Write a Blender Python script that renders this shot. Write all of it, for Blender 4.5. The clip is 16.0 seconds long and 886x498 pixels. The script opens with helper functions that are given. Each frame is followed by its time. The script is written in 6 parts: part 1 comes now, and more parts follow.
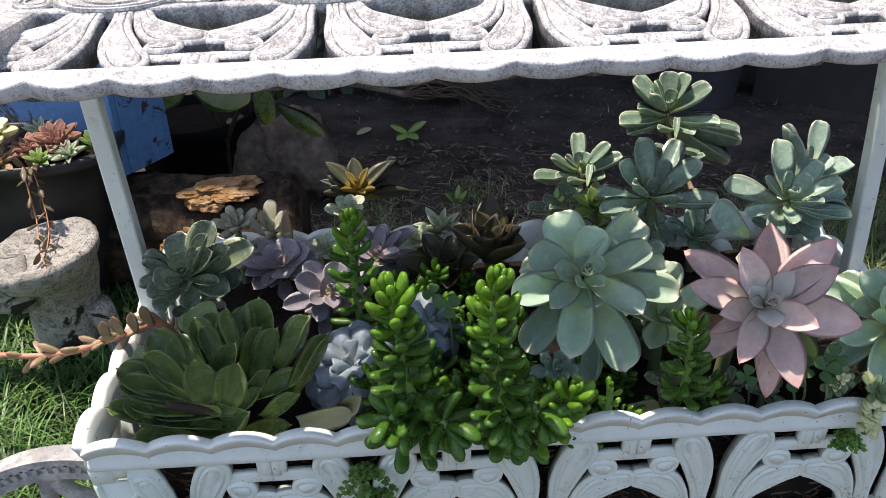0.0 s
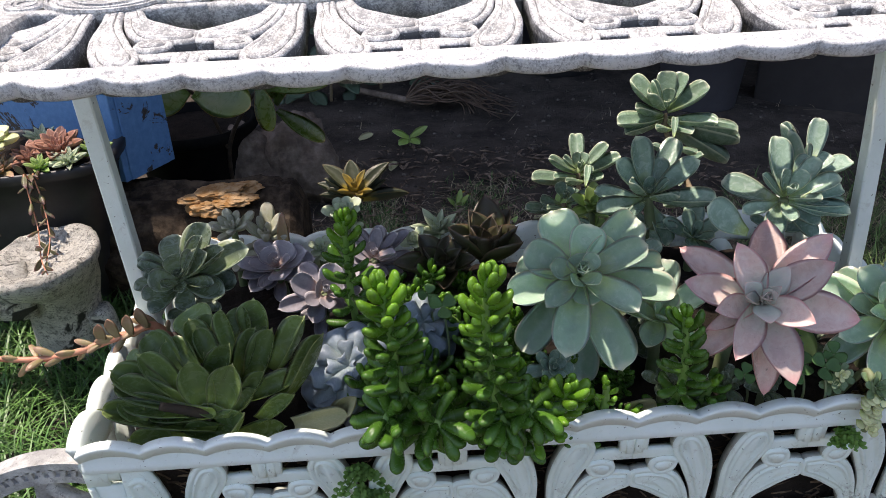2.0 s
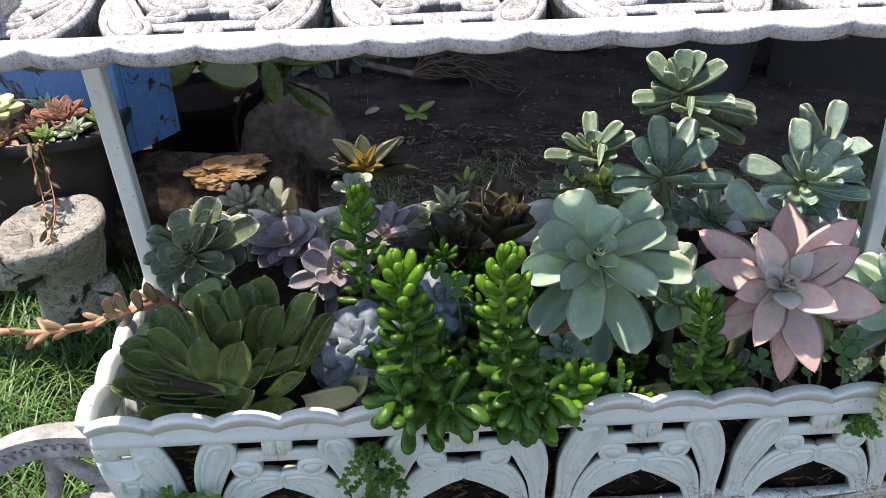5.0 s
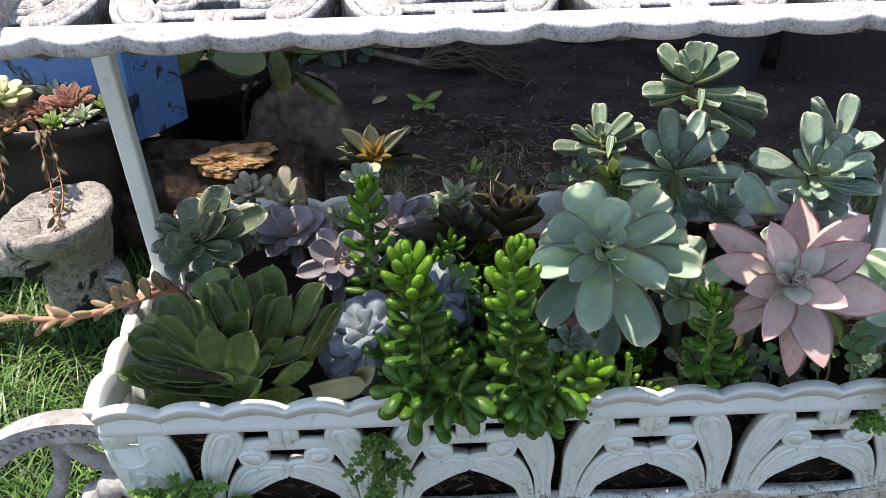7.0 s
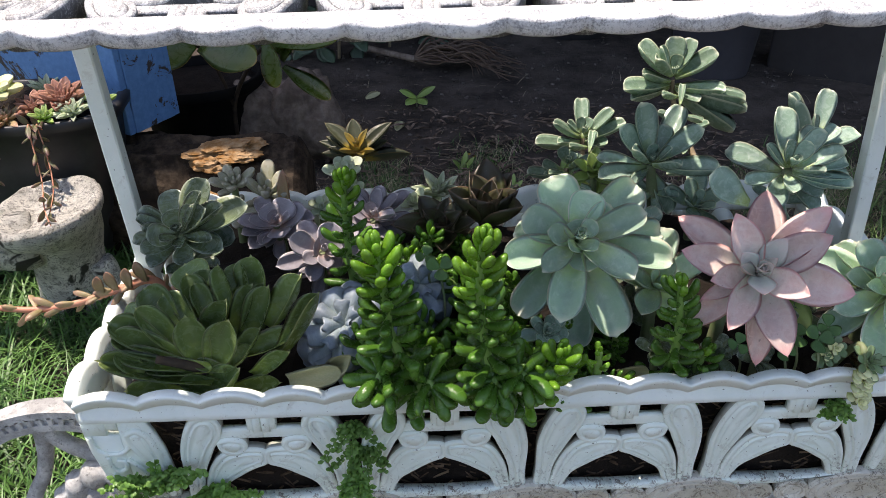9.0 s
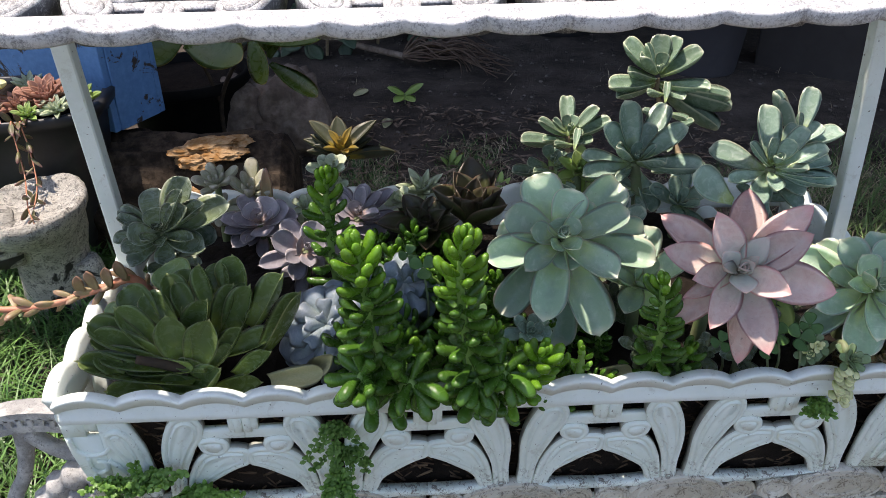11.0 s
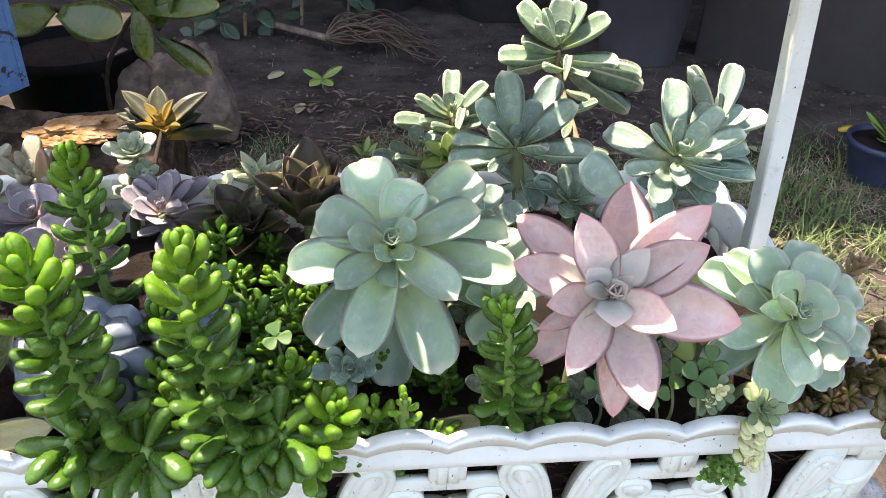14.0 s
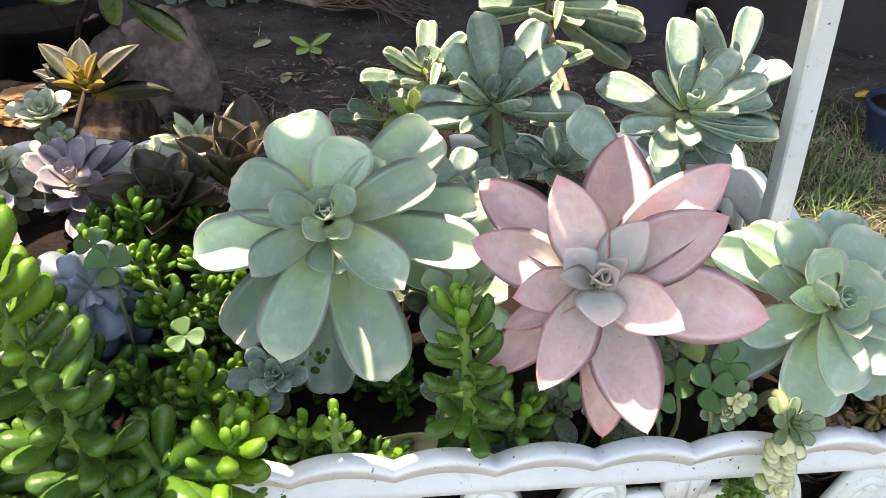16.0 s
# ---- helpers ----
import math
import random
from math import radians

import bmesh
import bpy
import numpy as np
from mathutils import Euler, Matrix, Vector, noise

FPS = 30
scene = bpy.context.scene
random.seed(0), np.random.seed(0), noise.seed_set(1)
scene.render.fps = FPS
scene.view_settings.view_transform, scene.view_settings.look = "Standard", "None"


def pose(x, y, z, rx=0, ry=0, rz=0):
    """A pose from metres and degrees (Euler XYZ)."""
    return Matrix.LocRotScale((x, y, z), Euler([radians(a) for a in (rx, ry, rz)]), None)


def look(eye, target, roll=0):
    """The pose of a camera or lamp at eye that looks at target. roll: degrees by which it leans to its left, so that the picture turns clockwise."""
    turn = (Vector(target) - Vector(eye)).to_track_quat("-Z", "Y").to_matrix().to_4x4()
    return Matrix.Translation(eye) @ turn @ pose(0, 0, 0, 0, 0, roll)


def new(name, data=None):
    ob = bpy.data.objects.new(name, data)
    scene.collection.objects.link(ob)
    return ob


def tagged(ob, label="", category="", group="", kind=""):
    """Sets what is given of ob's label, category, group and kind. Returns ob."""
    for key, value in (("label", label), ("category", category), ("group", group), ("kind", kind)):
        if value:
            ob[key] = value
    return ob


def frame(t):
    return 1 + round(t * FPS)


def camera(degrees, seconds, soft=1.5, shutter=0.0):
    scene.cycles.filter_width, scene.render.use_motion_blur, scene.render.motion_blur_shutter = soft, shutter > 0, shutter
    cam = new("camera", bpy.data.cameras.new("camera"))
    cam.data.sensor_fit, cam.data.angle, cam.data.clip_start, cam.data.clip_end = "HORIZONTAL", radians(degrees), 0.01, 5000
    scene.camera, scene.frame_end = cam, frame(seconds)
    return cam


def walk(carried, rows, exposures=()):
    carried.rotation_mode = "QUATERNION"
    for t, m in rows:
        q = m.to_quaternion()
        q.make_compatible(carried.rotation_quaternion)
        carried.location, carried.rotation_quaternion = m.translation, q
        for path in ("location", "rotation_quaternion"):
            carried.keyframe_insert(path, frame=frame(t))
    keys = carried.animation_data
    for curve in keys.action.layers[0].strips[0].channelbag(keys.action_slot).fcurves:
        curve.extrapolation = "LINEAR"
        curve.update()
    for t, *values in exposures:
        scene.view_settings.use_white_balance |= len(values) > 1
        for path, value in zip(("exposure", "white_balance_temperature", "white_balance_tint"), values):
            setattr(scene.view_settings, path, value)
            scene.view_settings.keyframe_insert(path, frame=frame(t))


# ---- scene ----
cam = camera(58.4, 16.0, 0.35)
PATH = [
    (0, (0.009, 0.006, 0.754), (0.109, 1.759, -0.205), -1.7),
    (0.5, (0.011, 0.005, 0.755), (0.11, 1.756, -0.206), -1.8),
    (1, (0.014, 0.005, 0.75), (0.108, 1.762, -0.2), -2.0),
    (1.5, (0.018, 0.003, 0.748), (0.11, 1.766, -0.193), -2.2),
    (2, (0.018, 0.005, 0.747), (0.105, 1.767, -0.197), -2.4),
    (2.5, (0.018, 0.006, 0.747), (0.104, 1.763, -0.203), -2.6),
    (3, (0.021, 0.006, 0.747), (0.107, 1.761, -0.21), -2.4),
    (3.5, (0.017, 0.01, 0.744), (0.103, 1.759, -0.222), -2.3),
    (4, (0.011, 0.016, 0.744), (0.095, 1.758, -0.233), -1.9),
    (6.5, (0.007, 0.016, 0.746), (0.079, 1.737, -0.269), -1.3),
    (7, (0.006, 0.018, 0.745), (0.07, 1.738, -0.274), -1.2),
    (7.5, (0.008, 0.015, 0.746), (0.069, 1.732, -0.278), -1.1),
    (8, (0.013, 0.012, 0.747), (0.073, 1.726, -0.282), -0.9),
    (8.5, (0.02, 0.006, 0.748), (0.082, 1.721, -0.279), -1.0),
    (9, (0.025, 0.005, 0.747), (0.092, 1.72, -0.28), -1.1),
    (11.5, (0.033, 0.008, 0.747), (0.127, 1.717, -0.288), -0.7),
    (12, (0.036, 0.008, 0.748), (0.135, 1.726, -0.272), -0.7),
    (12.5, (0.041, 0.007, 0.746), (0.153, 1.73, -0.264), -0.7),
    (13, (0.044, 0.018, 0.74), (0.162, 1.737, -0.275), -0.7),
    (13.2, (0.058, 0.037, 0.732), (0.184, 1.754, -0.286), -0.6),
    (13.5, (0.087, 0.078, 0.716), (0.236, 1.792, -0.305), 0.0),
    (13.7, (0.112, 0.111, 0.695), (0.298, 1.809, -0.344), 1.2),
    (14, (0.144, 0.149, 0.669), (0.348, 1.841, -0.379), 1.8),
    (14.2, (0.162, 0.172, 0.654), (0.382, 1.855, -0.404), 2.1),
    (14.5, (0.181, 0.205, 0.634), (0.408, 1.881, -0.433), 2.2),
    (15, (0.193, 0.227, 0.614), (0.421, 1.894, -0.467), 2.1),
    (15.5, (0.197, 0.228, 0.609), (0.415, 1.886, -0.487), 1.7),
    (16, (0.184, 0.232, 0.616), (0.37, 1.892, -0.483), 1.1),
]
EXPOSURES = [(0, 0.57, 7150, 17), (6.5, 0.74, 7200, 17), (9.2, 0.74, 7200, 17), (11.5, 0.67, 7200, 17), (12.6, 0.68, 7200, 17), (13.5, 0.98, 7250, 18), (14.0, 1.84, 7900, 21), (14.6, 1.80, 8250, 22), (16, 1.80, 8250, 22)]
walk(cam, [(t, look(eye, target, roll)) for t, eye, target, roll in PATH], EXPOSURES)

# ---- light ----
SUN_FROM = Vector((-0.26, 0.10, 1.0)).normalized()
world = bpy.data.worlds.new("sky")
scene.world = world
world.use_nodes = True
wn = world.node_tree.nodes
sky = wn.new("ShaderNodeTexSky")
sky.sky_type, sky.sun_disc = "NISHITA", False
sky.sun_elevation = math.asin(SUN_FROM.z)
sky.sun_rotation = math.atan2(SUN_FROM.x, SUN_FROM.y)
wn["Background"].inputs["Strength"].default_value = 0.15
world.node_tree.links.new(sky.outputs[0], wn["Background"].inputs["Color"])
sun = new("sun", bpy.data.lights.new("sun", "SUN"))
sun.data.energy, sun.data.angle, sun.data.color = 3.8, radians(0.53), (1.0, 0.96, 0.9)
sun.matrix_world = look(SUN_FROM * 8, (0, 0, 0))


# ---- materials ----
class Nodes:
    """A small builder for node materials."""

    def __init__(self, name):
        self.mat = bpy.data.materials.new(name)
        self.mat.use_nodes = True
        self.tree = self.mat.node_tree
        self.bsdf = self.tree.nodes["Principled BSDF"]
        self.out = self.tree.nodes["Material Output"]

    def node(self, kind, **inputs):
        n = self.tree.nodes.new(kind)
        for key, value in inputs.items():
            self.put(n.inputs[key.replace("_", " ")], value)
        return n

    def put(self, socket, value):
        if isinstance(value, bpy.types.NodeSocket):
            self.tree.links.new(value, socket)
        elif isinstance(value, tuple) and len(value) == 3 and socket.type == "RGBA":
            socket.default_value = (*value, 1)
        else:
            socket.default_value = value

    def noise(self, scale, detail=4, rough=0.6, coords="Object", distortion=0.0):
        tc = self.tree.nodes.new("ShaderNodeTexCoord")
        n = self.node("ShaderNodeTexNoise", Vector=tc.outputs[coords], Scale=scale, Detail=detail, Roughness=rough, Distortion=distortion)
        return n.outputs["Fac"]

    def ramp(self, fac, a, b):
        n = self.node("ShaderNodeMapRange", Value=fac)
        n.interpolation_type = "SMOOTHSTEP"
        n.inputs["From Min"].default_value, n.inputs["From Max"].default_value = a, b
        return n.outputs[0]

    def mix(self, fac, a, b, blend="MIX"):
        n = self.tree.nodes.new("ShaderNodeMix")
        n.data_type, n.blend_type = "RGBA", blend
        self.put(n.inputs[0], fac), self.put(n.inputs[6], a), self.put(n.inputs[7], b)
        return n.outputs[2]

    def math(self, op, a, b=0.0):
        n = self.tree.nodes.new("ShaderNodeMath")
        n.operation = op
        self.put(n.inputs[0], a), self.put(n.inputs[1], b)
        return n.outputs[0]

    def bump(self, height, strength=0.3, distance=0.002):
        n = self.node("ShaderNodeBump", Height=height, Strength=strength, Distance=distance)
        self.tree.links.new(n.outputs[0], self.bsdf.inputs["Normal"])

    def random(self):
        return self.tree.nodes.new("ShaderNodeObjectInfo").outputs["Random"]

    def island(self):
        return self.tree.nodes.new("ShaderNodeNewGeometry").outputs["Random Per Island"]

    def set(self, color, rough=0.5, metal=0.0, spec=0.5):
        self.put(self.bsdf.inputs["Base Color"], color)
        self.put(self.bsdf.inputs["Roughness"], rough)
        self.bsdf.inputs["Metallic"].default_value = metal
        self.bsdf.inputs["Specular IOR Level"].default_value = spec
        return self.mat

    def translucent(self, color, amount):
        t = self.node("ShaderNodeBsdfTranslucent", Color=color)
        m = self.tree.nodes.new("ShaderNodeMixShader")
        m.inputs[0].default_value = amount
        self.tree.links.new(self.bsdf.outputs[0], m.inputs[1])
        self.tree.links.new(t.outputs[0], m.inputs[2])
        self.tree.links.new(m.outputs[0], self.out.inputs["Surface"])


def leaf_material(name, base, tip, edge, edge_from=0.8, rough=0.42, bloom=(0.75, 0.8, 0.8), bloom_amount=0.2, clear=0.18, tip_from=0.45, tip_to=1.0, spots=0.35):
    """Waxy leaf skin: a tint along the leaf, a fine coloured margin, powdery bloom in patches, scuffs and spots."""
    m = Nodes(name)
    uv = m.tree.nodes.new("ShaderNodeUVMap")
    sep = m.node("ShaderNodeSeparateXYZ", Vector=uv.outputs[0])
    tc = m.tree.nodes.new("ShaderNodeTexCoord")
    spread = m.node("ShaderNodeCombineXYZ", X=m.math("MULTIPLY", m.random(), 71.0), Y=m.math("MULTIPLY", m.random(), 37.0))
    place = m.node("ShaderNodeVectorMath")
    place.operation = "ADD"
    shape = m.node("ShaderNodeVectorMath")
    shape.operation = "MULTIPLY"
    m.put(shape.inputs[0], tc.outputs["Object"])
    shape.inputs[1].default_value = (1.0, 0.45, 1.0)
    m.put(place.inputs[0], shape.outputs[0])
    m.put(place.inputs[1], spread.outputs[0])

    def own(scale, detail=4, r=0.6, distortion=0.0):
        return m.node("ShaderNodeTexNoise", Vector=place.outputs[0], Scale=scale, Detail=detail, Roughness=r, Distortion=distortion).outputs["Fac"]

    across = m.math("ABSOLUTE", m.math("SUBTRACT", m.math("MULTIPLY", sep.outputs[0], 2.0), 1.0))
    rim = m.math("MAXIMUM", across, m.math("MULTIPLY", sep.outputs[1], 0.975))
    cloud = own(3.2, 4, 0.6, 0.6)
    along = m.math("ADD", sep.outputs[1], m.math("MULTIPLY", m.math("SUBTRACT", cloud, 0.5), 0.7))
    col = m.mix(m.ramp(along, tip_from, tip_to), base, tip)
    heart = m.math("MULTIPLY", m.ramp(across, 0.75, 0.0), m.ramp(own(5.0, 4, 0.65), 0.35, 0.7))
    col = m.mix(m.math("MULTIPLY", heart, 0.38), col, tuple(c * 0.64 for c in tip))
    patch = m.ramp(own(7.0, 5, 0.65, 0.8), 0.42, 0.72)
    col = m.mix(m.math("MULTIPLY", patch, bloom_amount), col, bloom)
    dust = m.ramp(own(75.0, 3, 0.7), 0.52, 0.72)
    col = m.mix(m.math("MULTIPLY", dust, 0.10 + 0.22 * bloom_amount), col, tuple(min(0.9, c * 1.25) for c in bloom))
    grain = own(130.0, 3, 0.75)
    col = m.mix(m.math("MULTIPLY", m.ramp(grain, 0.54, 0.75), 0.26), col, tuple(c * 0.45 for c in base))
    marks = m.math("MULTIPLY", m.ramp(own(17.0, 3, 0.6, 0.4), 0.69, 0.75), spots)
    col = m.mix(marks, col, (0.16, 0.11, 0.07))
    col = m.mix(m.math("MULTIPLY", m.ramp(rim, edge_from + 0.25 * (1 - edge_from), 0.97), 0.9), col, edge)
    hue = m.node("ShaderNodeHueSaturation", Color=col, Value=m.math("ADD", 0.78, m.math("MULTIPLY", m.random(), 0.42)))
    col = hue.outputs[0]
    m.set(col, m.math("ADD", rough - 0.08, m.math("MULTIPLY", patch, 0.25)), spec=0.5)
    m.bump(m.math("ADD", own(11.0, 4), m.math("MULTIPLY", grain, 0.35)), 0.18, 0.003)
    glow = max(base)
    m.translucent(m.mix(0.8, col, tuple(min(1.0, 1.25 * c / glow) for c in base), "MULTIPLY"), clear)
    return m.mat


GREEN = leaf_material("sage_leaf", (0.70, 0.84, 0.44), (0.520, 0.715, 0.540), (0.94, 0.95, 0.80), 0.84, 0.18, (0.80, 0.89, 0.80), 0.35, 0.30, 0.18, 0.65)
PINK = leaf_material("pink_leaf", (0.70, 0.72, 0.60), (0.775, 0.575, 0.52), (0.80, 0.44, 0.42), 0.72, 0.34, (0.83, 0.74, 0.68), 0.45, 0.22, 0.06, 0.60, 0.6)
GREY_GREEN = leaf_material("grey_green_leaf", (0.44, 0.56, 0.25), (0.305, 0.445, 0.345), (0.78, 0.84, 0.66), 0.86, 0.28, (0.56, 0.68, 0.61), 0.34, 0.20, 0.05, 0.42)
AGAVE = leaf_material("olive_leaf", (0.33, 0.42, 0.10), (0.155, 0.225, 0.070), (0.42, 0.46, 0.21), 0.92, 0.26, (0.27, 0.36, 0.16), 0.30, 0.20, 0.1, 0.55)
LONG_OLIVE = leaf_material("olive_grey_leaf", (0.38, 0.49, 0.18), (0.235, 0.35, 0.235), (0.74, 0.79, 0.58), 0.86, 0.30, (0.44, 0.55, 0.46), 0.28, 0.20, 0.05, 0.45)
DARK = leaf_material("dark_green_leaf", (0.18, 0.23, 0.11), (0.105, 0.140, 0.090), (0.42, 0.47, 0.36), 0.86, 0.30, (0.27, 0.33, 0.30), 0.35, 0.10)
MAUVE = leaf_material("mauve_leaf", (0.54, 0.38, 0.33), (0.335, 0.31, 0.345), (0.72, 0.66, 0.67), 0.86, 0.40, (0.52, 0.49, 0.53), 0.4, 0.13, 0.05, 0.45)
BLUE = leaf_material("blue_leaf", (0.26, 0.32, 0.31), (0.23, 0.285, 0.345), (0.38, 0.43, 0.48), 0.9, 0.45, (0.37, 0.44, 0.51), 0.45, 0.1)
MAROON = leaf_material("maroon_leaf", (0.070, 0.078, 0.030), (0.058, 0.046, 0.032), (0.12, 0.075, 0.05), 0.88, 0.36, (0.12, 0.105, 0.075), 0.10, 0.06)
GOLD = leaf_material("gold_leaf", (0.44, 0.29, 0.04), (0.24, 0.19, 0.05), (0.30, 0.20, 0.09), 0.9, 0.45, (0.50, 0.42, 0.16), 0.3, 0.2, 0.45, 1.0)
PALE = leaf_material("pale_leaf", (0.44, 0.53, 0.30), (0.55, 0.62, 0.44), (0.70, 0.73, 0.56), 0.88, 0.5, (0.64, 0.68, 0.58), 0.3, 0.14)
FUZZ = leaf_material("downy_leaf", (0.37, 0.38, 0.24), (0.42, 0.40, 0.30), (0.52, 0.48, 0.40), 0.9, 0.75, (0.58, 0.58, 0.50), 0.35, 0.08)
LIME = leaf_material("lime_leaf", (0.30, 0.45, 0.10), (0.36, 0.50, 0.16), (0.45, 0.52, 0.25), 0.9, 0.4, (0.5, 0.6, 0.35), 0.12, 0.2)
# pod greens, dark below and bright above: leaf colour with shade and sun painted in
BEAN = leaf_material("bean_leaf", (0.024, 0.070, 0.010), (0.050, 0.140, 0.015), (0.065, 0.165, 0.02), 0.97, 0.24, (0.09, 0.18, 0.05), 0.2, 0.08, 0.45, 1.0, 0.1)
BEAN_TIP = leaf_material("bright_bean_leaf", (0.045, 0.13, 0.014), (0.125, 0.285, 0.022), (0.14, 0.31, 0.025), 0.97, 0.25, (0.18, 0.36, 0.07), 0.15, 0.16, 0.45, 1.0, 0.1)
RUST = leaf_material("rust_leaf", (0.36, 0.28, 0.13), (0.46, 0.27, 0.17), (0.54, 0.30, 0.22), 0.86, 0.4, (0.5, 0.4, 0.28), 0.25, 0.22)
BROWN = leaf_material("brown_leaf", (0.11, 0.115, 0.03), (0.115, 0.070, 0.030), (0.14, 0.08, 0.035), 0.9, 0.35, (0.22, 0.19, 0.10), 0.1, 0.12)
HERB = leaf_material("herb_leaf", (0.13, 0.27, 0.05), (0.19, 0.36, 0.07), (0.20, 0.34, 0.09), 0.9, 0.5, (0.24, 0.35, 0.14), 0.1, 0.2)
WHITE_LEAF = leaf_material("cream_leaf", (0.48, 0.57, 0.20), (0.76, 0.79, 0.42), (0.80, 0.74, 0.46), 0.88, 0.4, (0.82, 0.84, 0.58), 0.25, 0.18, 0.1, 0.6)


def paint_material(name="white_paint", clean=(0.84, 0.915, 0.845), dull=(0.755, 0.84, 0.745), dirt_amount=0.35, foot_dirt=0.8):
    """Thick old paint: chalky patches, black specks, soil splashed up round the feet of the fans."""
    m = Nodes(name)
    broad, fine = m.noise(22.0, 5, 0.65), m.noise(420.0, 4, 0.75)
    col = m.mix(m.ramp(broad, 0.35, 0.7), clean, dull)
    dirt = m.math("MULTIPLY", m.ramp(m.noise(75.0, 6, 0.75, distortion=0.6), 0.54, 0.68), dirt_amount)
    col = m.mix(dirt, col, (0.40, 0.37, 0.28))
    tc = m.tree.nodes.new("ShaderNodeTexCoord")
    sep = m.node("ShaderNodeSeparateXYZ", Vector=tc.outputs["Object"])
    splash = m.math("MULTIPLY", m.ramp(sep.outputs[1], 0.038, -0.006), m.ramp(m.noise(170.0, 6, 0.8, distortion=0.8), 0.52, 0.60))
    col = m.mix(m.math("MULTIPLY", splash, foot_dirt), col, (0.13, 0.095, 0.065))
    specks = m.ramp(m.noise(300.0, 2, 0.5), 0.715, 0.74)
    col = m.mix(m.math("MULTIPLY", specks, 0.9), col, (0.07, 0.06, 0.05))
    streak = m.ramp(m.noise(48.0, 5, 0.7, distortion=2.0), 0.68, 0.72)
    col = m.mix(m.math("MULTIPLY", streak, 0.45), col, (0.26, 0.22, 0.16))
    m.set(col, m.math("ADD", 0.40, m.math("MULTIPLY", broad, 0.25)))
    m.bump(m.math("ADD", m.noise(60.0, 5, 0.65), m.math("MULTIPLY", fine, 0.12)), 0.32, 0.003)
    return m.mat


def worn_paint_material(name="weathered_white_paint", clean=(0.77, 0.77, 0.765), bare=(0.27, 0.27, 0.275), low=0.56, high=0.72):
    m = Nodes(name)
    fine, mid, broad = m.noise(620.0, 4, 0.85), m.noise(120.0, 6, 0.8), m.noise(9.0, 3, 0.6)
    worn = m.math("ADD", m.math("MULTIPLY", fine, 0.55), m.math("ADD", m.math("MULTIPLY", mid, 0.5), m.math("MULTIPLY", broad, 0.25)))
    col = m.mix(m.ramp(worn, low, high), clean, bare)
    col = m.mix(m.math("MULTIPLY", m.ramp(m.noise(260.0, 3, 0.6), 0.66, 0.76), 0.7), col, (0.2, 0.2, 0.2))
    m.set(col, 0.7)
    m.bump(m.math("ADD", mid, m.math("MULTIPLY", fine, 0.6)), 0.5, 0.003)
    return m.mat


def iron_material():
    m = Nodes("bare_grey_iron")
    fine, mid = m.noise(300.0, 4, 0.8), m.noise(40.0, 5, 0.7)
    col = m.mix(m.ramp(mid, 0.35, 0.7), (0.32, 0.315, 0.305), (0.62, 0.61, 0.585))
    col = m.mix(m.math("MULTIPLY", m.ramp(m.noise(110.0, 5, 0.75), 0.5, 0.66), 0.6), col, (0.20, 0.195, 0.185))
    col = m.mix(m.math("MULTIPLY", m.ramp(fine, 0.55, 0.7), 0.8), col, (0.11, 0.105, 0.10))
    m.set(col, 0.75)
    m.bump(m.math("ADD", mid, m.math("MULTIPLY", fine, 0.6)), 0.6, 0.003)
    return m.mat


def soil_material(name, dark, light, scale=1.0):
    m = Nodes(name)
    a, b, c = m.noise(7.0 * scale, 6, 0.7), m.noise(60.0 * scale, 5, 0.75), m.noise(260.0 * scale, 3, 0.7)
    col = m.mix(m.ramp(a, 0.3, 0.7), dark, light)
    col = m.mix(m.math("MULTIPLY", m.ramp(b, 0.55, 0.75), 0.5), col, tuple(x * 1.7 for x in light))
    col = m.mix(m.math("MULTIPLY", m.ramp(c, 0.55, 0.7), 0.5), col, tuple(x * 0.4 for x in dark))
    m.set(col, 0.95, spec=0.2)
    m.bump(m.math("ADD", m.math("MULTIPLY", b, 1.0), m.math("MULTIPLY", c, 0.5)), 0.8, 0.01)
    return m.mat


def plain_material(name, color, rough, other, scale=30.0, bump=0.2, spec=0.5, island=False):
    """Two tones in patches, fine grain and relief."""
    m = Nodes(name)
    a, b = m.noise(scale, 5, 0.65), m.noise(scale * 7, 4, 0.7)
    col = m.mix(m.ramp(a, 0.35, 0.7), color, other)
    col = m.mix(m.math("MULTIPLY", m.ramp(b, 0.5, 0.8), 0.3), col, tuple(x * 0.5 for x in color))
    if island:
        col = m.node("ShaderNodeHueSaturation", Color=col, Value=m.math("ADD", 0.55, m.math("MULTIPLY", m.island(), 0.9))).outputs[0]
    m.set(col, rough, spec=spec)
    m.bump(m.math("ADD", a, m.math("MULTIPLY", b, 0.4)), bump, 0.004)
    return m.mat


PAINT, WORN, IRON = paint_material(), worn_paint_material(), iron_material()
WORN_RIM = worn_paint_material("weathered_rim_paint", (0.80, 0.80, 0.805), (0.28, 0.28, 0.29), 0.60, 0.78)
# bare worn sides of the shelf casting, their shade put into the grey too
WORN_SHADED = worn_paint_material("worn_shaded_casting", (0.60, 0.60, 0.60), (0.14, 0.14, 0.145), 0.50, 0.66)
RIM_PAINT = paint_material("rim_white_paint", (0.86, 0.92, 0.87), (0.785, 0.86, 0.80), 0.25, 0.0)
GRIMY = paint_material("grimy_paint_edge", (0.58, 0.60, 0.52), (0.30, 0.27, 0.21), 0.9, 0.9)
DIRTY_PAINT = paint_material("soiled_cream_paint", (0.70, 0.67, 0.58), (0.52, 0.48, 0.38), 0.8, 0.75)
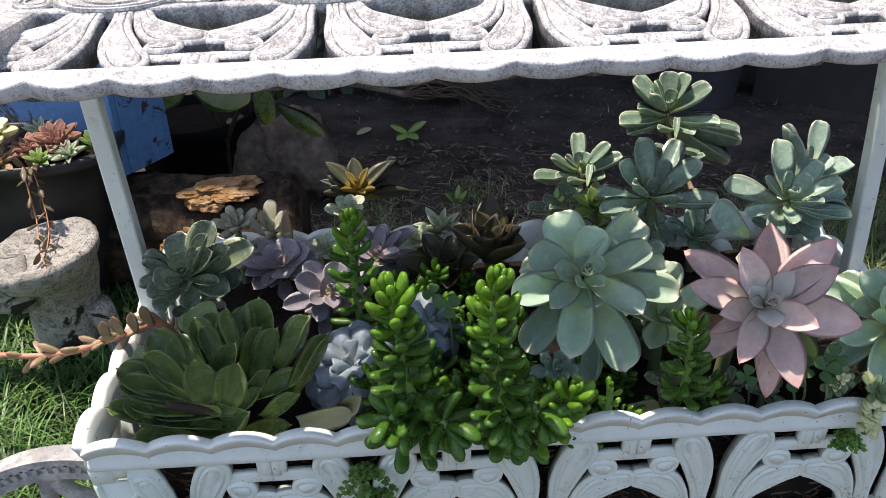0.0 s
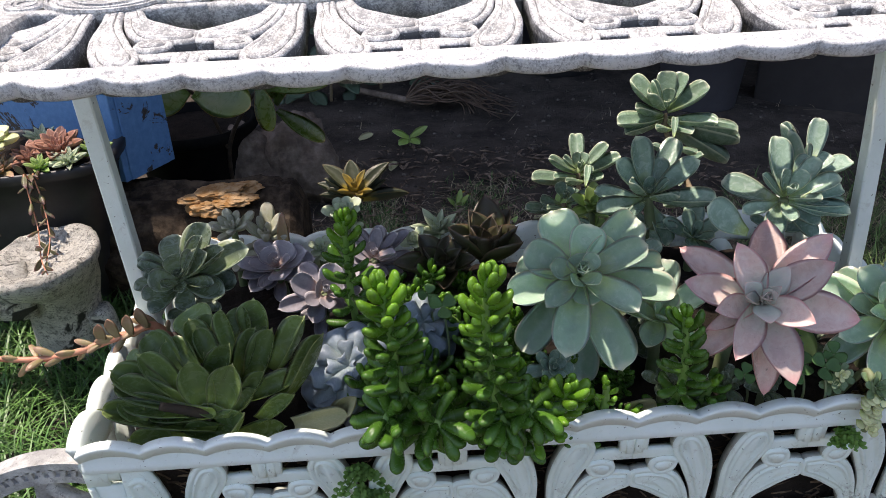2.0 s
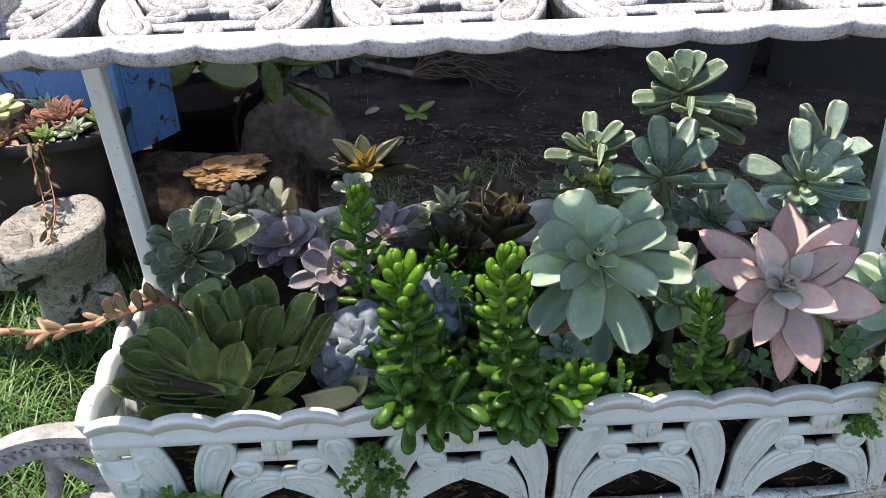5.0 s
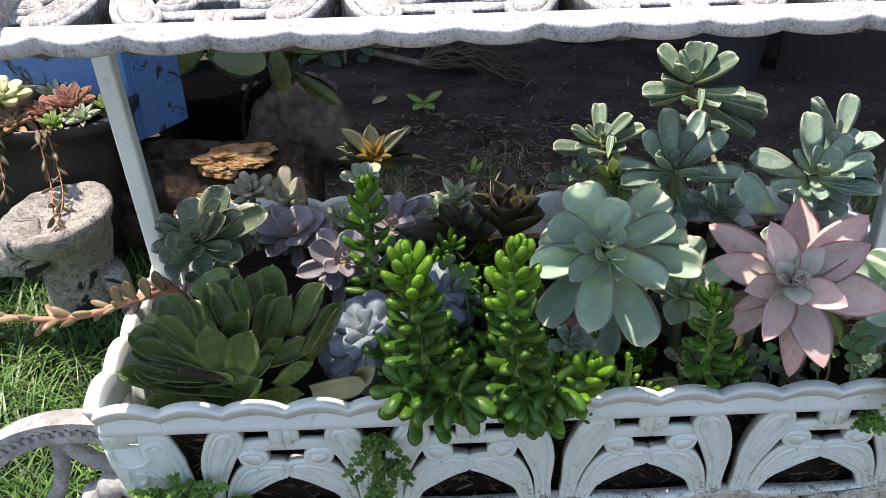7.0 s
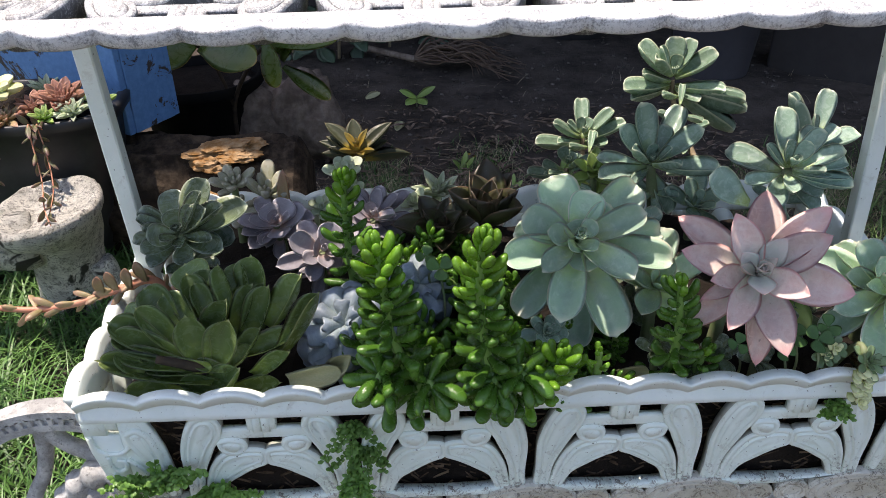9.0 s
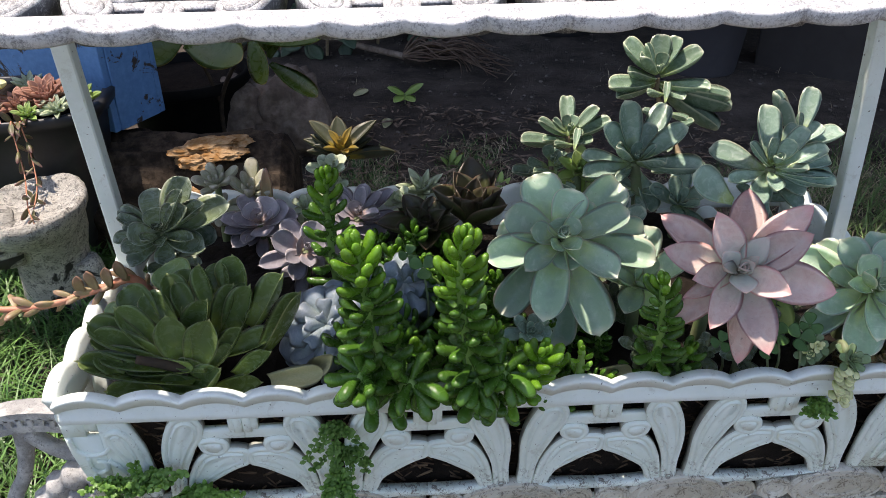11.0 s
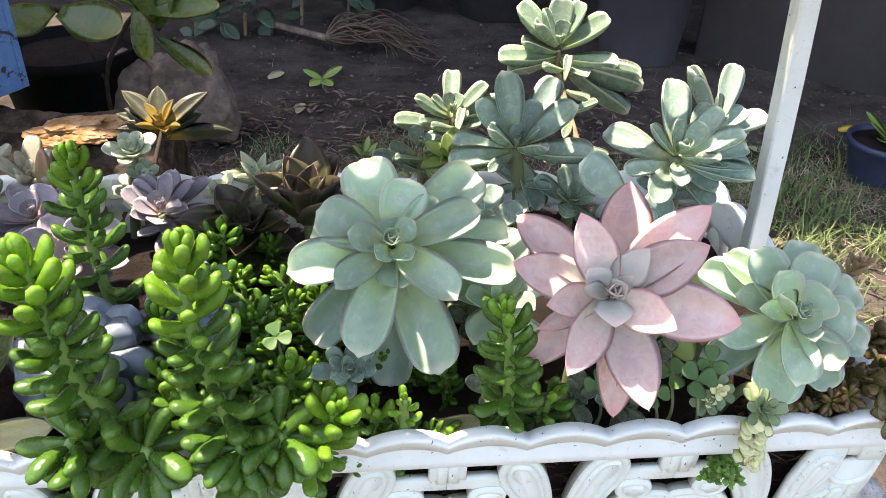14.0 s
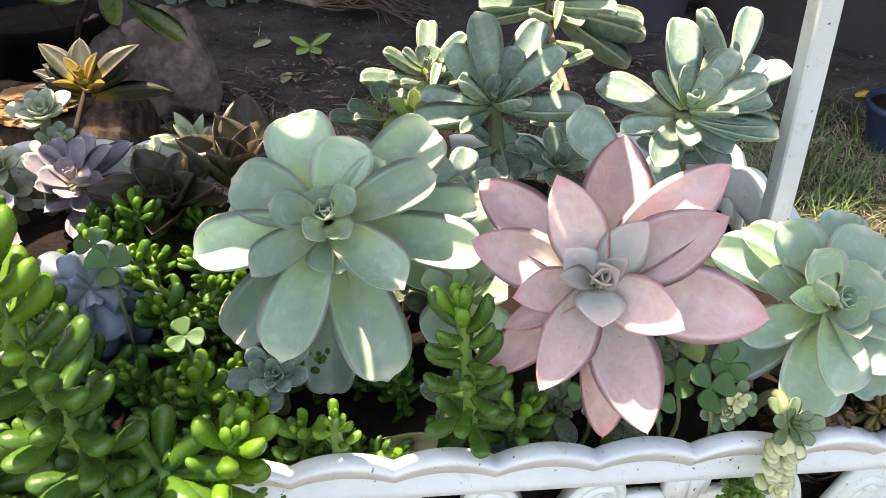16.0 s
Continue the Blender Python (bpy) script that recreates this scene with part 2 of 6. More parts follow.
SOIL = soil_material("garden_soil", (0.042, 0.034, 0.029), (0.120, 0.099, 0.083))
POT_SOIL = soil_material("potting_soil", (0.012, 0.009, 0.007), (0.036, 0.026, 0.020), 2.0)
STEM = plain_material("green_stem", (0.16, 0.22, 0.09), 0.6, (0.22, 0.24, 0.13), 60, 0.25)
BEAN_STEM = plain_material("fresh_green_stem", (0.14, 0.27, 0.05), 0.5, (0.20, 0.32, 0.09), 60, 0.2)
STEM_BROWN = plain_material("woody_stem", (0.20, 0.15, 0.09), 0.8, (0.30, 0.24, 0.15), 60, 0.4)
FIBRE = plain_material("bark_fibre", (0.07, 0.045, 0.03), 0.95, (0.20, 0.14, 0.09), 40, 0.4, 0.2, True)
STUB = plain_material("cut_brown_stem", (0.030, 0.020, 0.012), 0.8, (0.065, 0.042, 0.024), 60, 0.3)
STEM_RED = plain_material("red_stem", (0.58, 0.22, 0.13), 0.5, (0.62, 0.31, 0.19), 60, 0.15)
GRASS = plain_material("grass_blades", (0.048, 0.125, 0.026), 0.45, (0.105, 0.215, 0.05), 6, 0.05, 0.45, True)
PARCHED = plain_material("parched_grass", (0.060, 0.130, 0.034), 0.6, (0.13, 0.19, 0.065), 6, 0.05, 0.4, True)
STRAW = plain_material("dry_grass", (0.28, 0.23, 0.15), 0.8, (0.42, 0.36, 0.26), 10, 0.1, 0.3, True)
LITTER = plain_material("dead_leaf_scraps", (0.085, 0.060, 0.042), 0.9, (0.27, 0.20, 0.15), 40, 0.3, 0.3, True)
PEBBLE = plain_material("pebbles", (0.07, 0.06, 0.052), 0.9, (0.15, 0.13, 0.11), 40, 0.3, 0.3, True)
STONE = plain_material("grey_boulder", (0.13, 0.098, 0.078), 0.9, (0.27, 0.215, 0.175), 26, 1.0, 0.3)


def cement_material():
    m = Nodes("weathered_cement")
    a, b, c, d = m.noise(16.0, 6, 0.75), m.noise(80.0, 5, 0.8), m.noise(7.0, 4, 0.6, distortion=1.2), m.noise(230.0, 4, 0.8)
    col = m.mix(m.ramp(a, 0.38, 0.66), (0.80, 0.765, 0.69), (0.50, 0.48, 0.425))
    col = m.mix(m.math("MULTIPLY", m.ramp(b, 0.50, 0.62), 0.7), col, (0.17, 0.16, 0.14))
    col = m.mix(m.math("MULTIPLY", m.ramp(d, 0.54, 0.64), 0.85), col, (0.10, 0.095, 0.085))
    col = m.mix(m.ramp(c, 0.575, 0.62), col, (0.060, 0.056, 0.048))
    m.set(col, 0.92, spec=0.25)
    m.bump(m.math("ADD", a, m.math("ADD", m.math("MULTIPLY", b, 0.9), m.math("MULTIPLY", d, 0.5))), 1.0, 0.012)
    return m.mat


CONCRETE = cement_material()
# near-black that paints the deep shade behind the log
SHADE_BLACK = plain_material("shade_black_plastic", (0.006, 0.006, 0.006), 0.8, (0.012, 0.011, 0.010), 20, 0.1, 0.1)
BLACK = plain_material("black_plastic", (0.018, 0.018, 0.02), 0.45, (0.03, 0.03, 0.032), 20, 0.1)
WOOD_ROT = plain_material("rotten_wood", (0.020, 0.014, 0.010), 0.95, (0.085, 0.062, 0.042), 34, 1.0, 0.2)
OCHRE = plain_material("broken_ochre_wood", (0.27, 0.135, 0.045), 0.95, (0.44, 0.30, 0.17), 45, 1.0, 0.2)
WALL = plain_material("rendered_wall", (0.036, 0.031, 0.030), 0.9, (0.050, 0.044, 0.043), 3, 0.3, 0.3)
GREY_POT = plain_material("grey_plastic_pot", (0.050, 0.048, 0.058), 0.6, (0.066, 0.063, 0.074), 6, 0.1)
NAVY = plain_material("blue_plastic_pot", (0.022, 0.034, 0.075), 0.5, (0.04, 0.055, 0.11), 12, 0.1)
BARK = plain_material("dry_leaf_skin", (0.44, 0.44, 0.24), 0.6, (0.54, 0.50, 0.30), 25, 0.4)
ROOT = plain_material("dry_roots", (0.095, 0.062, 0.046), 0.9, (0.16, 0.115, 0.085), 30, 0.4, 0.3)


def blue_paint():
    m = Nodes("peeling_blue_paint")
    a, b = m.noise(14.0, 7, 0.75, distortion=0.8), m.noise(70.0, 4, 0.7)
    col = m.mix(m.ramp(b, 0.3, 0.8), (0.085, 0.22, 0.45), (0.13, 0.30, 0.56))
    col = m.mix(m.ramp(a, 0.585, 0.60), col, (0.05, 0.04, 0.035))
    m.set(col, 0.55)
    m.bump(m.ramp(a, 0.585, 0.60), 0.5, 0.003)
    return m.mat


BLUE_PAINT = blue_paint()


# ---- mesh helpers ----
def mesh_from(name, verts, faces, mat, smooth=True, uvs=None):
    me = bpy.data.meshes.new(name)
    me.from_pydata([tuple(v) for v in verts], [], faces)
    me.materials.append(mat)
    if smooth:
        me.polygons.foreach_set("use_smooth", [True] * len(me.polygons))
    if uvs is not None:
        layer = me.uv_layers.new(name="UVMap")
        for loop in me.loops:
            layer.data[loop.index].uv = uvs[loop.vertex_index]
    me.update()
    return me


def thing(name, at, label, category, group="", kind=""):
    ob = new(name)
    ob.empty_display_size = 0.02
    ob.matrix_basis = Matrix.Translation(at)
    return tagged(ob, label, category, group, kind)


def part(name, me, parent, m=None, label=""):
    """Links a mesh as one object under a thing, at the world pose m."""
    ob = new(name, me)
    base = Matrix.Identity(4)
    up = parent
    while up:
        base = up.matrix_basis @ base
        up = up.parent
    ob.parent = parent
    ob.matrix_basis = base.inverted() @ (m if m is not None else Matrix.Identity(4))
    if label:
        ob["label"] = label
    return ob


def solo(name, me, label, category, m=None, group="", kind=""):
    ob = new(name, me)
    if m is not None:
        ob.matrix_basis = m
    return tagged(ob, label, category, group, kind)


def curve_points(points, n=5, closed=False):
    """A smooth line through the points."""
    pts = [Vector(p) for p in points]
    out, k = [], len(pts)
    for i in range(k if closed else k - 1):
        a, b = pts[i], pts[(i + 1) % k]
        p = pts[(i - 1) % k] if closed or i else a
        q = pts[(i + 2) % k] if closed or i + 2 < k else b
        for j in range(n):
            t = j / n
            out.append(0.5 * (2 * a + (b - p) * t + (2 * p - 5 * a + 4 * b - q) * t * t + (3 * a - p - 3 * b + q) * t ** 3))
    if not closed:
        out.append(pts[-1])
    return out


def tube_data(points, radius, sides=6, closed=False):
    """Verts and faces of a round bar along the points; radius is a number or a function of 0..1."""
    verts, faces, n = [], [], len(points)
    up = Vector((0.13, 0.31, 0.94))
    for i, p in enumerate(points):
        a = points[(i - 1) % n] if closed or i else p
        b = points[(i + 1) % n] if closed or i + 1 < n else p
        d = (Vector(b) - Vector(a)).normalized()
        s = d.cross(up)
        s = s.normalized() if s.length > 1e-4 else Vector((1, 0, 0))
        w = s.cross(d)
        r = radius(i / max(1, n - 1)) if callable(radius) else radius
        for k in range(sides):
            g = 2 * math.pi * k / sides
            verts.append(Vector(p) + r * (math.cos(g) * s + math.sin(g) * w))
    for i in range(n if closed else n - 1):
        j = (i + 1) % n
        for k in range(sides):
            l = (k + 1) % sides
            faces.append((i * sides + k, i * sides + l, j * sides + l, j * sides + k))
    if not closed:
        faces.append(tuple(range(sides - 1, -1, -1)))
        faces.append(tuple((n - 1) * sides + k for k in range(sides)))
    return verts, faces


def join(*sets):
    verts, faces = [], []
    for v, f in sets:
        o = len(verts)
        verts += list(v)
        faces += [tuple(i + o for i in face) for face in f]
    return verts, faces


def plate_data(outline, z0, z1, inset=0.0012):
    """A flat plate with a small bevel round its front edge; outline in x and y."""
    pts = [Vector((p[0], p[1])) for p in outline]
    area = sum(pts[i].cross(pts[(i + 1) % len(pts)]) for i in range(len(pts)))
    if area < 0:
        pts.reverse()
    n = len(pts)
    inner = []
    for i, p in enumerate(pts):
        d = (pts[(i + 1) % n] - pts[i - 1])
        d = d.normalized() if d.length > 1e-9 else Vector((1, 0))
        inner.append(p + Vector((-d.y, d.x)) * inset)
    verts = [(p.x, p.y, z0) for p in pts] + [(p.x, p.y, z1 - inset) for p in pts] + [(p.x, p.y, z1) for p in inner]
    faces = [tuple(range(n - 1, -1, -1)), tuple(range(2 * n, 3 * n))]
    for k in (0, n):
        for i in range(n):
            j = (i + 1) % n
            faces.append((k + i, k + j, k + n + j, k + n + i))
    return verts, faces


CARVED = [(0, None, -0.0024), (0.0009, None, -0.0006), (0.0022, None, 0.0), (0.0040, None, 0.0), (0.0050, None, -0.0019), (0.0058, None, -0.0007), (0.0066, None, 0.0009), (0.0078, None, 0.0009), (0.0090, None, -0.0013), (0.0124, None, -0.0018)]
SOFT = [(0, None, -0.0020), (0.0008, None, -0.0006), (0.0022, None, 0.0)]


def carved_data(outline, z0, z1, steps=SOFT):
    """A cast plate with rounded edges and, by its steps, raised lines that follow its outline."""
    pts = [Vector((p[0], p[1])) for p in outline]
    if sum(pts[i].cross(pts[(i + 1) % len(pts)]) for i in range(len(pts))) < 0:
        pts.reverse()
    n = len(pts)
    inward, room = [], []
    for i, p in enumerate(pts):
        d = pts[(i + 1) % n] - pts[i - 1]
        d = d.normalized() if d.length > 1e-9 else Vector((1, 0))
        inward.append(Vector((-d.y, d.x)))
        far = [(q - p).length for q in pts if (q - p).length > 1e-6 and (q - p).dot(inward[-1]) > 0.75 * (q - p).length]
        room.append(0.44 * min(far) if far else 0.002)
    room = [min(room[i], room[i - 1], room[(i + 1) % n]) for i in range(n)]
    verts = [(p.x, p.y, z0) for p in pts]
    for inset, _, dz in steps:
        verts += [(p.x + inward[i].x * min(inset, room[i]), p.y + inward[i].y * min(inset, room[i]), z1 + (dz if inset <= room[i] or inset < 0.003 else 0.0)) for i, p in enumerate(pts)]
    rings = len(steps) + 1
    faces = [tuple(range(n - 1, -1, -1)), tuple(range((rings - 1) * n, rings * n))]
    for k in range(rings - 1):
        for i in range(n):
            j = (i + 1) % n
            faces.append((k * n + i, k * n + j, k * n + n + j, k * n + n + i))
    return verts, faces


def lathe_data(profile, sides=40, wobble=0.0, seed=0.0):
    verts, faces = [], []
    for r, z in profile:
        for k in range(sides):
            g = 2 * math.pi * k / sides
            rr = r * (1 + wobble * noise.noise((math.cos(g) * 1.3 + seed, math.sin(g) * 1.3, z * 6)))
            verts.append((rr * math.cos(g), rr * math.sin(g), z))
    for i in range(len(profile) - 1):
        for k in range(sides):
            l = (k + 1) % sides
            faces.append((i * sides + k, i * sides + l, (i + 1) * sides + l, (i + 1) * sides + k))
    faces.append(tuple(range(sides - 1, -1, -1)))
    faces.append(tuple((len(profile) - 1) * sides + k for k in range(sides)))
    return verts, faces


def box_data(x0, y0, z0, x1, y1, z1, bevel=0.003):
    bm = bmesh.new()
    bmesh.ops.create_cube(bm, size=1, matrix=Matrix.Translation(((x0 + x1) / 2, (y0 + y1) / 2, (z0 + z1) / 2)) @ Matrix.Diagonal((x1 - x0, y1 - y0, z1 - z0, 1)))
    bmesh.ops.bevel(bm, geom=bm.edges[:], offset=bevel, segments=2, affect="EDGES", profile=0.5)
    bm.verts.index_update()
    v = [p.co.copy() for p in bm.verts]
    f = [tuple(q.index for q in face.verts) for face in bm.faces]
    bm.free()
    return v, f


def lump_data(size, seed, rough=0.25, cuts=3):
    """A rough stone-like body."""
    bm = bmesh.new()
    bmesh.ops.create_icosphere(bm, subdivisions=cuts, radius=1)
    for p in bm.verts:
        k = 1 + rough * noise.noise(p.co * 1.2 + Vector((seed, 0, 0))) + rough * 0.4 * noise.noise(p.co * 4 + Vector((seed, 3, 0)))
        p.co = Vector((p.co.x * size[0], p.co.y * size[1], p.co.z * size[2])) * k
    v = [p.co.copy() for p in bm.verts]
    bm.verts.index_update()
    f = [tuple(q.index for q in face.verts) for face in bm.faces]
    bm.free()
    return v, f


# ---- leaves ----
CURLS = {}


def leaf_mesh(name, mat, widest=0.6, foot=0.35, blunt=2.0, root=2.0, cup=0.25, curl=0.12, thick=0.07, point=0.02, wave=0.0, ns=12, nm=7):
    """A fleshy leaf, 1 long along x and 1 wide along y, closed all round."""
    verts, uvs, faces = [], [], []
    ring = 2 * nm - 2
    for i in range(ns):
        s = 1 - (1 - 0.945 * i / (ns - 1)) ** 1.9
        if s < widest:
            w = foot + (1 - foot) * math.sin(math.pi / 2 * s / widest) ** 1.3
        else:
            w = max(0.0, 1 - ((s - widest) / (1 - widest)) ** blunt) ** (1 / root)
        w = max(w, 0.03) * 0.5
        th = thick * (0.75 + 0.5 * math.sin(math.pi * min(1, s * 0.9))) * min(1.0, (1 - s) * 5 + 0.12) ** 0.5
        for j in range(ring):
            q = -1 + 2 * j / (nm - 1) if j < nm else 1 - 2 * (j - nm + 1) / (nm - 1)
            side = 1 if j < nm else -1
            zc = curl * s * s + cup * w * q * q + wave * math.sin(s * 9 + q) * q * q * w
            body = th * 0.5 * math.sqrt(max(0.0, 1 - q * q))
            verts.append((s, q * w, zc + body * (0.55 if side > 0 else -1.2)))
            uvs.append(((q + 1) / 2, s))
    for i in range(ns - 1):
        for j in range(ring):
            k = (j + 1) % ring
            faces.append((i * ring + j, i * ring + k, (i + 1) * ring + k, (i + 1) * ring + j))
    verts.append((1.0 + point, 0, curl * (1 + point) ** 2))
    uvs.append((0.5, 1.0))
    o = (ns - 1) * ring
    for j in range(ring):
        faces.append((o + j, o + (j + 1) % ring, len(verts) - 1))
    faces.append(tuple(range(ring - 1, -1, -1)))
    me = mesh_from(name, verts, [f[::-1] for f in faces], mat, True, uvs)
    CURLS[me.name] = curl
    return me


def bean_mesh(name, mat, fat=0.3, bend=0.1):
    """A plump, blunt pod of a leaf, 1 long along x."""
    verts, uvs, faces = [], [], []
    prof = [(0, 0.26), (0.1, 0.46), (0.3, 0.70), (0.55, 0.92), (0.75, 1.02), (0.88, 0.90), (0.96, 0.58), (0.995, 0.2)]
    for s, r in prof:
        for k in range(8):
            g = 2 * math.pi * k / 8
            verts.append((s, r * fat * 0.5 * math.cos(g), bend * s * s + r * fat * 0.46 * math.sin(g)))
            uvs.append((0.5, s))
    for i in range(len(prof) - 1):
        for k in range(8):
            l = (k + 1) % 8
            faces.append((i * 8 + k, (i + 1) * 8 + k, (i + 1) * 8 + l, i * 8 + l))
    faces.append(tuple(range(8)))
    faces.append(tuple((len(prof) - 1) * 8 + k for k in range(7, -1, -1)))
    return mesh_from(name, verts, [f[::-1] for f in faces], mat, True, uvs)


def axes(n):
    n = Vector(n).normalized()
    u = Vector((0, 0, 1)).cross(n)
    u = u.normalized() if u.length > 1e-3 else Vector((1, 0, 0))
    return u, n.cross(u), n


def leaf_pose(c, frame3, azimuth, rise, length, width, thick=None, twist=0.0):
    u, v, n = frame3
    a, e = radians(azimuth), radians(rise)
    r = math.cos(a) * u + math.sin(a) * v
    d = math.cos(e) * r + math.sin(e) * n
    t = n.cross(r)
    z = d.cross(t)
    m = Matrix(((d.x, t.x, z.x, 0), (d.y, t.y, z.y, 0), (d.z, t.z, z.z, 0), (0, 0, 0, 1)))
    return Matrix.Translation(c) @ m @ Matrix.Rotation(twist, 4, "X") @ Matrix.Diagonal((length, width, thick or length, 1))


def rosette(plant, c, axis, radius, count, me, width=0.5, low=5, high=82, start=0, inner=0.18, first=0.0, bend=0.8, rnd=None, limit=1.0):
    """Leaves in a spiral from the bud outwards; the outermost lie at the rise low."""
    rnd = rnd or random.Random(int(abs(c[0] * 7919 + c[1] * 104729 + c[2] * 1299709) * 10))
    f3, c = axes(axis), Vector(c)
    for i in range(count):
        f = (i + 0.5) / count * limit
        L = radius * (inner + (1 - inner) * f ** 0.85) * rnd.uniform(0.93, 1.07)
        rise = high + (low - high) * f ** bend + rnd.uniform(-5, 5)
        me_i = me[i % len(me)] if isinstance(me, list) else me
        off = f3[2] * radius * 0.12 * (1 - f)
        part("leaf", me_i, plant, leaf_pose(c + off, f3, start + first + 137.5 * i + rnd.uniform(-6, 6), rise, L, L * width * rnd.uniform(0.9, 1.1) * (1.25 - 0.25 * f), L, rnd.uniform(-0.12, 0.12)))


def stem(plant, points, r, mat, name="stem"):
    v, f = tube_data(curve_points(points, 6), lambda t: r * (1.1 - 0.3 * t), 7)
    return part(name, mesh_from("stem", v, f, mat), plant)


SPOON = leaf_mesh("sage_spoon_leaf", GREEN, 0.68, 0.42, 2.5, 2.1, 0.42, 0.19, 0.07, 0.025, 0.0, 18, 9)
ACUTE = leaf_mesh("pink_acute_leaf", PINK, 0.50, 0.52, 1.75, 1.22, 0.36, 0.12, 0.075, 0.02, 0.0, 16, 9)
PINK_IN = leaf_material("grey_pink_leaf", (0.60, 0.62, 0.53), (0.72, 0.61, 0.56), (0.72, 0.52, 0.46), 0.84, 0.45, (0.62, 0.62, 0.56), 0.3, 0.2)
ACUTE_IN = leaf_mesh("grey_pink_leaf", PINK_IN, 0.52, 0.5, 1.5, 1.25, 0.3, 0.10, 0.1, 0.02)
SPOON_FLAT = leaf_mesh("blue_green_round_leaf", GREEN, 0.66, 0.40, 2.4, 2.0, 0.52, 0.20, 0.075, 0.035, 0.0, 14, 9)
LONG = leaf_mesh("grey_green_leaf", GREY_GREEN, 0.68, 0.24, 2.4, 2.0, 0.30, 0.18, 0.11, 0.02)
LONG_TALL = leaf_mesh("olive_grey_leaf", LONG_OLIVE, 0.68, 0.24, 2.5, 2.1, 0.36, 0.24, 0.14, 0.01)
AGAVE_LEAF = leaf_mesh("olive_leaf", AGAVE, 0.60, 0.55, 2.3, 1.6, 0.60, 0.30, 0.10, 0.05, 0.0, 18, 9)
DARK_LEAF = leaf_mesh("dark_spoon_leaf", DARK, 0.66, 0.32, 2.2, 2.0, 0.4, 0.16, 0.08, 0.015)
MAUVE_LEAF = leaf_mesh("mauve_leaf", MAUVE, 0.62, 0.42, 2.1, 1.7, 0.36, 0.20, 0.07, 0.04)
BLUE_LEAF = leaf_mesh("curled_blue_leaf", BLUE, 0.62, 0.5, 2.8, 2.3, -0.75, -0.34, 0.17, 0.0, 0.3, 14, 11)
MAROON_LEAF = leaf_mesh("maroon_leaf", MAROON, 0.55, 0.5, 1.6, 1.3, 0.5, 0.12, 0.08, 0.05)
GOLD_LEAF = leaf_mesh("gold_leaf", GOLD, 0.5, 0.5, 1.6, 1.2, 0.35, 0.06, 0.10, 0.03)
OLIVE = leaf_material("dull_olive_leaf", (0.34, 0.24, 0.02), (0.050, 0.058, 0.030), (0.14, 0.10, 0.04), 0.9, 0.5, (0.09, 0.10, 0.065), 0.25, 0.10, 0.1, 0.4)
OLIVE_LEAF = leaf_mesh("dull_olive_leaf", OLIVE, 0.5, 0.5, 1.6, 1.25, 0.35, 0.08, 0.10, 0.03)
PALE_LEAF = leaf_mesh("pale_leaf", PALE, 0.62, 0.4, 2.2, 1.8, 0.25, 0.14, 0.14, 0.02)
FUZZ_LEAF = leaf_mesh("downy_leaf", FUZZ, 0.65, 0.4, 2.4, 2.0, 0.1, 0.06, 0.24, 0.0)
LIME_LEAF = leaf_mesh("lime_leaf", LIME, 0.55, 0.45, 1.9, 1.5, 0.3, 0.12, 0.12, 0.02)
NARROW_LEAF = leaf_mesh("narrow_green_leaf", PALE, 0.5, 0.55, 1.5, 1.2, 0.3, 0.08, 0.12, 0.02)
RUST_LEAF = leaf_mesh("rust_leaf", RUST, 0.6, 0.4, 2.0, 1.7, 0.2, 0.05, 0.2, 0.02)
BROWN_LEAF = leaf_mesh("brown_bead_leaf", BROWN, 0.6, 0.5, 2.2, 2.0, 0.0, 0.05, 0.5, 0.0, 0, 7, 5)
HERB_LEAF = leaf_mesh("herb_leaf", HERB, 0.6, 0.25, 2.2, 2.0, 0.12, 0.05, 0.03, 0.0, 0, 6, 5)
CLOVER = leaf_material("clover_leaf", (0.08, 0.19, 0.05), (0.10, 0.22, 0.06), (0.16, 0.28, 0.1), 0.92, 0.5, (0.2, 0.3, 0.15), 0.1, 0.2)
CLOVER_LEAF = leaf_mesh("clover_leaf", CLOVER, 0.66, 0.15, 2.8, 2.0, 0.2, 0.04, 0.02, -0.12, 0, 8, 7)
HERB_FAT = leaf_mesh("grey_herb_leaf", leaf_material("grey_herb_leaf", (0.20, 0.30, 0.12), (0.19, 0.29, 0.14), (0.32, 0.38, 0.24), 0.9, 0.45, (0.34, 0.42, 0.28), 0.25, 0.15), 0.68, 0.35, 2.6, 2.2, 0.2, 0.12, 0.16, 0.0)
CREAM_LEAF = leaf_mesh("cream_leaf", WHITE_LEAF, 0.62, 0.5, 2.2, 1.9, 0.2, 0.1, 0.22, 0.0, 0, 7, 5)
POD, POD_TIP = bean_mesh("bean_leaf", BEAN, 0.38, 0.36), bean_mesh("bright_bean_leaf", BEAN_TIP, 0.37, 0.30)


# ---- openwork casting, shared by box and shelf ----
PITCH, HIGH = 0.150, 0.083
CM = 0.01


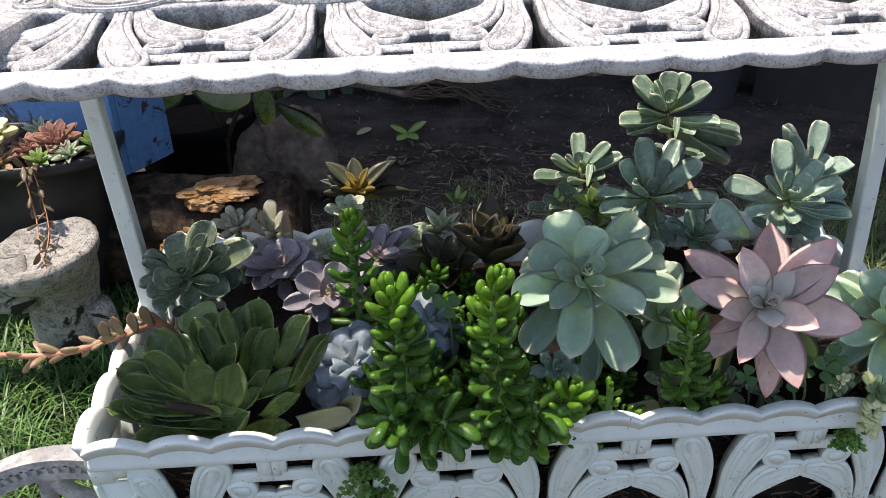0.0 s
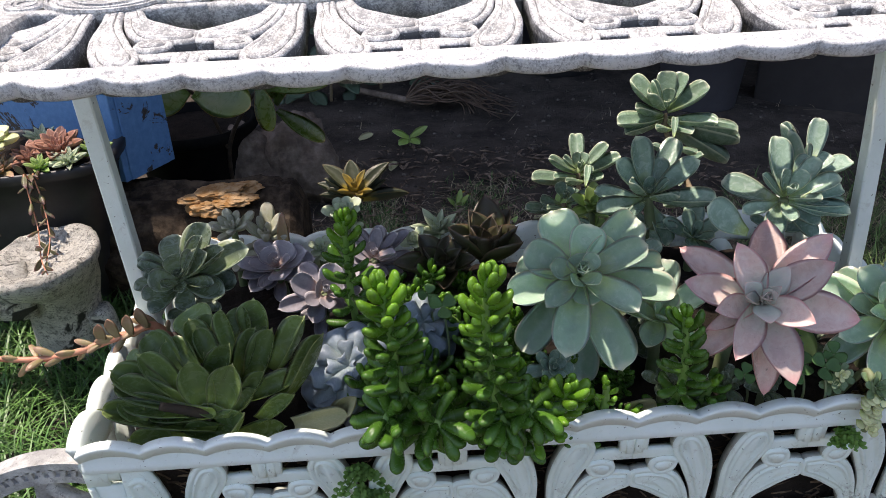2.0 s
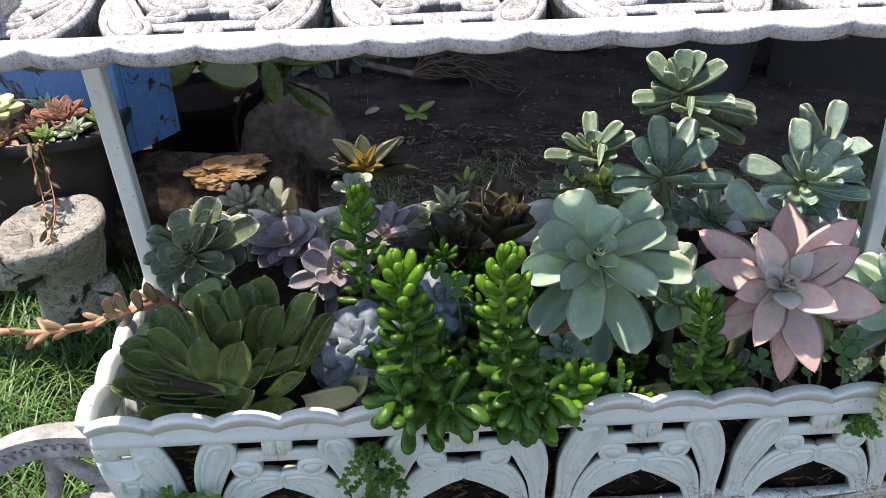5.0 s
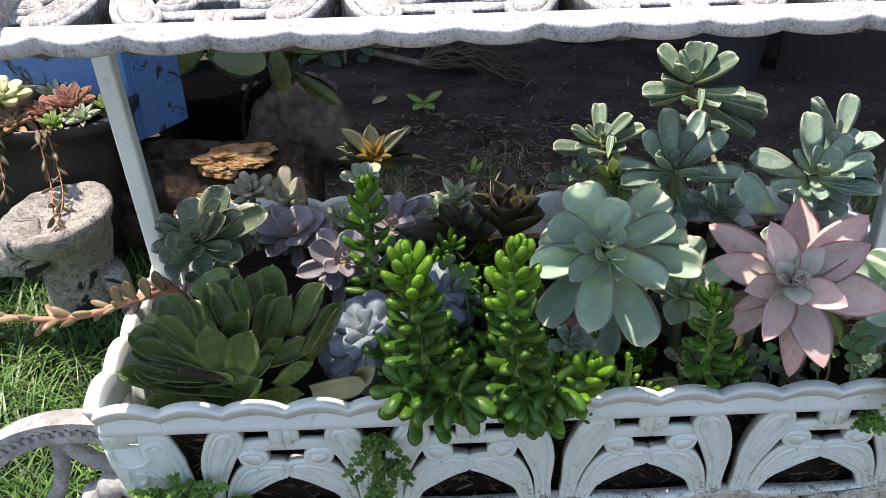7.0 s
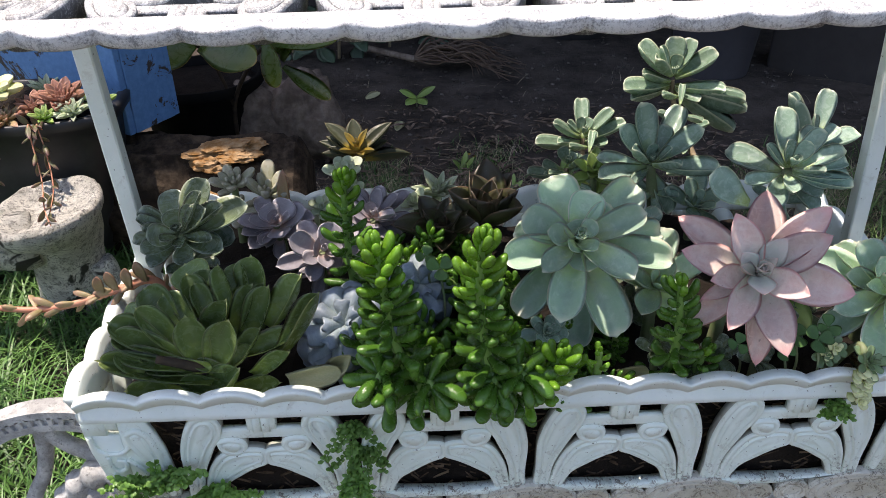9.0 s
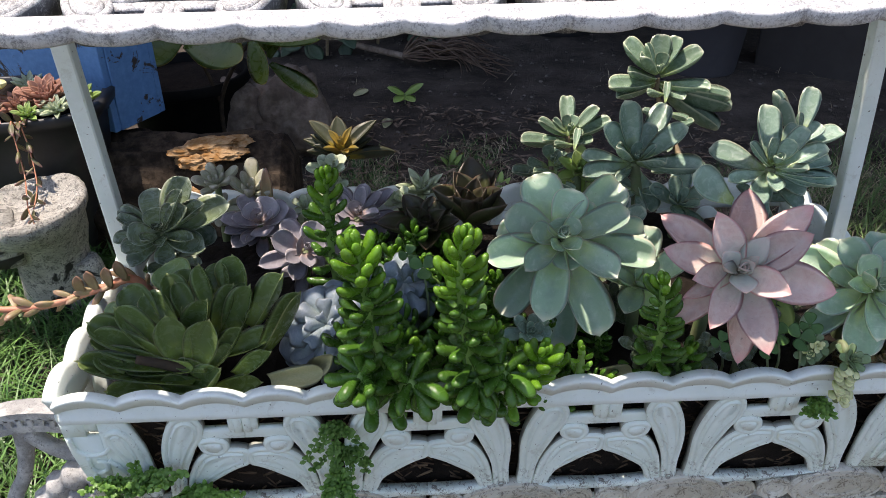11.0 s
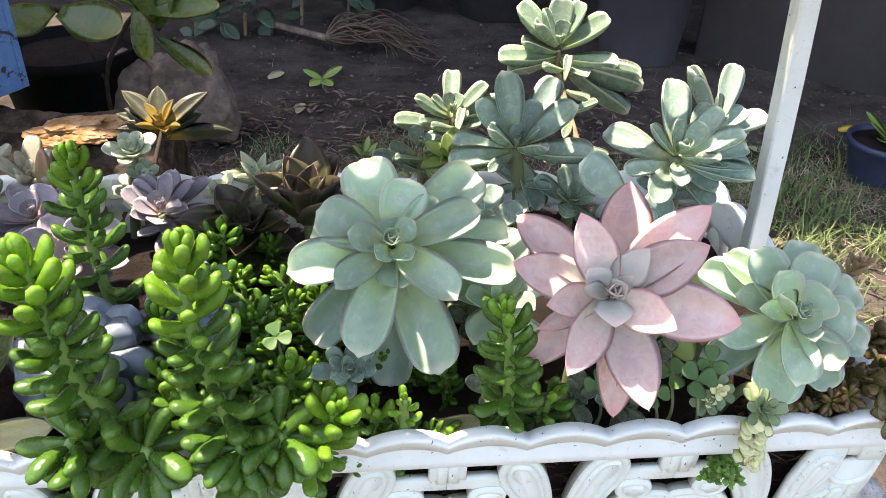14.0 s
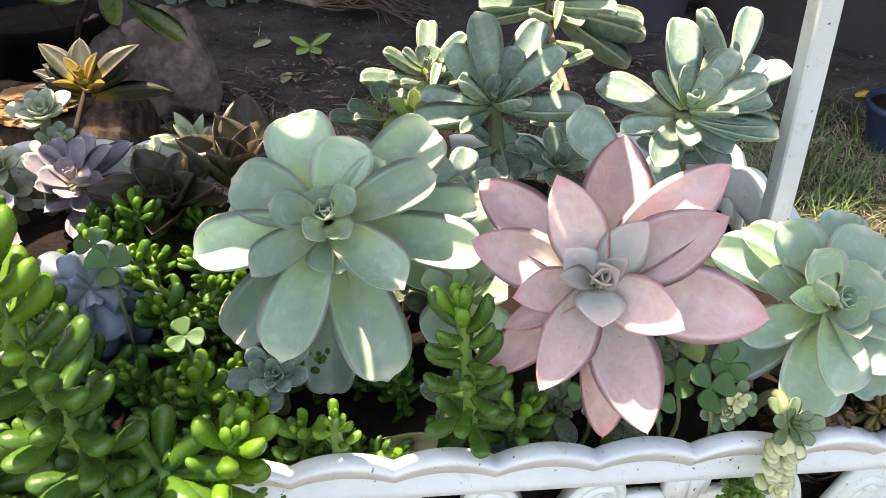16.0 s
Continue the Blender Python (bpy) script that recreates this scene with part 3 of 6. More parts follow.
def unit_mesh(name, mat, halves=(1, -1), rise=1.0, deep=0.0, grow=0.0, side_mat=None):
    """One fan of the casting: tall petals, low petals, scrolls and the rail, each with raised contour lines."""
    tall = [(0.42, -0.3), (0.5, 2.0), (0.48, 4.9), (0.85, 7.2), (1.55, 9.0), (2.4, 9.8), (3.6, 9.8), (4.2, 8.8), (4.0, 7.4), (3.2, 6.0), (2.45, 4.2), (1.95, 2.4), (1.6, -0.3)]
    low = [(1.8, -0.3), (2.05, 1.6), (2.5, 3.2), (3.4, 4.9), (4.6, 5.7), (6.2, 5.95), (7.5, 5.6), (7.5, 4.1), (6.4, 3.5), (5.0, 2.65), (3.7, 1.5), (2.9, -0.3)]
    curl = [(3.7, 6.9), (4.5, 7.3), (5.7, 7.1), (6.0, 6.2), (5.2, 5.4), (4.0, 5.8)]
    rail = [(3.7, 7.1), (7.5, 7.1), (7.5, 8.25), (3.7, 8.25)]
    block = [(6.3, 8.2), (7.5, 8.2), (7.5, 9.8), (6.3, 9.8)]
    key = [(6.75, 8.05), (7.5, 8.05), (7.5, 9.75), (6.75, 9.75)]
    foot = [(-7.5, -1.0), (7.5, -1.0), (7.5, -0.35), (4.0, -0.2), (2.6, 0.0), (0, 0.1), (-2.6, 0.0), (-4.0, -0.2), (-7.5, -0.35)]
    side_mat = side_mat or mat
    kit = {"petal": [], "scroll": [], "rail": []}
    bars = {side: [] for side in halves}
    for shape, kind, z0, z1, steps in ((tall, "petal", -0.0060, 0.0018, CARVED), (low, "petal", -0.0055, 0.0012, CARVED), (curl, "scroll", -0.0050, 0.0022, CARVED[:7]), (rail, "", -0.0045, -0.0006, SOFT), (block, "", -0.0042, 0.0006, SOFT), (key, "", -0.003, 0.0020, SOFT)):
        for side in halves:
            pts = [(side * x * CM, y * CM * rise, 0) for x, y in shape]
            pts = [p.to_2d() for p in curve_points(pts, 3, True)] if kind else [(p[0], p[1]) for p in pts]
            if grow and kind:
                mid = sum((Vector(q) for q in pts), Vector((0, 0))) / len(pts)
                pts = [Vector(q) + (Vector(q) - mid).normalized() * grow for q in pts]
            data = carved_data(pts, z0 - deep, z1, steps)
            if kind:
                me = mesh_from(name + "_" + kind, *data, mat, True)
                me.materials.append(side_mat)
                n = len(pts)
                # shelf: side walls and one groove take the wear-and-shade grey
                for ring in (0, 5) if side_mat is WORN_SHADED else (0,):
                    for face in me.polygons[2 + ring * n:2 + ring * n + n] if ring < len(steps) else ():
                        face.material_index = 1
                kit[kind].append(me)
            else:
                bars[side].append(data)
    if len(halves) == 1:
        foot = [(max(0.0, x * halves[0]) * halves[0], y) for x, y in foot if x * halves[0] > -0.1]
    kit["rail"] = []
    for side in halves:
        me = mesh_from(name + "_rail", *join(*bars[side]), mat, True)
        me.materials.append(side_mat)
        first = 0
        for _, faces in bars[side]:
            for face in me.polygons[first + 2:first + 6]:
                face.material_index = 1 if side_mat is WORN_SHADED else 0
            first += len(faces)
        kit["rail"].append(me)
    kit["bar"] = mesh_from(name, *carved_data([(x * CM, y * CM) for x, y in foot], -0.006 - deep, 0.0022), mat, True)
    return kit


def corner_mesh(name, mat):
    """The solid end of a long side: a plate that narrows downwards, with a small square hole and scrolls."""
    plates = [[(-0.45, 0.0), (-0.55, 3.6), (-0.85, 6.2), (-1.35, 8.0), (-2.0, 9.8), (-4.35, 9.8), (-4.35, 0.0)], [(-4.33, 0.0), (-4.33, 8.0), (-7.4, 8.0), (-7.3, 6.0), (-6.7, 3.0), (-6.2, 0.0)], [(-5.4, 7.98), (-5.4, 9.8), (-7.45, 9.8), (-7.4, 7.98)], [(-4.37, 8.6), (-4.37, 9.8), (-5.42, 9.8), (-5.42, 8.6)]]
    sets = [carved_data([(x * 0.93 * CM, y * CM) for x, y in p], -0.006, -0.0004, SOFT[:2]) for p in plates]
    petal = [(-0.75, 0.3), (-0.9, 3.4), (-1.2, 6.0), (-1.8, 8.0), (-2.8, 8.8), (-3.9, 8.3), (-3.9, 7.2), (-3.2, 5.6), (-2.4, 4.0), (-1.7, 2.0), (-1.4, 0.3)]
    sets.append(carved_data([p.to_2d() for p in curve_points([(x * 0.93 * CM, y * CM, 0) for x, y in petal], 3, True)], -0.002, 0.0022, CARVED))
    for line in ([(-6.9, 8.0), (-6.7, 6.6), (-5.6, 5.9), (-4.4, 6.1), (-3.6, 6.9)], [(-5.9, 5.6), (-5.9, 4.4), (-5.2, 3.8), (-4.5, 4.2), (-4.6, 5.0), (-5.2, 5.1)], [(-4.2, 5.2), (-3.4, 4.2), (-2.9, 3.0), (-2.6, 1.4)], [(-5.9, 3.4), (-5.0, 2.6), (-4.0, 2.4), (-3.4, 1.2)]):
        sets.append(tube_data([p.copy() for p in curve_points([(x * 0.93 * CM, y * CM, -0.0002) for x, y in line], 5)], 0.0022, 6))
    v, f = join(*sets)
    return mesh_from(name, v, f, mat, True)


def medallion_mesh(name, mat):
    """The row under the fans: an oval boss with rings and 2 round bosses."""
    sets = []
    for (cx, a, b, h) in ((0.0, 0.046, 0.024, 0.008), (-0.058, 0.0155, 0.013, 0.0045), (0.058, 0.0155, 0.013, 0.0045)):
        oval = [(cx + a * math.cos(g), -0.021 + b * math.sin(g)) for g in np.linspace(0, 2 * math.pi, 28, endpoint=False)]
        sets.append(plate_data(oval, -0.005, h * 0.4, 0.002))
        for k in (0.94, 0.76, 0.5):
            ring = [Vector((cx + a * k * math.cos(g), -0.021 + b * k * math.sin(g), h * 0.4)) for g in np.linspace(0, 2 * math.pi, 24, endpoint=False)]
            sets.append(tube_data(ring, 0.0018, 5, True))
    for cx in (-0.017, 0.017):
        ring = [Vector((cx + 0.009 * math.cos(g), -0.024 + 0.006 * math.sin(g), 0.002)) for g in np.linspace(0, 2 * math.pi, 16, endpoint=False)]
        sets.append(tube_data(ring, 0.002, 5, True))
    sets.append(plate_data([(-PITCH / 2, -0.048), (PITCH / 2, -0.048), (PITCH / 2, -0.040), (-PITCH / 2, -0.040)], -0.006, 0.002))
    v, f = join(*sets)
    return mesh_from(name, v, f, mat, False)


def band_mesh(name, mat, length, scallops, lumps=0.0):
    """The scalloped rim: x along it from 0, y up from its lower edge, z out."""
    n = scallops * 10
    verts, faces = [], []
    for i in range(n + 1):
        x = length * i / n
        sc = 0.0075 * abs(math.sin(math.pi * scallops * i / n)) ** 0.8
        g = 0.8 * sc
        wob = lumps * noise.noise((x * 60, 1.7, length * 9))
        prof = [(0.0042, -0.006), (0.0042, 0.001), (0.0062, 0.003), (0.0125, 0.003), (0.0145, 0.0012), (0.0165 + g, 0.0012), (0.0172 + g, 0.0002), (0.0184 + g, 0.0002), (0.0188 + g, 0.0034), (0.0250 + sc, 0.0056 + wob), (0.0282 + sc, 0.0076 + wob), (0.0297 + sc, 0.0070 + wob), (0.0302 + sc, 0.0055 + wob), (0.0300 + sc, -0.0015), (0.027 + sc, -0.0040), (0.010, -0.006)]
        verts += [(x, y, z) for y, z in prof]
        k = len(prof)
    for i in range(n):
        for j in range(k):
            l = (j + 1) % k
            faces.append((i * k + j, (i + 1) * k + j, (i + 1) * k + l, i * k + l))
    faces.append(tuple(range(k)))
    faces.append(tuple(n * k + j for j in range(k - 1, -1, -1)))
    return mesh_from(name, verts, faces, mat, True)


def fan(owner, kit, at):
    base = part("openwork_fan", kit["bar"], owner, at)
    for piece in ("petal", "scroll", "rail"):
        for me in kit[piece]:
            part(piece, me, base, at)


def casting(owner, m, units, length, scallops, unit, oval, mat, lumps=0.0, shift=0.0, high=HIGH, ends=None):
    """One openwork side: x along from its centre, y up from the fans' feet, z out."""
    for i in range(units):
        x = (i - (units - 1) / 2) * PITCH + shift
        at = m @ Matrix.Translation((x, 0, 0))
        if ends and i in (0, units - 1):
            half, solid = ends[0 if i == 0 else 1], ends[2]
            fan(owner, half, at)
            part("corner_plate", solid, owner, at if i == 0 else at @ Matrix.Rotation(math.pi, 4, "Y") @ Matrix.Diagonal((1, 1, -1, 1)))
        else:
            fan(owner, unit, at)
        part("medallion", oval, owner, at)
    part("rim", band_mesh("rim", mat, length, scallops, lumps), owner, m @ Matrix.Translation((-length / 2, high, 0)))


# ---- ground ----
GROUND = -0.17


def ground_mesh():
    xs = sorted(set([round(v, 3) for v in np.linspace(-2.2, 3.2, 136)] + [-60, -20, -8, -4, 5, 9, 20, 60]))
    ys = sorted(set([round(v, 3) for v in np.linspace(-0.6, 3.8, 111)] + [-60, -20, -6, -2, 5, 9, 20, 60]))
    verts = [(x, y, GROUND + 0.016 * noise.noise((x * 2.3, y * 2.3, 0)) + 0.007 * noise.noise((x * 9, y * 9, 4)) + 0.003 * noise.noise((x * 31, y * 31, 9))) for y in ys for x in xs]
    w = len(xs)
    faces = [(j * w + i, j * w + i + 1, (j + 1) * w + i + 1, (j + 1) * w + i) for j in range(len(ys) - 1) for i in range(w - 1)]
    return mesh_from("ground", verts, faces, SOIL)


solo("ground", ground_mesh(), "dark bare garden soil, crumbly and dry", "ground", kind="structure")


def blades_mesh(name, mat, spots, tall, wide, seed, lean=0.5):
    """Many bent blades; spots gives x, y and a length factor."""
    rnd = random.Random(seed)
    verts, faces = [], []
    for x, y, k in spots:
        h, g, b = tall * k * rnd.uniform(0.5, 1.15), rnd.uniform(0, 6.283), rnd.uniform(0.1, lean)
        w = wide * rnd.uniform(0.6, 1.2)
        dx, dy = math.cos(g), math.sin(g)
        o = len(verts)
        z = GROUND - 0.01 + 0.016 * noise.noise((x * 2.3, y * 2.3, 0))
        for s, q in ((0, 1.0), (0.4, 0.95), (0.75, 0.6)):
            cx, cy, cz = x + dx * b * h * s * s * 1.6, y + dy * b * h * s * s * 1.6, z + h * s * (1 - 0.25 * b * s)
            verts += [(cx - dy * w * q, cy + dx * w * q, cz), (cx + dy * w * q, cy - dx * w * q, cz)]
        verts.append((x + dx * b * h * 1.6, y + dy * b * h * 1.6, z + h * (1 - 0.3 * b)))
        faces += [(o, o + 1, o + 3, o + 2), (o + 2, o + 3, o + 5, o + 4), (o + 4, o + 5, o + 6)]
    return mesh_from(name, verts, faces, mat, False)


def scatter(n, x0, x1, y0, y1, seed, keep):
    rnd, out = random.Random(seed), []
    while len(out) < n:
        x, y = rnd.uniform(x0, x1), rnd.uniform(y0, y1)
        k = keep(x, y)
        if rnd.random() < k:
            out.append((x, y, 0.6 + 0.4 * k))
    return out


def lawn(x, y):
    edge = -0.42 - 0.10 * noise.noise((y * 3, 2, 0)) - max(0, y - 1.15) * 0.3
    return 1.0 if x < edge else max(0.0, 1 - (x - edge) / 0.12)


solo("lawn", blades_mesh("lawn", GRASS, scatter(22000, -1.9, -0.15, 0.35, 2.0, 3, lawn), 0.10, 0.0023, 5, 1.1), "lush bright green lawn grass in the sun", "grass", kind="stuff")


def verge(x, y):
    d = math.hypot((x - 1.35) / 0.65, (y - 1.55) / 0.42)
    return max(0.0, min(1.0, 1.4 - d)) * (0.4 + 0.6 * max(0, noise.noise((x * 5, y * 5, 2)) + 0.5))


solo("grass_patch", blades_mesh("grass_patch", PARCHED, scatter(3600, 0.6, 2.2, 0.9, 2.2, 8, verge), 0.085, 0.0018, 6, 1.0), "ragged green grass on dark soil", "grass", kind="stuff")


def tufts(x, y):
    return max(0.0, min(1.0, 1.2 - math.hypot((x - 0.10) / 0.50, (y - 1.86) / 0.24))) * max(0.05, noise.noise((x * 7, y * 7, 5)) + 0.3)


solo("weedy_grass", blades_mesh("weedy_grass", GRASS, scatter(1700, -0.5, 0.8, 1.4, 2.3, 9, tufts), 0.060, 0.0013, 7, 1.0), "thin green grass shoots growing out of bare soil", "grass", kind="stuff")
solo("dry_grass", blades_mesh("dry_grass", STRAW, scatter(9500, -0.5, 2.1, 1.1, 2.7, 10, lambda x, y: 0.005 + 0.9 * max(tufts(x, y), 0.15 * verge(x, y), 0.7 * max(0.0, 1 - abs(y - 1.72) / 0.22) * (x > -0.3))), 0.06, 0.0012, 11, 1.9), "dry tan grass stalks lying on the soil", "dry grass", kind="stuff")


def crumbs_mesh():
    rnd = random.Random(4)
    sets = []
    base = lump_data((1, 1, 0.6), 2, 0.3, 1)
    for _ in range(1500):
        x, y, r = rnd.uniform(-0.5, 1.9), rnd.uniform(1.6, 3.2), 0.0032 * rnd.uniform(0.4, 2.6)
        m = Matrix.Translation((x, y, GROUND + 0.012 * noise.noise((x * 2.3, y * 2.3, 0)))) @ Matrix.Rotation(rnd.uniform(0, 6), 4, "Z") @ Matrix.Scale(r, 4)
        sets.append(([m @ p for p in base[0]], base[1]))
    v, f = join(*sets)
    return mesh_from("gravel", v, f, PEBBLE)


solo("gravel", crumbs_mesh(), "scattered small pale stones and soil crumbs", "gravel", kind="stuff")


def litter_mesh():
    """Curled scraps of dead leaf and twig on the soil."""
    rnd = random.Random(15)
    verts, faces = [], []
    for _ in range(2400):
        x, y = rnd.uniform(-0.35, 1.0), 1.45 + 0.9 * rnd.random() ** 1.5
        r, g = 0.0075 * rnd.uniform(0.3, 1.3), rnd.uniform(0, 6.283)
        long, o = rnd.uniform(0.8, 4.0), len(verts)
        z = GROUND + 0.018 + 0.016 * noise.noise((x * 2.3, y * 2.3, 0))
        for u, w, h in ((-1, 0, 0.1), (-0.4, 0.5, 0.5), (0.5, 0.45, 0.35), (1, 0, 0.0), (0.5, -0.45, 0.6), (-0.4, -0.5, 0.3), (0, 0, -0.1)):
            px, py = u * r * long, w * r
            verts.append((x + px * math.cos(g) - py * math.sin(g), y + px * math.sin(g) + py * math.cos(g), z + h * r * rnd.uniform(0.3, 1.2)))
        faces += [(o + 6, o + k, o + (k + 1) % 6) for k in range(6)]
    return mesh_from("leaf_litter", verts, faces, LITTER)


solo("leaf_litter", litter_mesh(), "brown scraps of dead leaves scattered over the soil", "leaf litter", kind="stuff")


# ---- walls behind and an unseen overhang added for shade ----
def slab(name, x0, y0, z0, x1, y1, z1, mat, label, category, bevel=0.01, m=None):
    v, f = box_data(x0, y0, z0, x1, y1, z1, bevel)
    return solo(name, mesh_from(name, v, f, mat, False), label, category, m, kind="structure")


slab("wall_back", -6, 3.6, -0.3, 7, 3.8, 2.9, WALL, "plain grey rendered back wall, added to close off the shaded soil", "wall")
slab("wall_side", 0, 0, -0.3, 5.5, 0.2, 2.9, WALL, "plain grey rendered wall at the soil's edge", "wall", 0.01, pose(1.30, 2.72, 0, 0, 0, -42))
# unseen slab overhead, added only to throw the background into shade
slab("roof_eave", -1.45, 1.80, 2.75, 7, 4.2, 2.95, WALL, "plain unseen overhang added to shade the soil behind", "eave")


# ---- the two-tier stand: planter box ----
BX0, BX1, BY0, BY1 = -0.2475, 0.4835, 0.492, 0.826
FOOT, TALL = 0.2085, 0.0925
FAN, OVAL = unit_mesh("openwork_fan", PAINT, (1, -1), 1.0, 0.002, 0.0011, GRIMY), medallion_mesh("medallion", DIRTY_PAINT)
ENDS = (unit_mesh("openwork_fan", PAINT, (1,), 1.0, 0.002, 0.0011, GRIMY), unit_mesh("openwork_fan", PAINT, (-1,), 1.0, 0.002, 0.0011, GRIMY), corner_mesh("corner_plate", PAINT))
SAG = Matrix.Translation((-0.15, 0, 0.30)) @ Matrix.Rotation(radians(0.83), 4, "Y") @ Matrix.Translation((0.15, 0, -0.30))
planter = thing("planter_box", (0.12, 0.66, 0.17), "white painted cast openwork planter box with a scalloped rim", "planter")
tilt = 4.0
front = Matrix.Translation((0.118, BY0 + 0.006, FOOT)) @ Matrix.Rotation(radians(90 + tilt), 4, "X")
casting(planter, SAG @ front, 5, BX1 - BX0, 15, FAN, OVAL, RIM_PAINT, 0.0, 0.0, TALL, ENDS)
back = Matrix.Translation((0.118, BY1 - 0.006, FOOT)) @ Matrix.Rotation(radians(180), 4, "Z") @ Matrix.Rotation(radians(90 + tilt), 4, "X")
casting(planter, SAG @ back, 5, BX1 - BX0, 15, FAN, OVAL, RIM_PAINT, 0.0, 0.0, TALL)
left = Matrix.Translation((BX0 + 0.006, (BY0 + BY1) / 2, FOOT)) @ Matrix.Rotation(radians(-90), 4, "Z") @ Matrix.Rotation(radians(90 + tilt), 4, "X")
casting(planter, SAG @ left, 2, BY1 - BY0, 7, FAN, OVAL, RIM_PAINT, 0.0, 0.0, TALL)
right = Matrix.Translation((BX1 - 0.006, (BY0 + BY1) / 2, FOOT)) @ Matrix.Rotation(radians(90), 4, "Z") @ Matrix.Rotation(radians(90 + tilt), 4, "X")
casting(planter, SAG @ right, 2, BY1 - BY0, 7, FAN, OVAL, RIM_PAINT, 0.0, 0.0, TALL)
v, f = join(box_data(BX0 + 0.02, BY0 + 0.02, 0.160, BX1 - 0.02, BY1 - 0.02, 0.170, 0.002))
part("base_plate", mesh_from("base_plate", v, f, PAINT, False), planter)


def soil_bed(x0, y0, x1, y1, low, top, seed, nx=60, ny=30):
    verts, faces = [], []
    for j in range(ny + 1):
        for i in range(nx + 1):
            x, y = x0 + (x1 - x0) * i / nx, y0 + (y1 - y0) * j / ny
            verts.append((x, y, top + 0.010 * noise.noise((x * 18, y * 18, seed)) + 0.005 * noise.noise((x * 60, y * 60, seed))))
    w, o = nx + 1, (nx + 1) * (ny + 1)
    faces = [(j * w + i, j * w + i + 1, (j + 1) * w + i + 1, (j + 1) * w + i) for j in range(ny) for i in range(nx)]
    loop = [i for i in range(w)] + [j * w + nx for j in range(1, ny + 1)] + [ny * w + i for i in range(nx - 1, -1, -1)] + [j * w for j in range(ny - 1, 0, -1)]
    for k in loop:
        verts.append((verts[k][0], verts[k][1], low))
    for k in range(len(loop)):
        l = (k + 1) % len(loop)
        faces.append((loop[l], loop[k], o + k, o + l))
    faces.append(tuple(o + k for k in range(len(loop))))
    return mesh_from("soil", verts, faces, POT_SOIL, False)


solo("planter_soil", soil_bed(BX0 + 0.022, BY0 + 0.022, BX1 - 0.022, BY1 - 0.022, 0.170, 0.297, 1), "dark potting soil filling the planter", "soil")



def fibres_mesh():
    """Bark and coir bits pressed into the face of the soil behind the openwork."""
    rnd = random.Random(31)
    sets = []
    for _ in range(700):
        x, z = rnd.uniform(BX0 + 0.03, BX1 - 0.03), rnd.uniform(0.19, 0.30)
        a, l, r = rnd.uniform(-0.9, 0.9), rnd.uniform(0.004, 0.018), rnd.uniform(0.0004, 0.0012)
        c, d = Vector((x, BY0 + 0.0215, z)), Vector((math.cos(a), rnd.uniform(-0.3, 0.1), math.sin(a)))
        sets.append(tube_data([c - d * l * 0.5, c, c + d * l * 0.5], r, 4))
    v, f = join(*sets)
    return mesh_from("bark_bits", v, f, FIBRE)


solo("bark_bits", fibres_mesh(), "brown bark and coir bits in the potting soil", "mulch", kind="stuff")

# ---- posts and the shelf above ----
shelf = thing("openwork_shelf", (0.11, 0.66, 0.60), "weathered white cast openwork shelf top on two posts", "shelf")
FAN_W, OVAL_W = unit_mesh("worn_openwork_fan", WORN, (1, -1), HIGH / TALL, 0.012, 0.0016, WORN_SHADED), medallion_mesh("worn_medallion", WORN)
SLOPE, SX = 12.0, 0.110
lid_front = Matrix.Translation((SX, 0.483 + 0.118 * math.cos(radians(SLOPE)), 0.612 + 0.118 * math.sin(radians(SLOPE)))) @ Matrix.Rotation(math.pi, 4, "Z") @ Matrix.Rotation(radians(-SLOPE), 4, "X")
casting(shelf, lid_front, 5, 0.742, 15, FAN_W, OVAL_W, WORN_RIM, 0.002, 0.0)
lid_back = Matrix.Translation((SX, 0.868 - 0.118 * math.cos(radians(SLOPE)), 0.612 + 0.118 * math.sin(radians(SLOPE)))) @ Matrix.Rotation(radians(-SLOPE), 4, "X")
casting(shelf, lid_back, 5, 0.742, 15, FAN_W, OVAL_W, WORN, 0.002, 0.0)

for x in (-0.255, 0.467):
    v, f = box_data(x - 0.035, 0.50, 0.606, x + 0.013, 0.86, 0.640, 0.004)
    part("end_bar", mesh_from("end_bar", v, f, WORN, False), shelf)


def post(x, y, foot, head, bow):
    """A square bar, slightly bowed, with softened corners."""
    pts = []
    for k in range(9):
        t = k / 8
        pts.append((x - 0.045 * (foot + (head - foot) * t - 0.33) + bow * math.sin(math.pi * t), y, foot + (head - foot) * t))
    a, c = 0.0080, 0.0066
    sec = [(-a, -c), (-c, -a), (c, -a), (a, -c), (a, c), (c, a), (-c, a), (-a, c)]
    verts = [(px + u, py + w, pz) for px, py, pz in pts for u, w in sec]
    faces = [(i * 8 + k, i * 8 + (k + 1) % 8, (i + 1) * 8 + (k + 1) % 8, (i + 1) * 8 + k) for i in range(8) for k in range(8)]
    faces += [tuple(range(7, -1, -1)), tuple(64 + k for k in range(8))]
    part("post", mesh_from("post", verts, faces, RIM_PAINT, False), shelf, None, "square white painted post")


post(-0.2445, 0.694, 0.20, 0.635, 0.0)
post(0.4715, 0.694, 0.20, 0.635, 0.004)

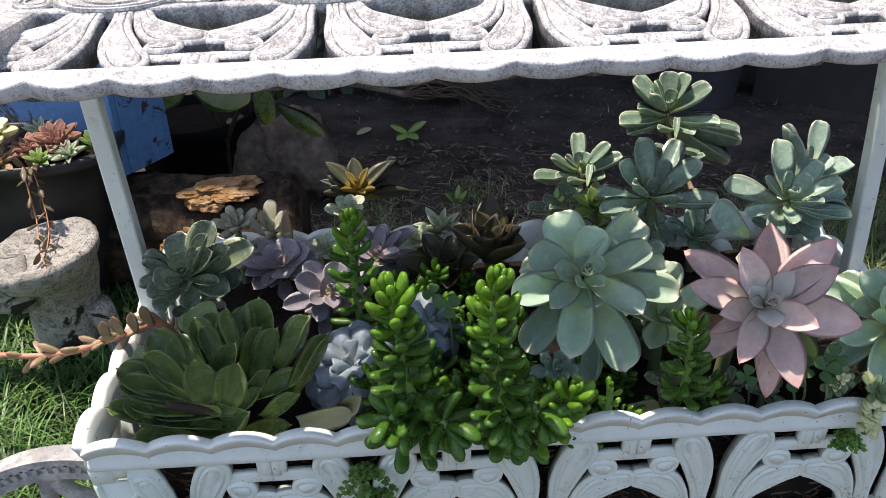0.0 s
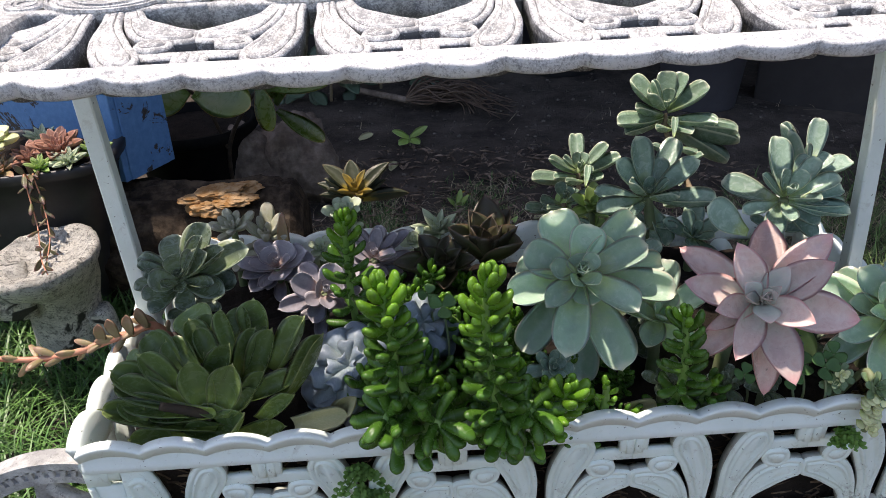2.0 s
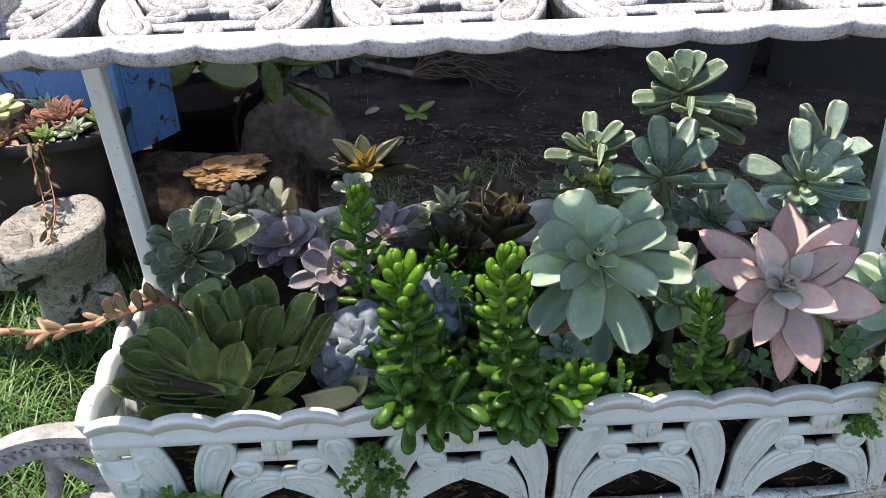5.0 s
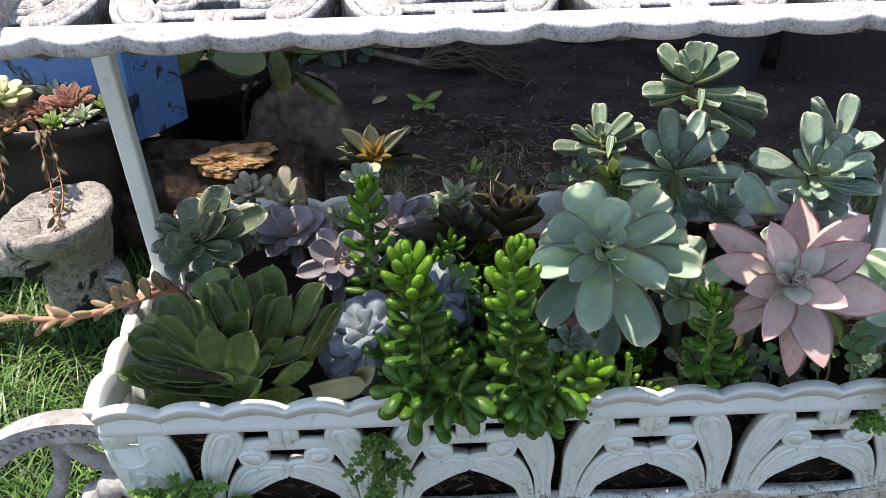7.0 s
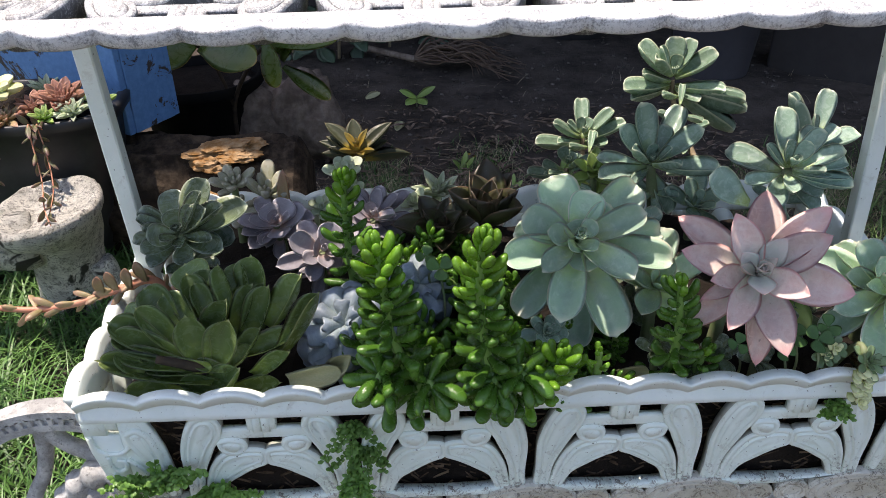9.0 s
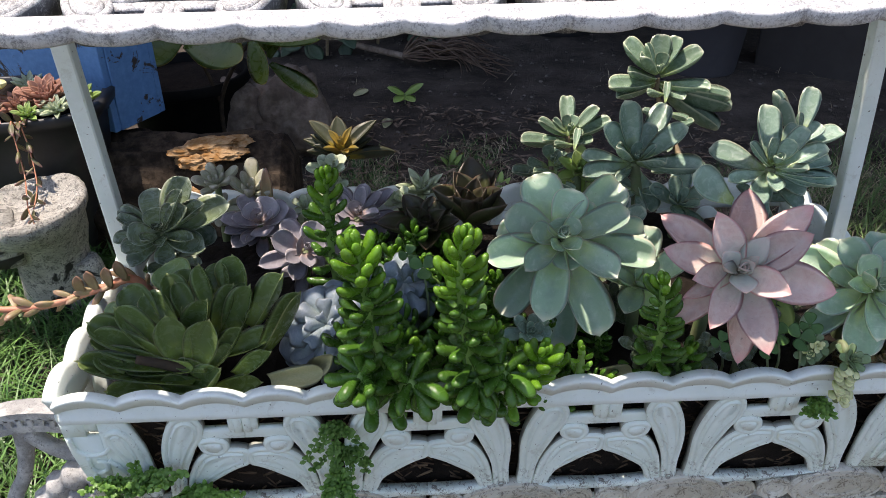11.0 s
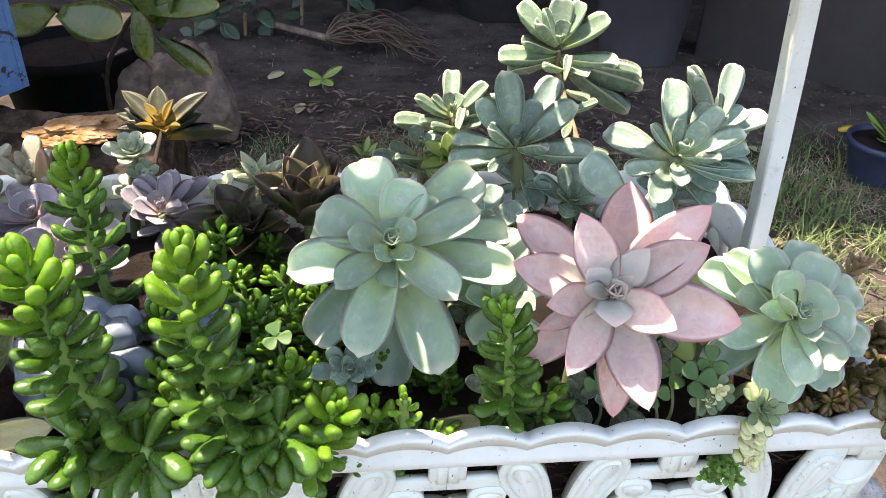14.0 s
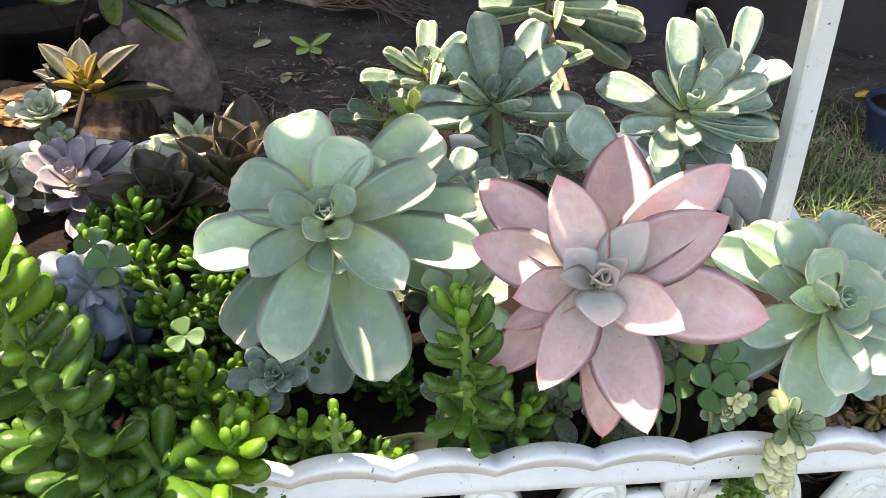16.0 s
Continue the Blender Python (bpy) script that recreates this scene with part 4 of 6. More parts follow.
# ---- cast stand under the box ----
stand = thing("cast_stand", (0.12, 0.66, GROUND), "grey weathered cast iron stand with scrolled sides under the planter", "plant stand")
for y in (0.555, 0.765):
    for sx, ox in ((-1, BX0), (1, BX1)):
        leg = curve_points([(ox - sx * 0.03, y, 0.15), (ox - sx * 0.01, y, 0.06), (ox + sx * 0.01, y, -0.05), (ox + sx * 0.03, y, GROUND - 0.01)], 8)
        v, f = tube_data(leg, 0.013, 9)
        part("leg", mesh_from("leg", v, f, IRON), stand)
        if y > 0.7:
            continue
        cx, cz, rad = ox + sx * 0.058, 0.150, 0.112
        arc = [(math.sin(a), math.cos(a)) for a in np.linspace(-0.75, 2.7, 44)]

        def bent(k, wide, high):
            v = [Vector((cx + sx * (rad * k + du) * si, y + dy, cz + (rad * k + du) * co)) for si, co in arc for du, dy in ((-high, -wide), (high, -wide), (high, wide), (-high, wide))]
            q = len(arc)
            f = [(m4 * 4 + e, m4 * 4 + (e + 1) % 4, m4 * 4 + 4 + (e + 1) % 4, m4 * 4 + 4 + e) for m4 in range(q - 1) for e in range(4)] + [(3, 2, 1, 0), tuple((q - 1) * 4 + e for e in range(4))]
            return v, f

        v, f = join(bent(1.055, 0.010, 0.0040), bent(0.925, 0.010, 0.0035), bent(0.99, 0.0065, 0.0055))
        part("arch", mesh_from("arch", v, f, IRON, False), stand)
        rib = box_data(-0.0026, -0.0100, -0.0060, 0.0026, 0.0100, 0.0045, 0.001)
        sets = []
        for a in np.linspace(-0.6, 2.4, 36):
            m = Matrix.Translation((cx + sx * rad * math.sin(a), y, cz + rad * math.cos(a))) @ Matrix.Rotation(sx * a, 4, "Y")
            sets.append(([m @ Vector(q) for q in rib[0]], rib[1]))
        v, f = join(*sets)
        part("ribs", mesh_from("ribs", v, f, IRON, False), stand)
        brace = curve_points([(ox + sx * 0.072, y, 0.252), (ox + sx * 0.075, y, 0.225), (ox + sx * 0.085, y, 0.19), (ox + sx * 0.105, y, 0.15), (ox + sx * 0.11, y, 0.08)], 6)
        v, f = tube_data(brace, lambda t: 0.010 - 0.003 * math.sin(math.pi * t), 9)
        part("brace", mesh_from("brace", v, f, IRON), stand)
        side = curve_points([(ox + sx * 0.07, y, 0.243), (ox + sx * 0.05, y, 0.222), (ox + sx * 0.02, y, 0.205)], 6)
        v, f = tube_data(side, 0.008, 8)
        part("arm", mesh_from("arm", v, f, IRON), stand)
        for k, (dy, dz, rr) in enumerate(((-0.012, 0.0, 0.015), (-0.016, -0.022, 0.012))):
            leafy = curve_points([(ox - sx * 0.02, y + dy, 0.200 + dz), (ox + sx * 0.025, y + dy, 0.200 + dz), (ox + sx * 0.055, y + dy, 0.180 + dz), (ox + sx * 0.08, y + dy, 0.140 + dz), (ox + sx * 0.088, y + dy, 0.09 + dz)], 12)
            v, f = tube_data(leafy, lambda t: rr * (1 + 0.20 * math.sin(t * 46)) * (1 - 0.4 * t), 9)
            part("leaf_scroll", mesh_from("leaf_scroll", v, f, IRON), stand)
v, f = join(box_data(BX0 - 0.01, 0.54, 0.135, BX1 + 0.01, 0.58, 0.158, 0.004), box_data(BX0 - 0.01, 0.74, 0.135, BX1 + 0.01, 0.78, 0.158, 0.004))
part("rail", mesh_from("rail", v, f, IRON, False), stand)


# ---- plants in the box ----
def plant(label, at, name="succulent", category="succulent", group="succulents in the planter"):
    return thing(name, at, label, category, group)


def leaf_between(owner, me, a, b, width, up=(0, 0, 1), thick=None, name="leaf"):
    """A leaf from its foot a to its tip b, its upper face turned to up; the leaf's own curl is allowed for."""
    a, b = Vector(a), Vector(b)
    d = (b - a)
    c = CURLS.get(me.name, 0.0) if thick is None else 0.0
    L = d.length / math.hypot(1, c)
    d.normalize()
    t = Vector(up).cross(d).normalized()
    z = d.cross(t)
    g = math.atan(c)
    d, z = d * math.cos(g) - z * math.sin(g), z * math.cos(g) + d * math.sin(g)
    m = Matrix(((d.x, t.x, z.x, a.x), (d.y, t.y, z.y, a.y), (d.z, t.z, z.z, a.z), (0, 0, 0, 1)))
    return part(name, me, owner, m @ Matrix.Diagonal((L, width, thick or L, 1)))


# leaves by azimuth, rise, length, width; the lower ones spring from further down the stem
def ring(plant_thing, c, axis, me, rows, drop=0.012):
    full = 1.12 if drop > 0.015 else 1.18
    c = Vector(c)
    u, v, n = axes(axis)
    for az, ri, L, W in rows:
        a, e = radians(az), radians(ri)
        tip = c + ((u * math.cos(a) + v * math.sin(a)) * math.cos(e) + n * math.sin(e)) * L
        foot = c - n * drop * max(0.0, min(1.0, (40 - ri) / 50)) + (u * math.cos(a) + v * math.sin(a)) * 0.003
        twist = 0.10 * math.sin(az * 12.9898 + L * 7000)
        leaf_between(plant_thing, me, foot, tip, W * full, n + twist * (v * math.cos(a) - u * math.sin(a)))


p = plant("large pale sage green rosette succulent with broad spoon leaves", (0.165, 0.64, 0.295))
C, AX = Vector((0.1636, 0.587, 0.402)), (0, -0.72, 0.69)
ring(p, C, AX, SPOON, [(106, -6, 0.062, 0.032), (73, 9, 0.044, 0.027), (41, -10, 0.079, 0.030), (16, 19, 0.061, 0.022), (8, -21, 0.087, 0.021), (343, 3, 0.081, 0.025), (310, 32, 0.065, 0.024), (280, 19, 0.032, 0.025), (221, 25, 0.052, 0.018), (195, 6, 0.068, 0.026), (228, -21, 0.083, 0.026), (252, 12, 0.077, 0.027), (268, -24, 0.095, 0.026), (288, -5, 0.087, 0.031), (155, 6, 0.052, 0.028), (168, -18, 0.056, 0.024), (44, 5, 0.042, 0.018), (100, 32, 0.019, 0.019), (170, 30, 0.033, 0.017), (39, 40, 0.024, 0.014), (231, 48, 0.024, 0.014), (307, 52, 0.029, 0.014)])
rosette(p, C + Vector((0, -0.005, 0.006)), AX, 0.017, 8, SPOON, 0.78, 58, 84, 20, 0.35)
stem(p, [(0.165, 0.65, 0.28), (0.165, 0.635, 0.34), (0.163, 0.595, 0.393)], 0.009, STEM)

p = plant("large dusty pink rosette succulent with pointed leaves", (0.285, 0.55, 0.295))
C, AX = Vector((0.2762, 0.4865, 0.428)), (-0.12, -0.75, 0.65)
ring(p, C, AX, ACUTE, [(78, -19, 0.074, 0.027), (115, 16, 0.047, 0.021), (135, -32, 0.082, 0.022), (162, -16, 0.057, 0.022), (193, 0, 0.035, 0.017), (223, -31, 0.068, 0.018), (243, 6, 0.050, 0.020), (280, -36, 0.083, 0.020), (291, -8, 0.065, 0.025), (329, 28, 0.040, 0.020), (352, -13, 0.078, 0.028), (29, 14, 0.057, 0.024), (44, 2, 0.073, 0.023), (208, -24, 0.046, 0.011)])
ring(p, C, AX, ACUTE_IN, [(54, 23, 0.032, 0.017), (143, 35, 0.023, 0.015), (269, 42, 0.025, 0.018), (181, 52, 0.030, 0.009), (43, 58, 0.022, 0.009)])
rosette(p, C + Vector((-0.001, -0.005, 0.005)), AX, 0.015, 6, ACUTE_IN, 0.85, 62, 85, 60, 0.4)
stem(p, [(0.285, 0.56, 0.28), (0.287, 0.55, 0.36), (0.279, 0.496, 0.418)], 0.006, STEM)

p = plant("blue-green rosette succulent with overlapping round-tipped leaves", (0.425, 0.56, 0.295))
C, AX = Vector((0.4125, 0.524, 0.380)), (-0.15, -0.68, 0.7)
ring(p, C, AX, SPOON_FLAT, [(82, -12, 0.052, 0.022), (71, 4, 0.042, 0.026), (28, -6, 0.045, 0.023), (43, 24, 0.025, 0.024), (356, 6, 0.035, 0.026), (341, -8, 0.048, 0.021), (323, 42, 0.018, 0.016), (288, 38, 0.024, 0.013), (304, 10, 0.040, 0.022), (298, -10, 0.050, 0.021), (263, 18, 0.048, 0.022), (256, -8, 0.058, 0.027), (203, -4, 0.049, 0.018), (183, 34, 0.033, 0.012), (154, -16, 0.064, 0.023), (167, 6, 0.039, 0.016), (127, 6, 0.047, 0.024), (124, 30, 0.032, 0.020), (166, 58, 0.040, 0.009), (46, 55, 0.012, 0.012), (135, -18, 0.058, 0.018), (215, -20, 0.066, 0.021)])
rosette(p, C + Vector((0, -0.003, 0.004)), AX, 0.014, 8, SPOON_FLAT, 0.8, 52, 86, 0, 0.35)
stem(p, [(0.425, 0.57, 0.28), (0.42, 0.56, 0.33), (0.412, 0.533, 0.37)], 0.007, STEM)

# olive rosette: leaves by foot, tip and width
def cupped(owner, rows):
    for a, b, w in rows:
        d = Vector(b) - Vector(a)
        sway = 0.35 * math.sin(b[0] * 2900 + b[2] * 1700)
        flank = 1.5 if b[0] < -0.19 and b[2] < 0.38 else 1.15
        leaf_between(owner, AGAVE_LEAF, Vector(a) - d * (0.22 if d.length < 0.05 else 0.0), b, w * flank, ((-0.150 - b[0]) * 4 + sway, -0.62, 0.70))


p = plant("large olive green rosette succulent with cupped pointed leaves", (-0.158, 0.57, 0.295))
cupped(p, [((-0.155, 0.527, 0.342), (-0.161, 0.529, 0.380), 0.024), ((-0.141, 0.524, 0.340), (-0.127, 0.526, 0.376), 0.025), ((-0.150, 0.538, 0.349), (-0.130, 0.540, 0.386), 0.019), ((-0.126, 0.523, 0.338), (-0.103, 0.525, 0.368), 0.013), ((-0.133, 0.563, 0.363), (-0.141, 0.575, 0.398), 0.014), ((-0.127, 0.548, 0.353), (-0.112, 0.560, 0.387), 0.015), ((-0.115, 0.544, 0.349), (-0.098, 0.556, 0.387), 0.020), ((-0.112, 0.574, 0.369), (-0.115, 0.586, 0.399), 0.027), ((-0.099, 0.548, 0.350), (-0.071, 0.560, 0.394), 0.019), ((-0.088, 0.529, 0.338), (-0.054, 0.531, 0.395), 0.011), ((-0.123, 0.527, 0.340), (-0.076, 0.529, 0.358), 0.016)])
cupped(p, [((-0.151, 0.555, 0.360), (-0.161, 0.567, 0.386), 0.016), ((-0.160, 0.561, 0.364), (-0.168, 0.573, 0.391), 0.020), ((-0.161, 0.578, 0.376), (-0.173, 0.590, 0.391), 0.030), ((-0.168, 0.552, 0.359), (-0.187, 0.564, 0.378), 0.021), ((-0.184, 0.555, 0.362), (-0.203, 0.567, 0.383), 0.024), ((-0.177, 0.533, 0.348), (-0.201, 0.535, 0.385), 0.020), ((-0.186, 0.538, 0.352), (-0.195, 0.540, 0.367), 0.013), ((-0.173, 0.544, 0.354), (-0.184, 0.556, 0.361), 0.014), ((-0.181, 0.527, 0.345), (-0.222, 0.529, 0.376), 0.018), ((-0.166, 0.522, 0.341), (-0.220, 0.524, 0.366), 0.016), ((-0.164, 0.518, 0.338), (-0.215, 0.520, 0.351), 0.013)])
cupped(p, [((-0.203, 0.514, 0.339), (-0.217, 0.516, 0.357), 0.012), ((-0.154, 0.517, 0.336), (-0.197, 0.519, 0.337), 0.011), ((-0.138, 0.517, 0.335), (-0.158, 0.519, 0.340), 0.010), ((-0.133, 0.574, 0.371), (-0.132, 0.586, 0.380), 0.013), ((-0.097, 0.563, 0.360), (-0.083, 0.575, 0.379), 0.012), ((-0.108, 0.561, 0.360), (-0.106, 0.573, 0.380), 0.015), ((-0.147, 0.551, 0.357), (-0.154, 0.563, 0.367), 0.013), ((-0.202, 0.551, 0.362), (-0.224, 0.563, 0.361), 0.015), ((-0.128, 0.520, 0.336), (-0.112, 0.522, 0.353), 0.012), ((-0.125, 0.574, 0.370), (-0.127, 0.586, 0.393), 0.022), ((-0.154, 0.572, 0.371), (-0.153, 0.584, 0.389), 0.024)])
cupped(p, [((-0.147, 0.522, 0.319), (-0.230, 0.513, 0.351), 0.015), ((-0.168, 0.522, 0.304), (-0.216, 0.513, 0.319), 0.013), ((-0.142, 0.522, 0.311), (-0.172, 0.513, 0.326), 0.014), ((-0.153, 0.522, 0.300), (-0.122, 0.513, 0.337), 0.021), ((-0.128, 0.522, 0.307), (-0.091, 0.513, 0.321), 0.014), ((-0.107, 0.522, 0.326), (-0.080, 0.513, 0.352), 0.013)])
rosette(p, (-0.168, 0.560, 0.322), (-0.1, -0.3, 0.95), 0.040, 8, AGAVE_LEAF, 0.55, 30, 84, 30, 0.5)
rosette(p, (-0.196, 0.575, 0.318), (-0.1, -0.3, 0.95), 0.040, 8, AGAVE_LEAF, 0.55, 20, 80, 80, 0.5)
rosette(p, (-0.130, 0.575, 0.318), (0.2, -0.2, 0.95), 0.046, 8, AGAVE_LEAF, 0.46, 20, 76, 10, 0.6)
stem(p, [(-0.150, 0.520, 0.332), (-0.166, 0.514, 0.344), (-0.184, 0.509, 0.354)], 0.0042, STUB, "cut_stub")
stem(p, [(-0.158, 0.57, 0.28), (-0.158, 0.56, 0.322)], 0.014, STEM)

# smaller rosettes: label, centre, axis, radius, leaves, leaf, width, low, high, foot
for label, c, ax, r, n, me, w, low, high, foot in [
    ("powdery blue succulent with curled wavy leaves", (-0.038, 0.560, 0.340), (-0.1, -0.6, 0.8), 0.052, 26, BLUE_LEAF, 0.62, -5, 84, (-0.03, 0.57)),
    ("powdery blue succulent with curled wavy leaves, small", (0.026, 0.612, 0.345), (0.2, -0.6, 0.8), 0.042, 18, BLUE_LEAF, 0.62, -5, 80, (0.02, 0.62)),
    ("dark maroon rosette succulent with pointed leaves", (0.052, 0.715, 0.338), (0.0, -0.35, 0.92), 0.054, 18, MAROON_LEAF, 0.52, 18, 82, (0.055, 0.725)),
    ("dark maroon rosette succulent with upright leaves", (0.100, 0.735, 0.335), (0, -0.15, 0.99), 0.070, 20, MAROON_LEAF, 0.50, 42, 84, (0.10, 0.735)),
    ("small green rosette succulent with narrow leaves", (0.052, 0.812, 0.335), (0, -0.35, 0.93), 0.036, 18, NARROW_LEAF, 0.34, 20, 80, (0.052, 0.80)),
    ("small pale green rosette succulent", (0.027, 0.775, 0.345), (-0.2, -0.5, 0.83), 0.021, 14, PALE_LEAF, 0.6, 10, 80, (0.03, 0.78)),
    ("pale whitish green rosette succulent", (-0.049, 0.800, 0.372), (0, -0.4, 0.9), 0.026, 18, PALE_LEAF, 0.62, 5, 80, (-0.06, 0.79)),
    ("pale whitish green rosette succulent, small", (-0.043, 0.795, 0.352), (0.2, -0.5, 0.85), 0.019, 12, PALE_LEAF, 0.62, 5, 80, (-0.045, 0.79)),
    ("pale whitish green rosette succulent, low", (-0.076, 0.770, 0.345), (-0.1, -0.5, 0.85), 0.020, 12, PALE_LEAF, 0.62, 0, 80, (-0.075, 0.775)),
    ("downy pale succulent with upright plump leaves", (-0.170, 0.790, 0.366), (-0.1, -0.4, 0.9), 0.031, 18, FUZZ_LEAF, 0.40, 15, 86, (-0.17, 0.79)),
    ("downy green succulent with plump leaves", (-0.136, 0.790, 0.352), (0.15, -0.3, 0.95), 0.042, 12, FUZZ_LEAF, 0.36, 30, 86, (-0.14, 0.79)),
    ("small blue-grey rosette succulent low on the soil", (0.133, 0.544, 0.335), (0.1, -0.6, 0.8), 0.024, 18, LONG, 0.55, 0, 80, (0.133, 0.56)),
    ("lime green rosette succulent", (0.226, 0.80, 0.360), (0, -0.45, 0.9), 0.038, 14, LIME_LEAF, 0.46, 5, 78, (0.226, 0.79)),
]:
    p = plant(label, (foot[0], foot[1], 0.295))
    rosette(p, c, ax, r, n, me, w, low, high)
    if c[2] > 0.335:
        mid = Vector((foot[0], foot[1], 0.295)).lerp(Vector(c), 0.55)
        rosette(p, mid, (0.05, -0.35, 0.93), r * 0.95, 8, me, w, -22, 28, 70, 0.6)
    stem(p, [(foot[0], foot[1], 0.285), ((foot[0] + c[0]) / 2, (foot[1] + c[1]) / 2, (0.30 + c[2]) / 2), c], 0.0045, STEM)

# rosettes with their leaves set one by one: label, foot, heart, axis, leaf, rows, bud radius
for label, foot, c, ax, me, rows, bud in [
    ("dark grey-green rosette succulent with round spoon leaves", (-0.182, 0.66), (-0.1878, 0.636, 0.397), (0, -0.55, 0.83), DARK_LEAF, [(56, 25, 0.054, 0.024), (100, 20, 0.040, 0.022), (20, 5, 0.065, 0.024), (20, 38, 0.039, 0.017), (107, 45, 0.023, 0.018), (193, 15, 0.028, 0.020), (146, -5, 0.048, 0.015), (157, 0, 0.043, 0.011), (172, 5, 0.033, 0.011), (206, -5, 0.037, 0.016), (184, -10, 0.044, 0.013), (284, 24, 0.022, 0.011), (227, 30, 0.021, 0.011), (285, -15, 0.031, 0.018), (223, -20, 0.041, 0.016), (336, 0, 0.044, 0.019), (340, 12, 0.035, 0.012), (32, 45, 0.017, 0.010), (15, 30, 0.053, 0.013), (44, 45, 0.032, 0.012), (45, 40, 0.046, 0.011), (1, -20, 0.049, 0.021)], 0.014),
    ("mauve rosette succulent with peach heart", (-0.118, 0.75), (-0.1215, 0.747, 0.344), (0, -0.4, 0.92), MAUVE_LEAF, [(130, 30, 0.022, 0.020), (55, 28, 0.027, 0.025), (9, 22, 0.035, 0.025), (180, 5, 0.040, 0.018), (183, 15, 0.029, 0.016), (198, -5, 0.038, 0.016), (242, -2, 0.032, 0.014), (1, 5, 0.040, 0.021), (290, 14, 0.028, 0.024), (253, -8, 0.031, 0.013), (224, -14, 0.039, 0.019), (321, 10, 0.035, 0.020), (124, 5, 0.039, 0.019), (139, 52, 0.014, 0.014), (349, 40, 0.021, 0.013), (277, 30, 0.012, 0.011)], 0.012),
    ("mauve-grey rosette succulent leaning over its neighbour", (-0.075, 0.68), (-0.064, 0.655, 0.361), (0.25, -0.6, 0.76), MAUVE_LEAF, [(153, 18, 0.035, 0.021), (52, 15, 0.029, 0.021), (202, 18, 0.025, 0.015), (183, -8, 0.045, 0.016), (232, -12, 0.031, 0.016), (292, 5, 0.024, 0.016), (342, 40, 0.022, 0.014), (149, 42, 0.013, 0.017), (21, 0, 0.042, 0.020), (340, -5, 0.039, 0.018), (259, 28, 0.024, 0.014), (42, 55, 0.016, 0.012), (103, -15, 0.040, 0.018)], 0.012),
    ("lilac rosette succulent with pointed leaves", (-0.015, 0.755), (-0.019, 0.741, 0.35), (0.05, -0.42, 0.9), MAUVE_LEAF, [(28, 8, 0.047, 0.013), (32, 18, 0.035, 0.011), (70, 10, 0.037, 0.015), (70, 28, 0.030, 0.013), (126, 10, 0.034, 0.013), (108, 50, 0.016, 0.013), (6, 58, 0.010, 0.018), (336, 22, 0.027, 0.011), (358, -4, 0.041, 0.008), (290, -12, 0.027, 0.013), (258, 5, 0.017, 0.017), (168, 10, 0.022, 0.015), (189, 0, 0.024, 0.013), (111, -2, 0.041, 0.016), (147, 5, 0.036, 0.016), (315, 45, 0.040, 0.011)], 0.012),
    ("grey-green succulent with long spoon leaves on a stout stem", (0.29, 0.76), (0.2803, 0.77, 0.387), (0, -0.5, 0.86), LONG, [(109, 45, 0.065, 0.025), (148, 36, 0.054, 0.022), (57, 9, 0.077, 0.021), (12, 41, 0.063, 0.021), (61, 28, 0.043, 0.018), (197, 50, 0.050, 0.012), (354, 61, 0.031, 0.010), (105, 62, 0.022, 0.014), (159, -17, 0.059, 0.017), (199, 5, 0.065, 0.020), (322, 31, 0.076, 0.022), (297, 48, 0.053, 0.010), (301, -44, 0.062, 0.020), (227, 8, 0.042, 0.010)], 0.014),
    ("grey-green succulent with many long spoon leaves", (0.4, 0.73), (0.398, 0.703, 0.408), (0.1, -0.45, 0.88), LONG, [(80, 18, 0.064, 0.024), (131, -21, 0.065, 0.025), (346, 34, 0.051, 0.019), (326, 2, 0.062, 0.018), (336, 2, 0.058, 0.017), (30, 33, 0.048, 0.016), (33, 52, 0.030, 0.015), (114, 56, 0.030, 0.013), (141, 26, 0.035, 0.010), (224, -6, 0.054, 0.020), (242, 10, 0.039, 0.015), (299, 37, 0.036, 0.011), (300, -10, 0.041, 0.016), (182, -18, 0.047, 0.015), (297, -26, 0.051, 0.017)], 0.016),
]:
    p = plant(label, (foot[0], foot[1], 0.295))
    ring(p, Vector(c), ax, me, rows)
    rosette(p, Vector(c) + Vector(ax) * 0.002, ax, bud, 6, me, 0.62, 55, 84, 25, 0.4)
    mid = Vector((foot[0], foot[1], 0.295)).lerp(Vector(c), 0.6)
    rosette(p, mid, (0.05, -0.35, 0.93), 0.034, 6, me, 0.42, -25, 10, 70, 0.6)
    stem(p, [(foot[0], foot[1], 0.285), mid, Vector(c) - Vector(ax) * 0.006], 0.0065, STEM)

for a, b, w in (((0.418, 0.735, 0.412), (0.439, 0.743, 0.430), 0.024), ((0.357, 0.690, 0.375), (0.316, 0.698, 0.403), 0.037), ((0.407, 0.690, 0.411), (0.451, 0.698, 0.414), 0.017), ((0.405, 0.705, 0.405), (0.440, 0.70, 0.402), 0.019), ((0.402, 0.705, 0.402), (0.434, 0.690, 0.392), 0.018)):
    leaf_between(p, LONG, a, b, w, (0, -0.6, 0.8))

p = plant("pinkish brown pointed leaf standing up between two rosettes", (-0.114, 0.765, 0.295), "dry_leaf", "dry leaf", "dry leaves")
leaf_between(p, RUST_LEAF, (-0.114, 0.765, 0.330), (-0.113, 0.772, 0.392), 0.013, (0, -1, 0.2), None, "blade")

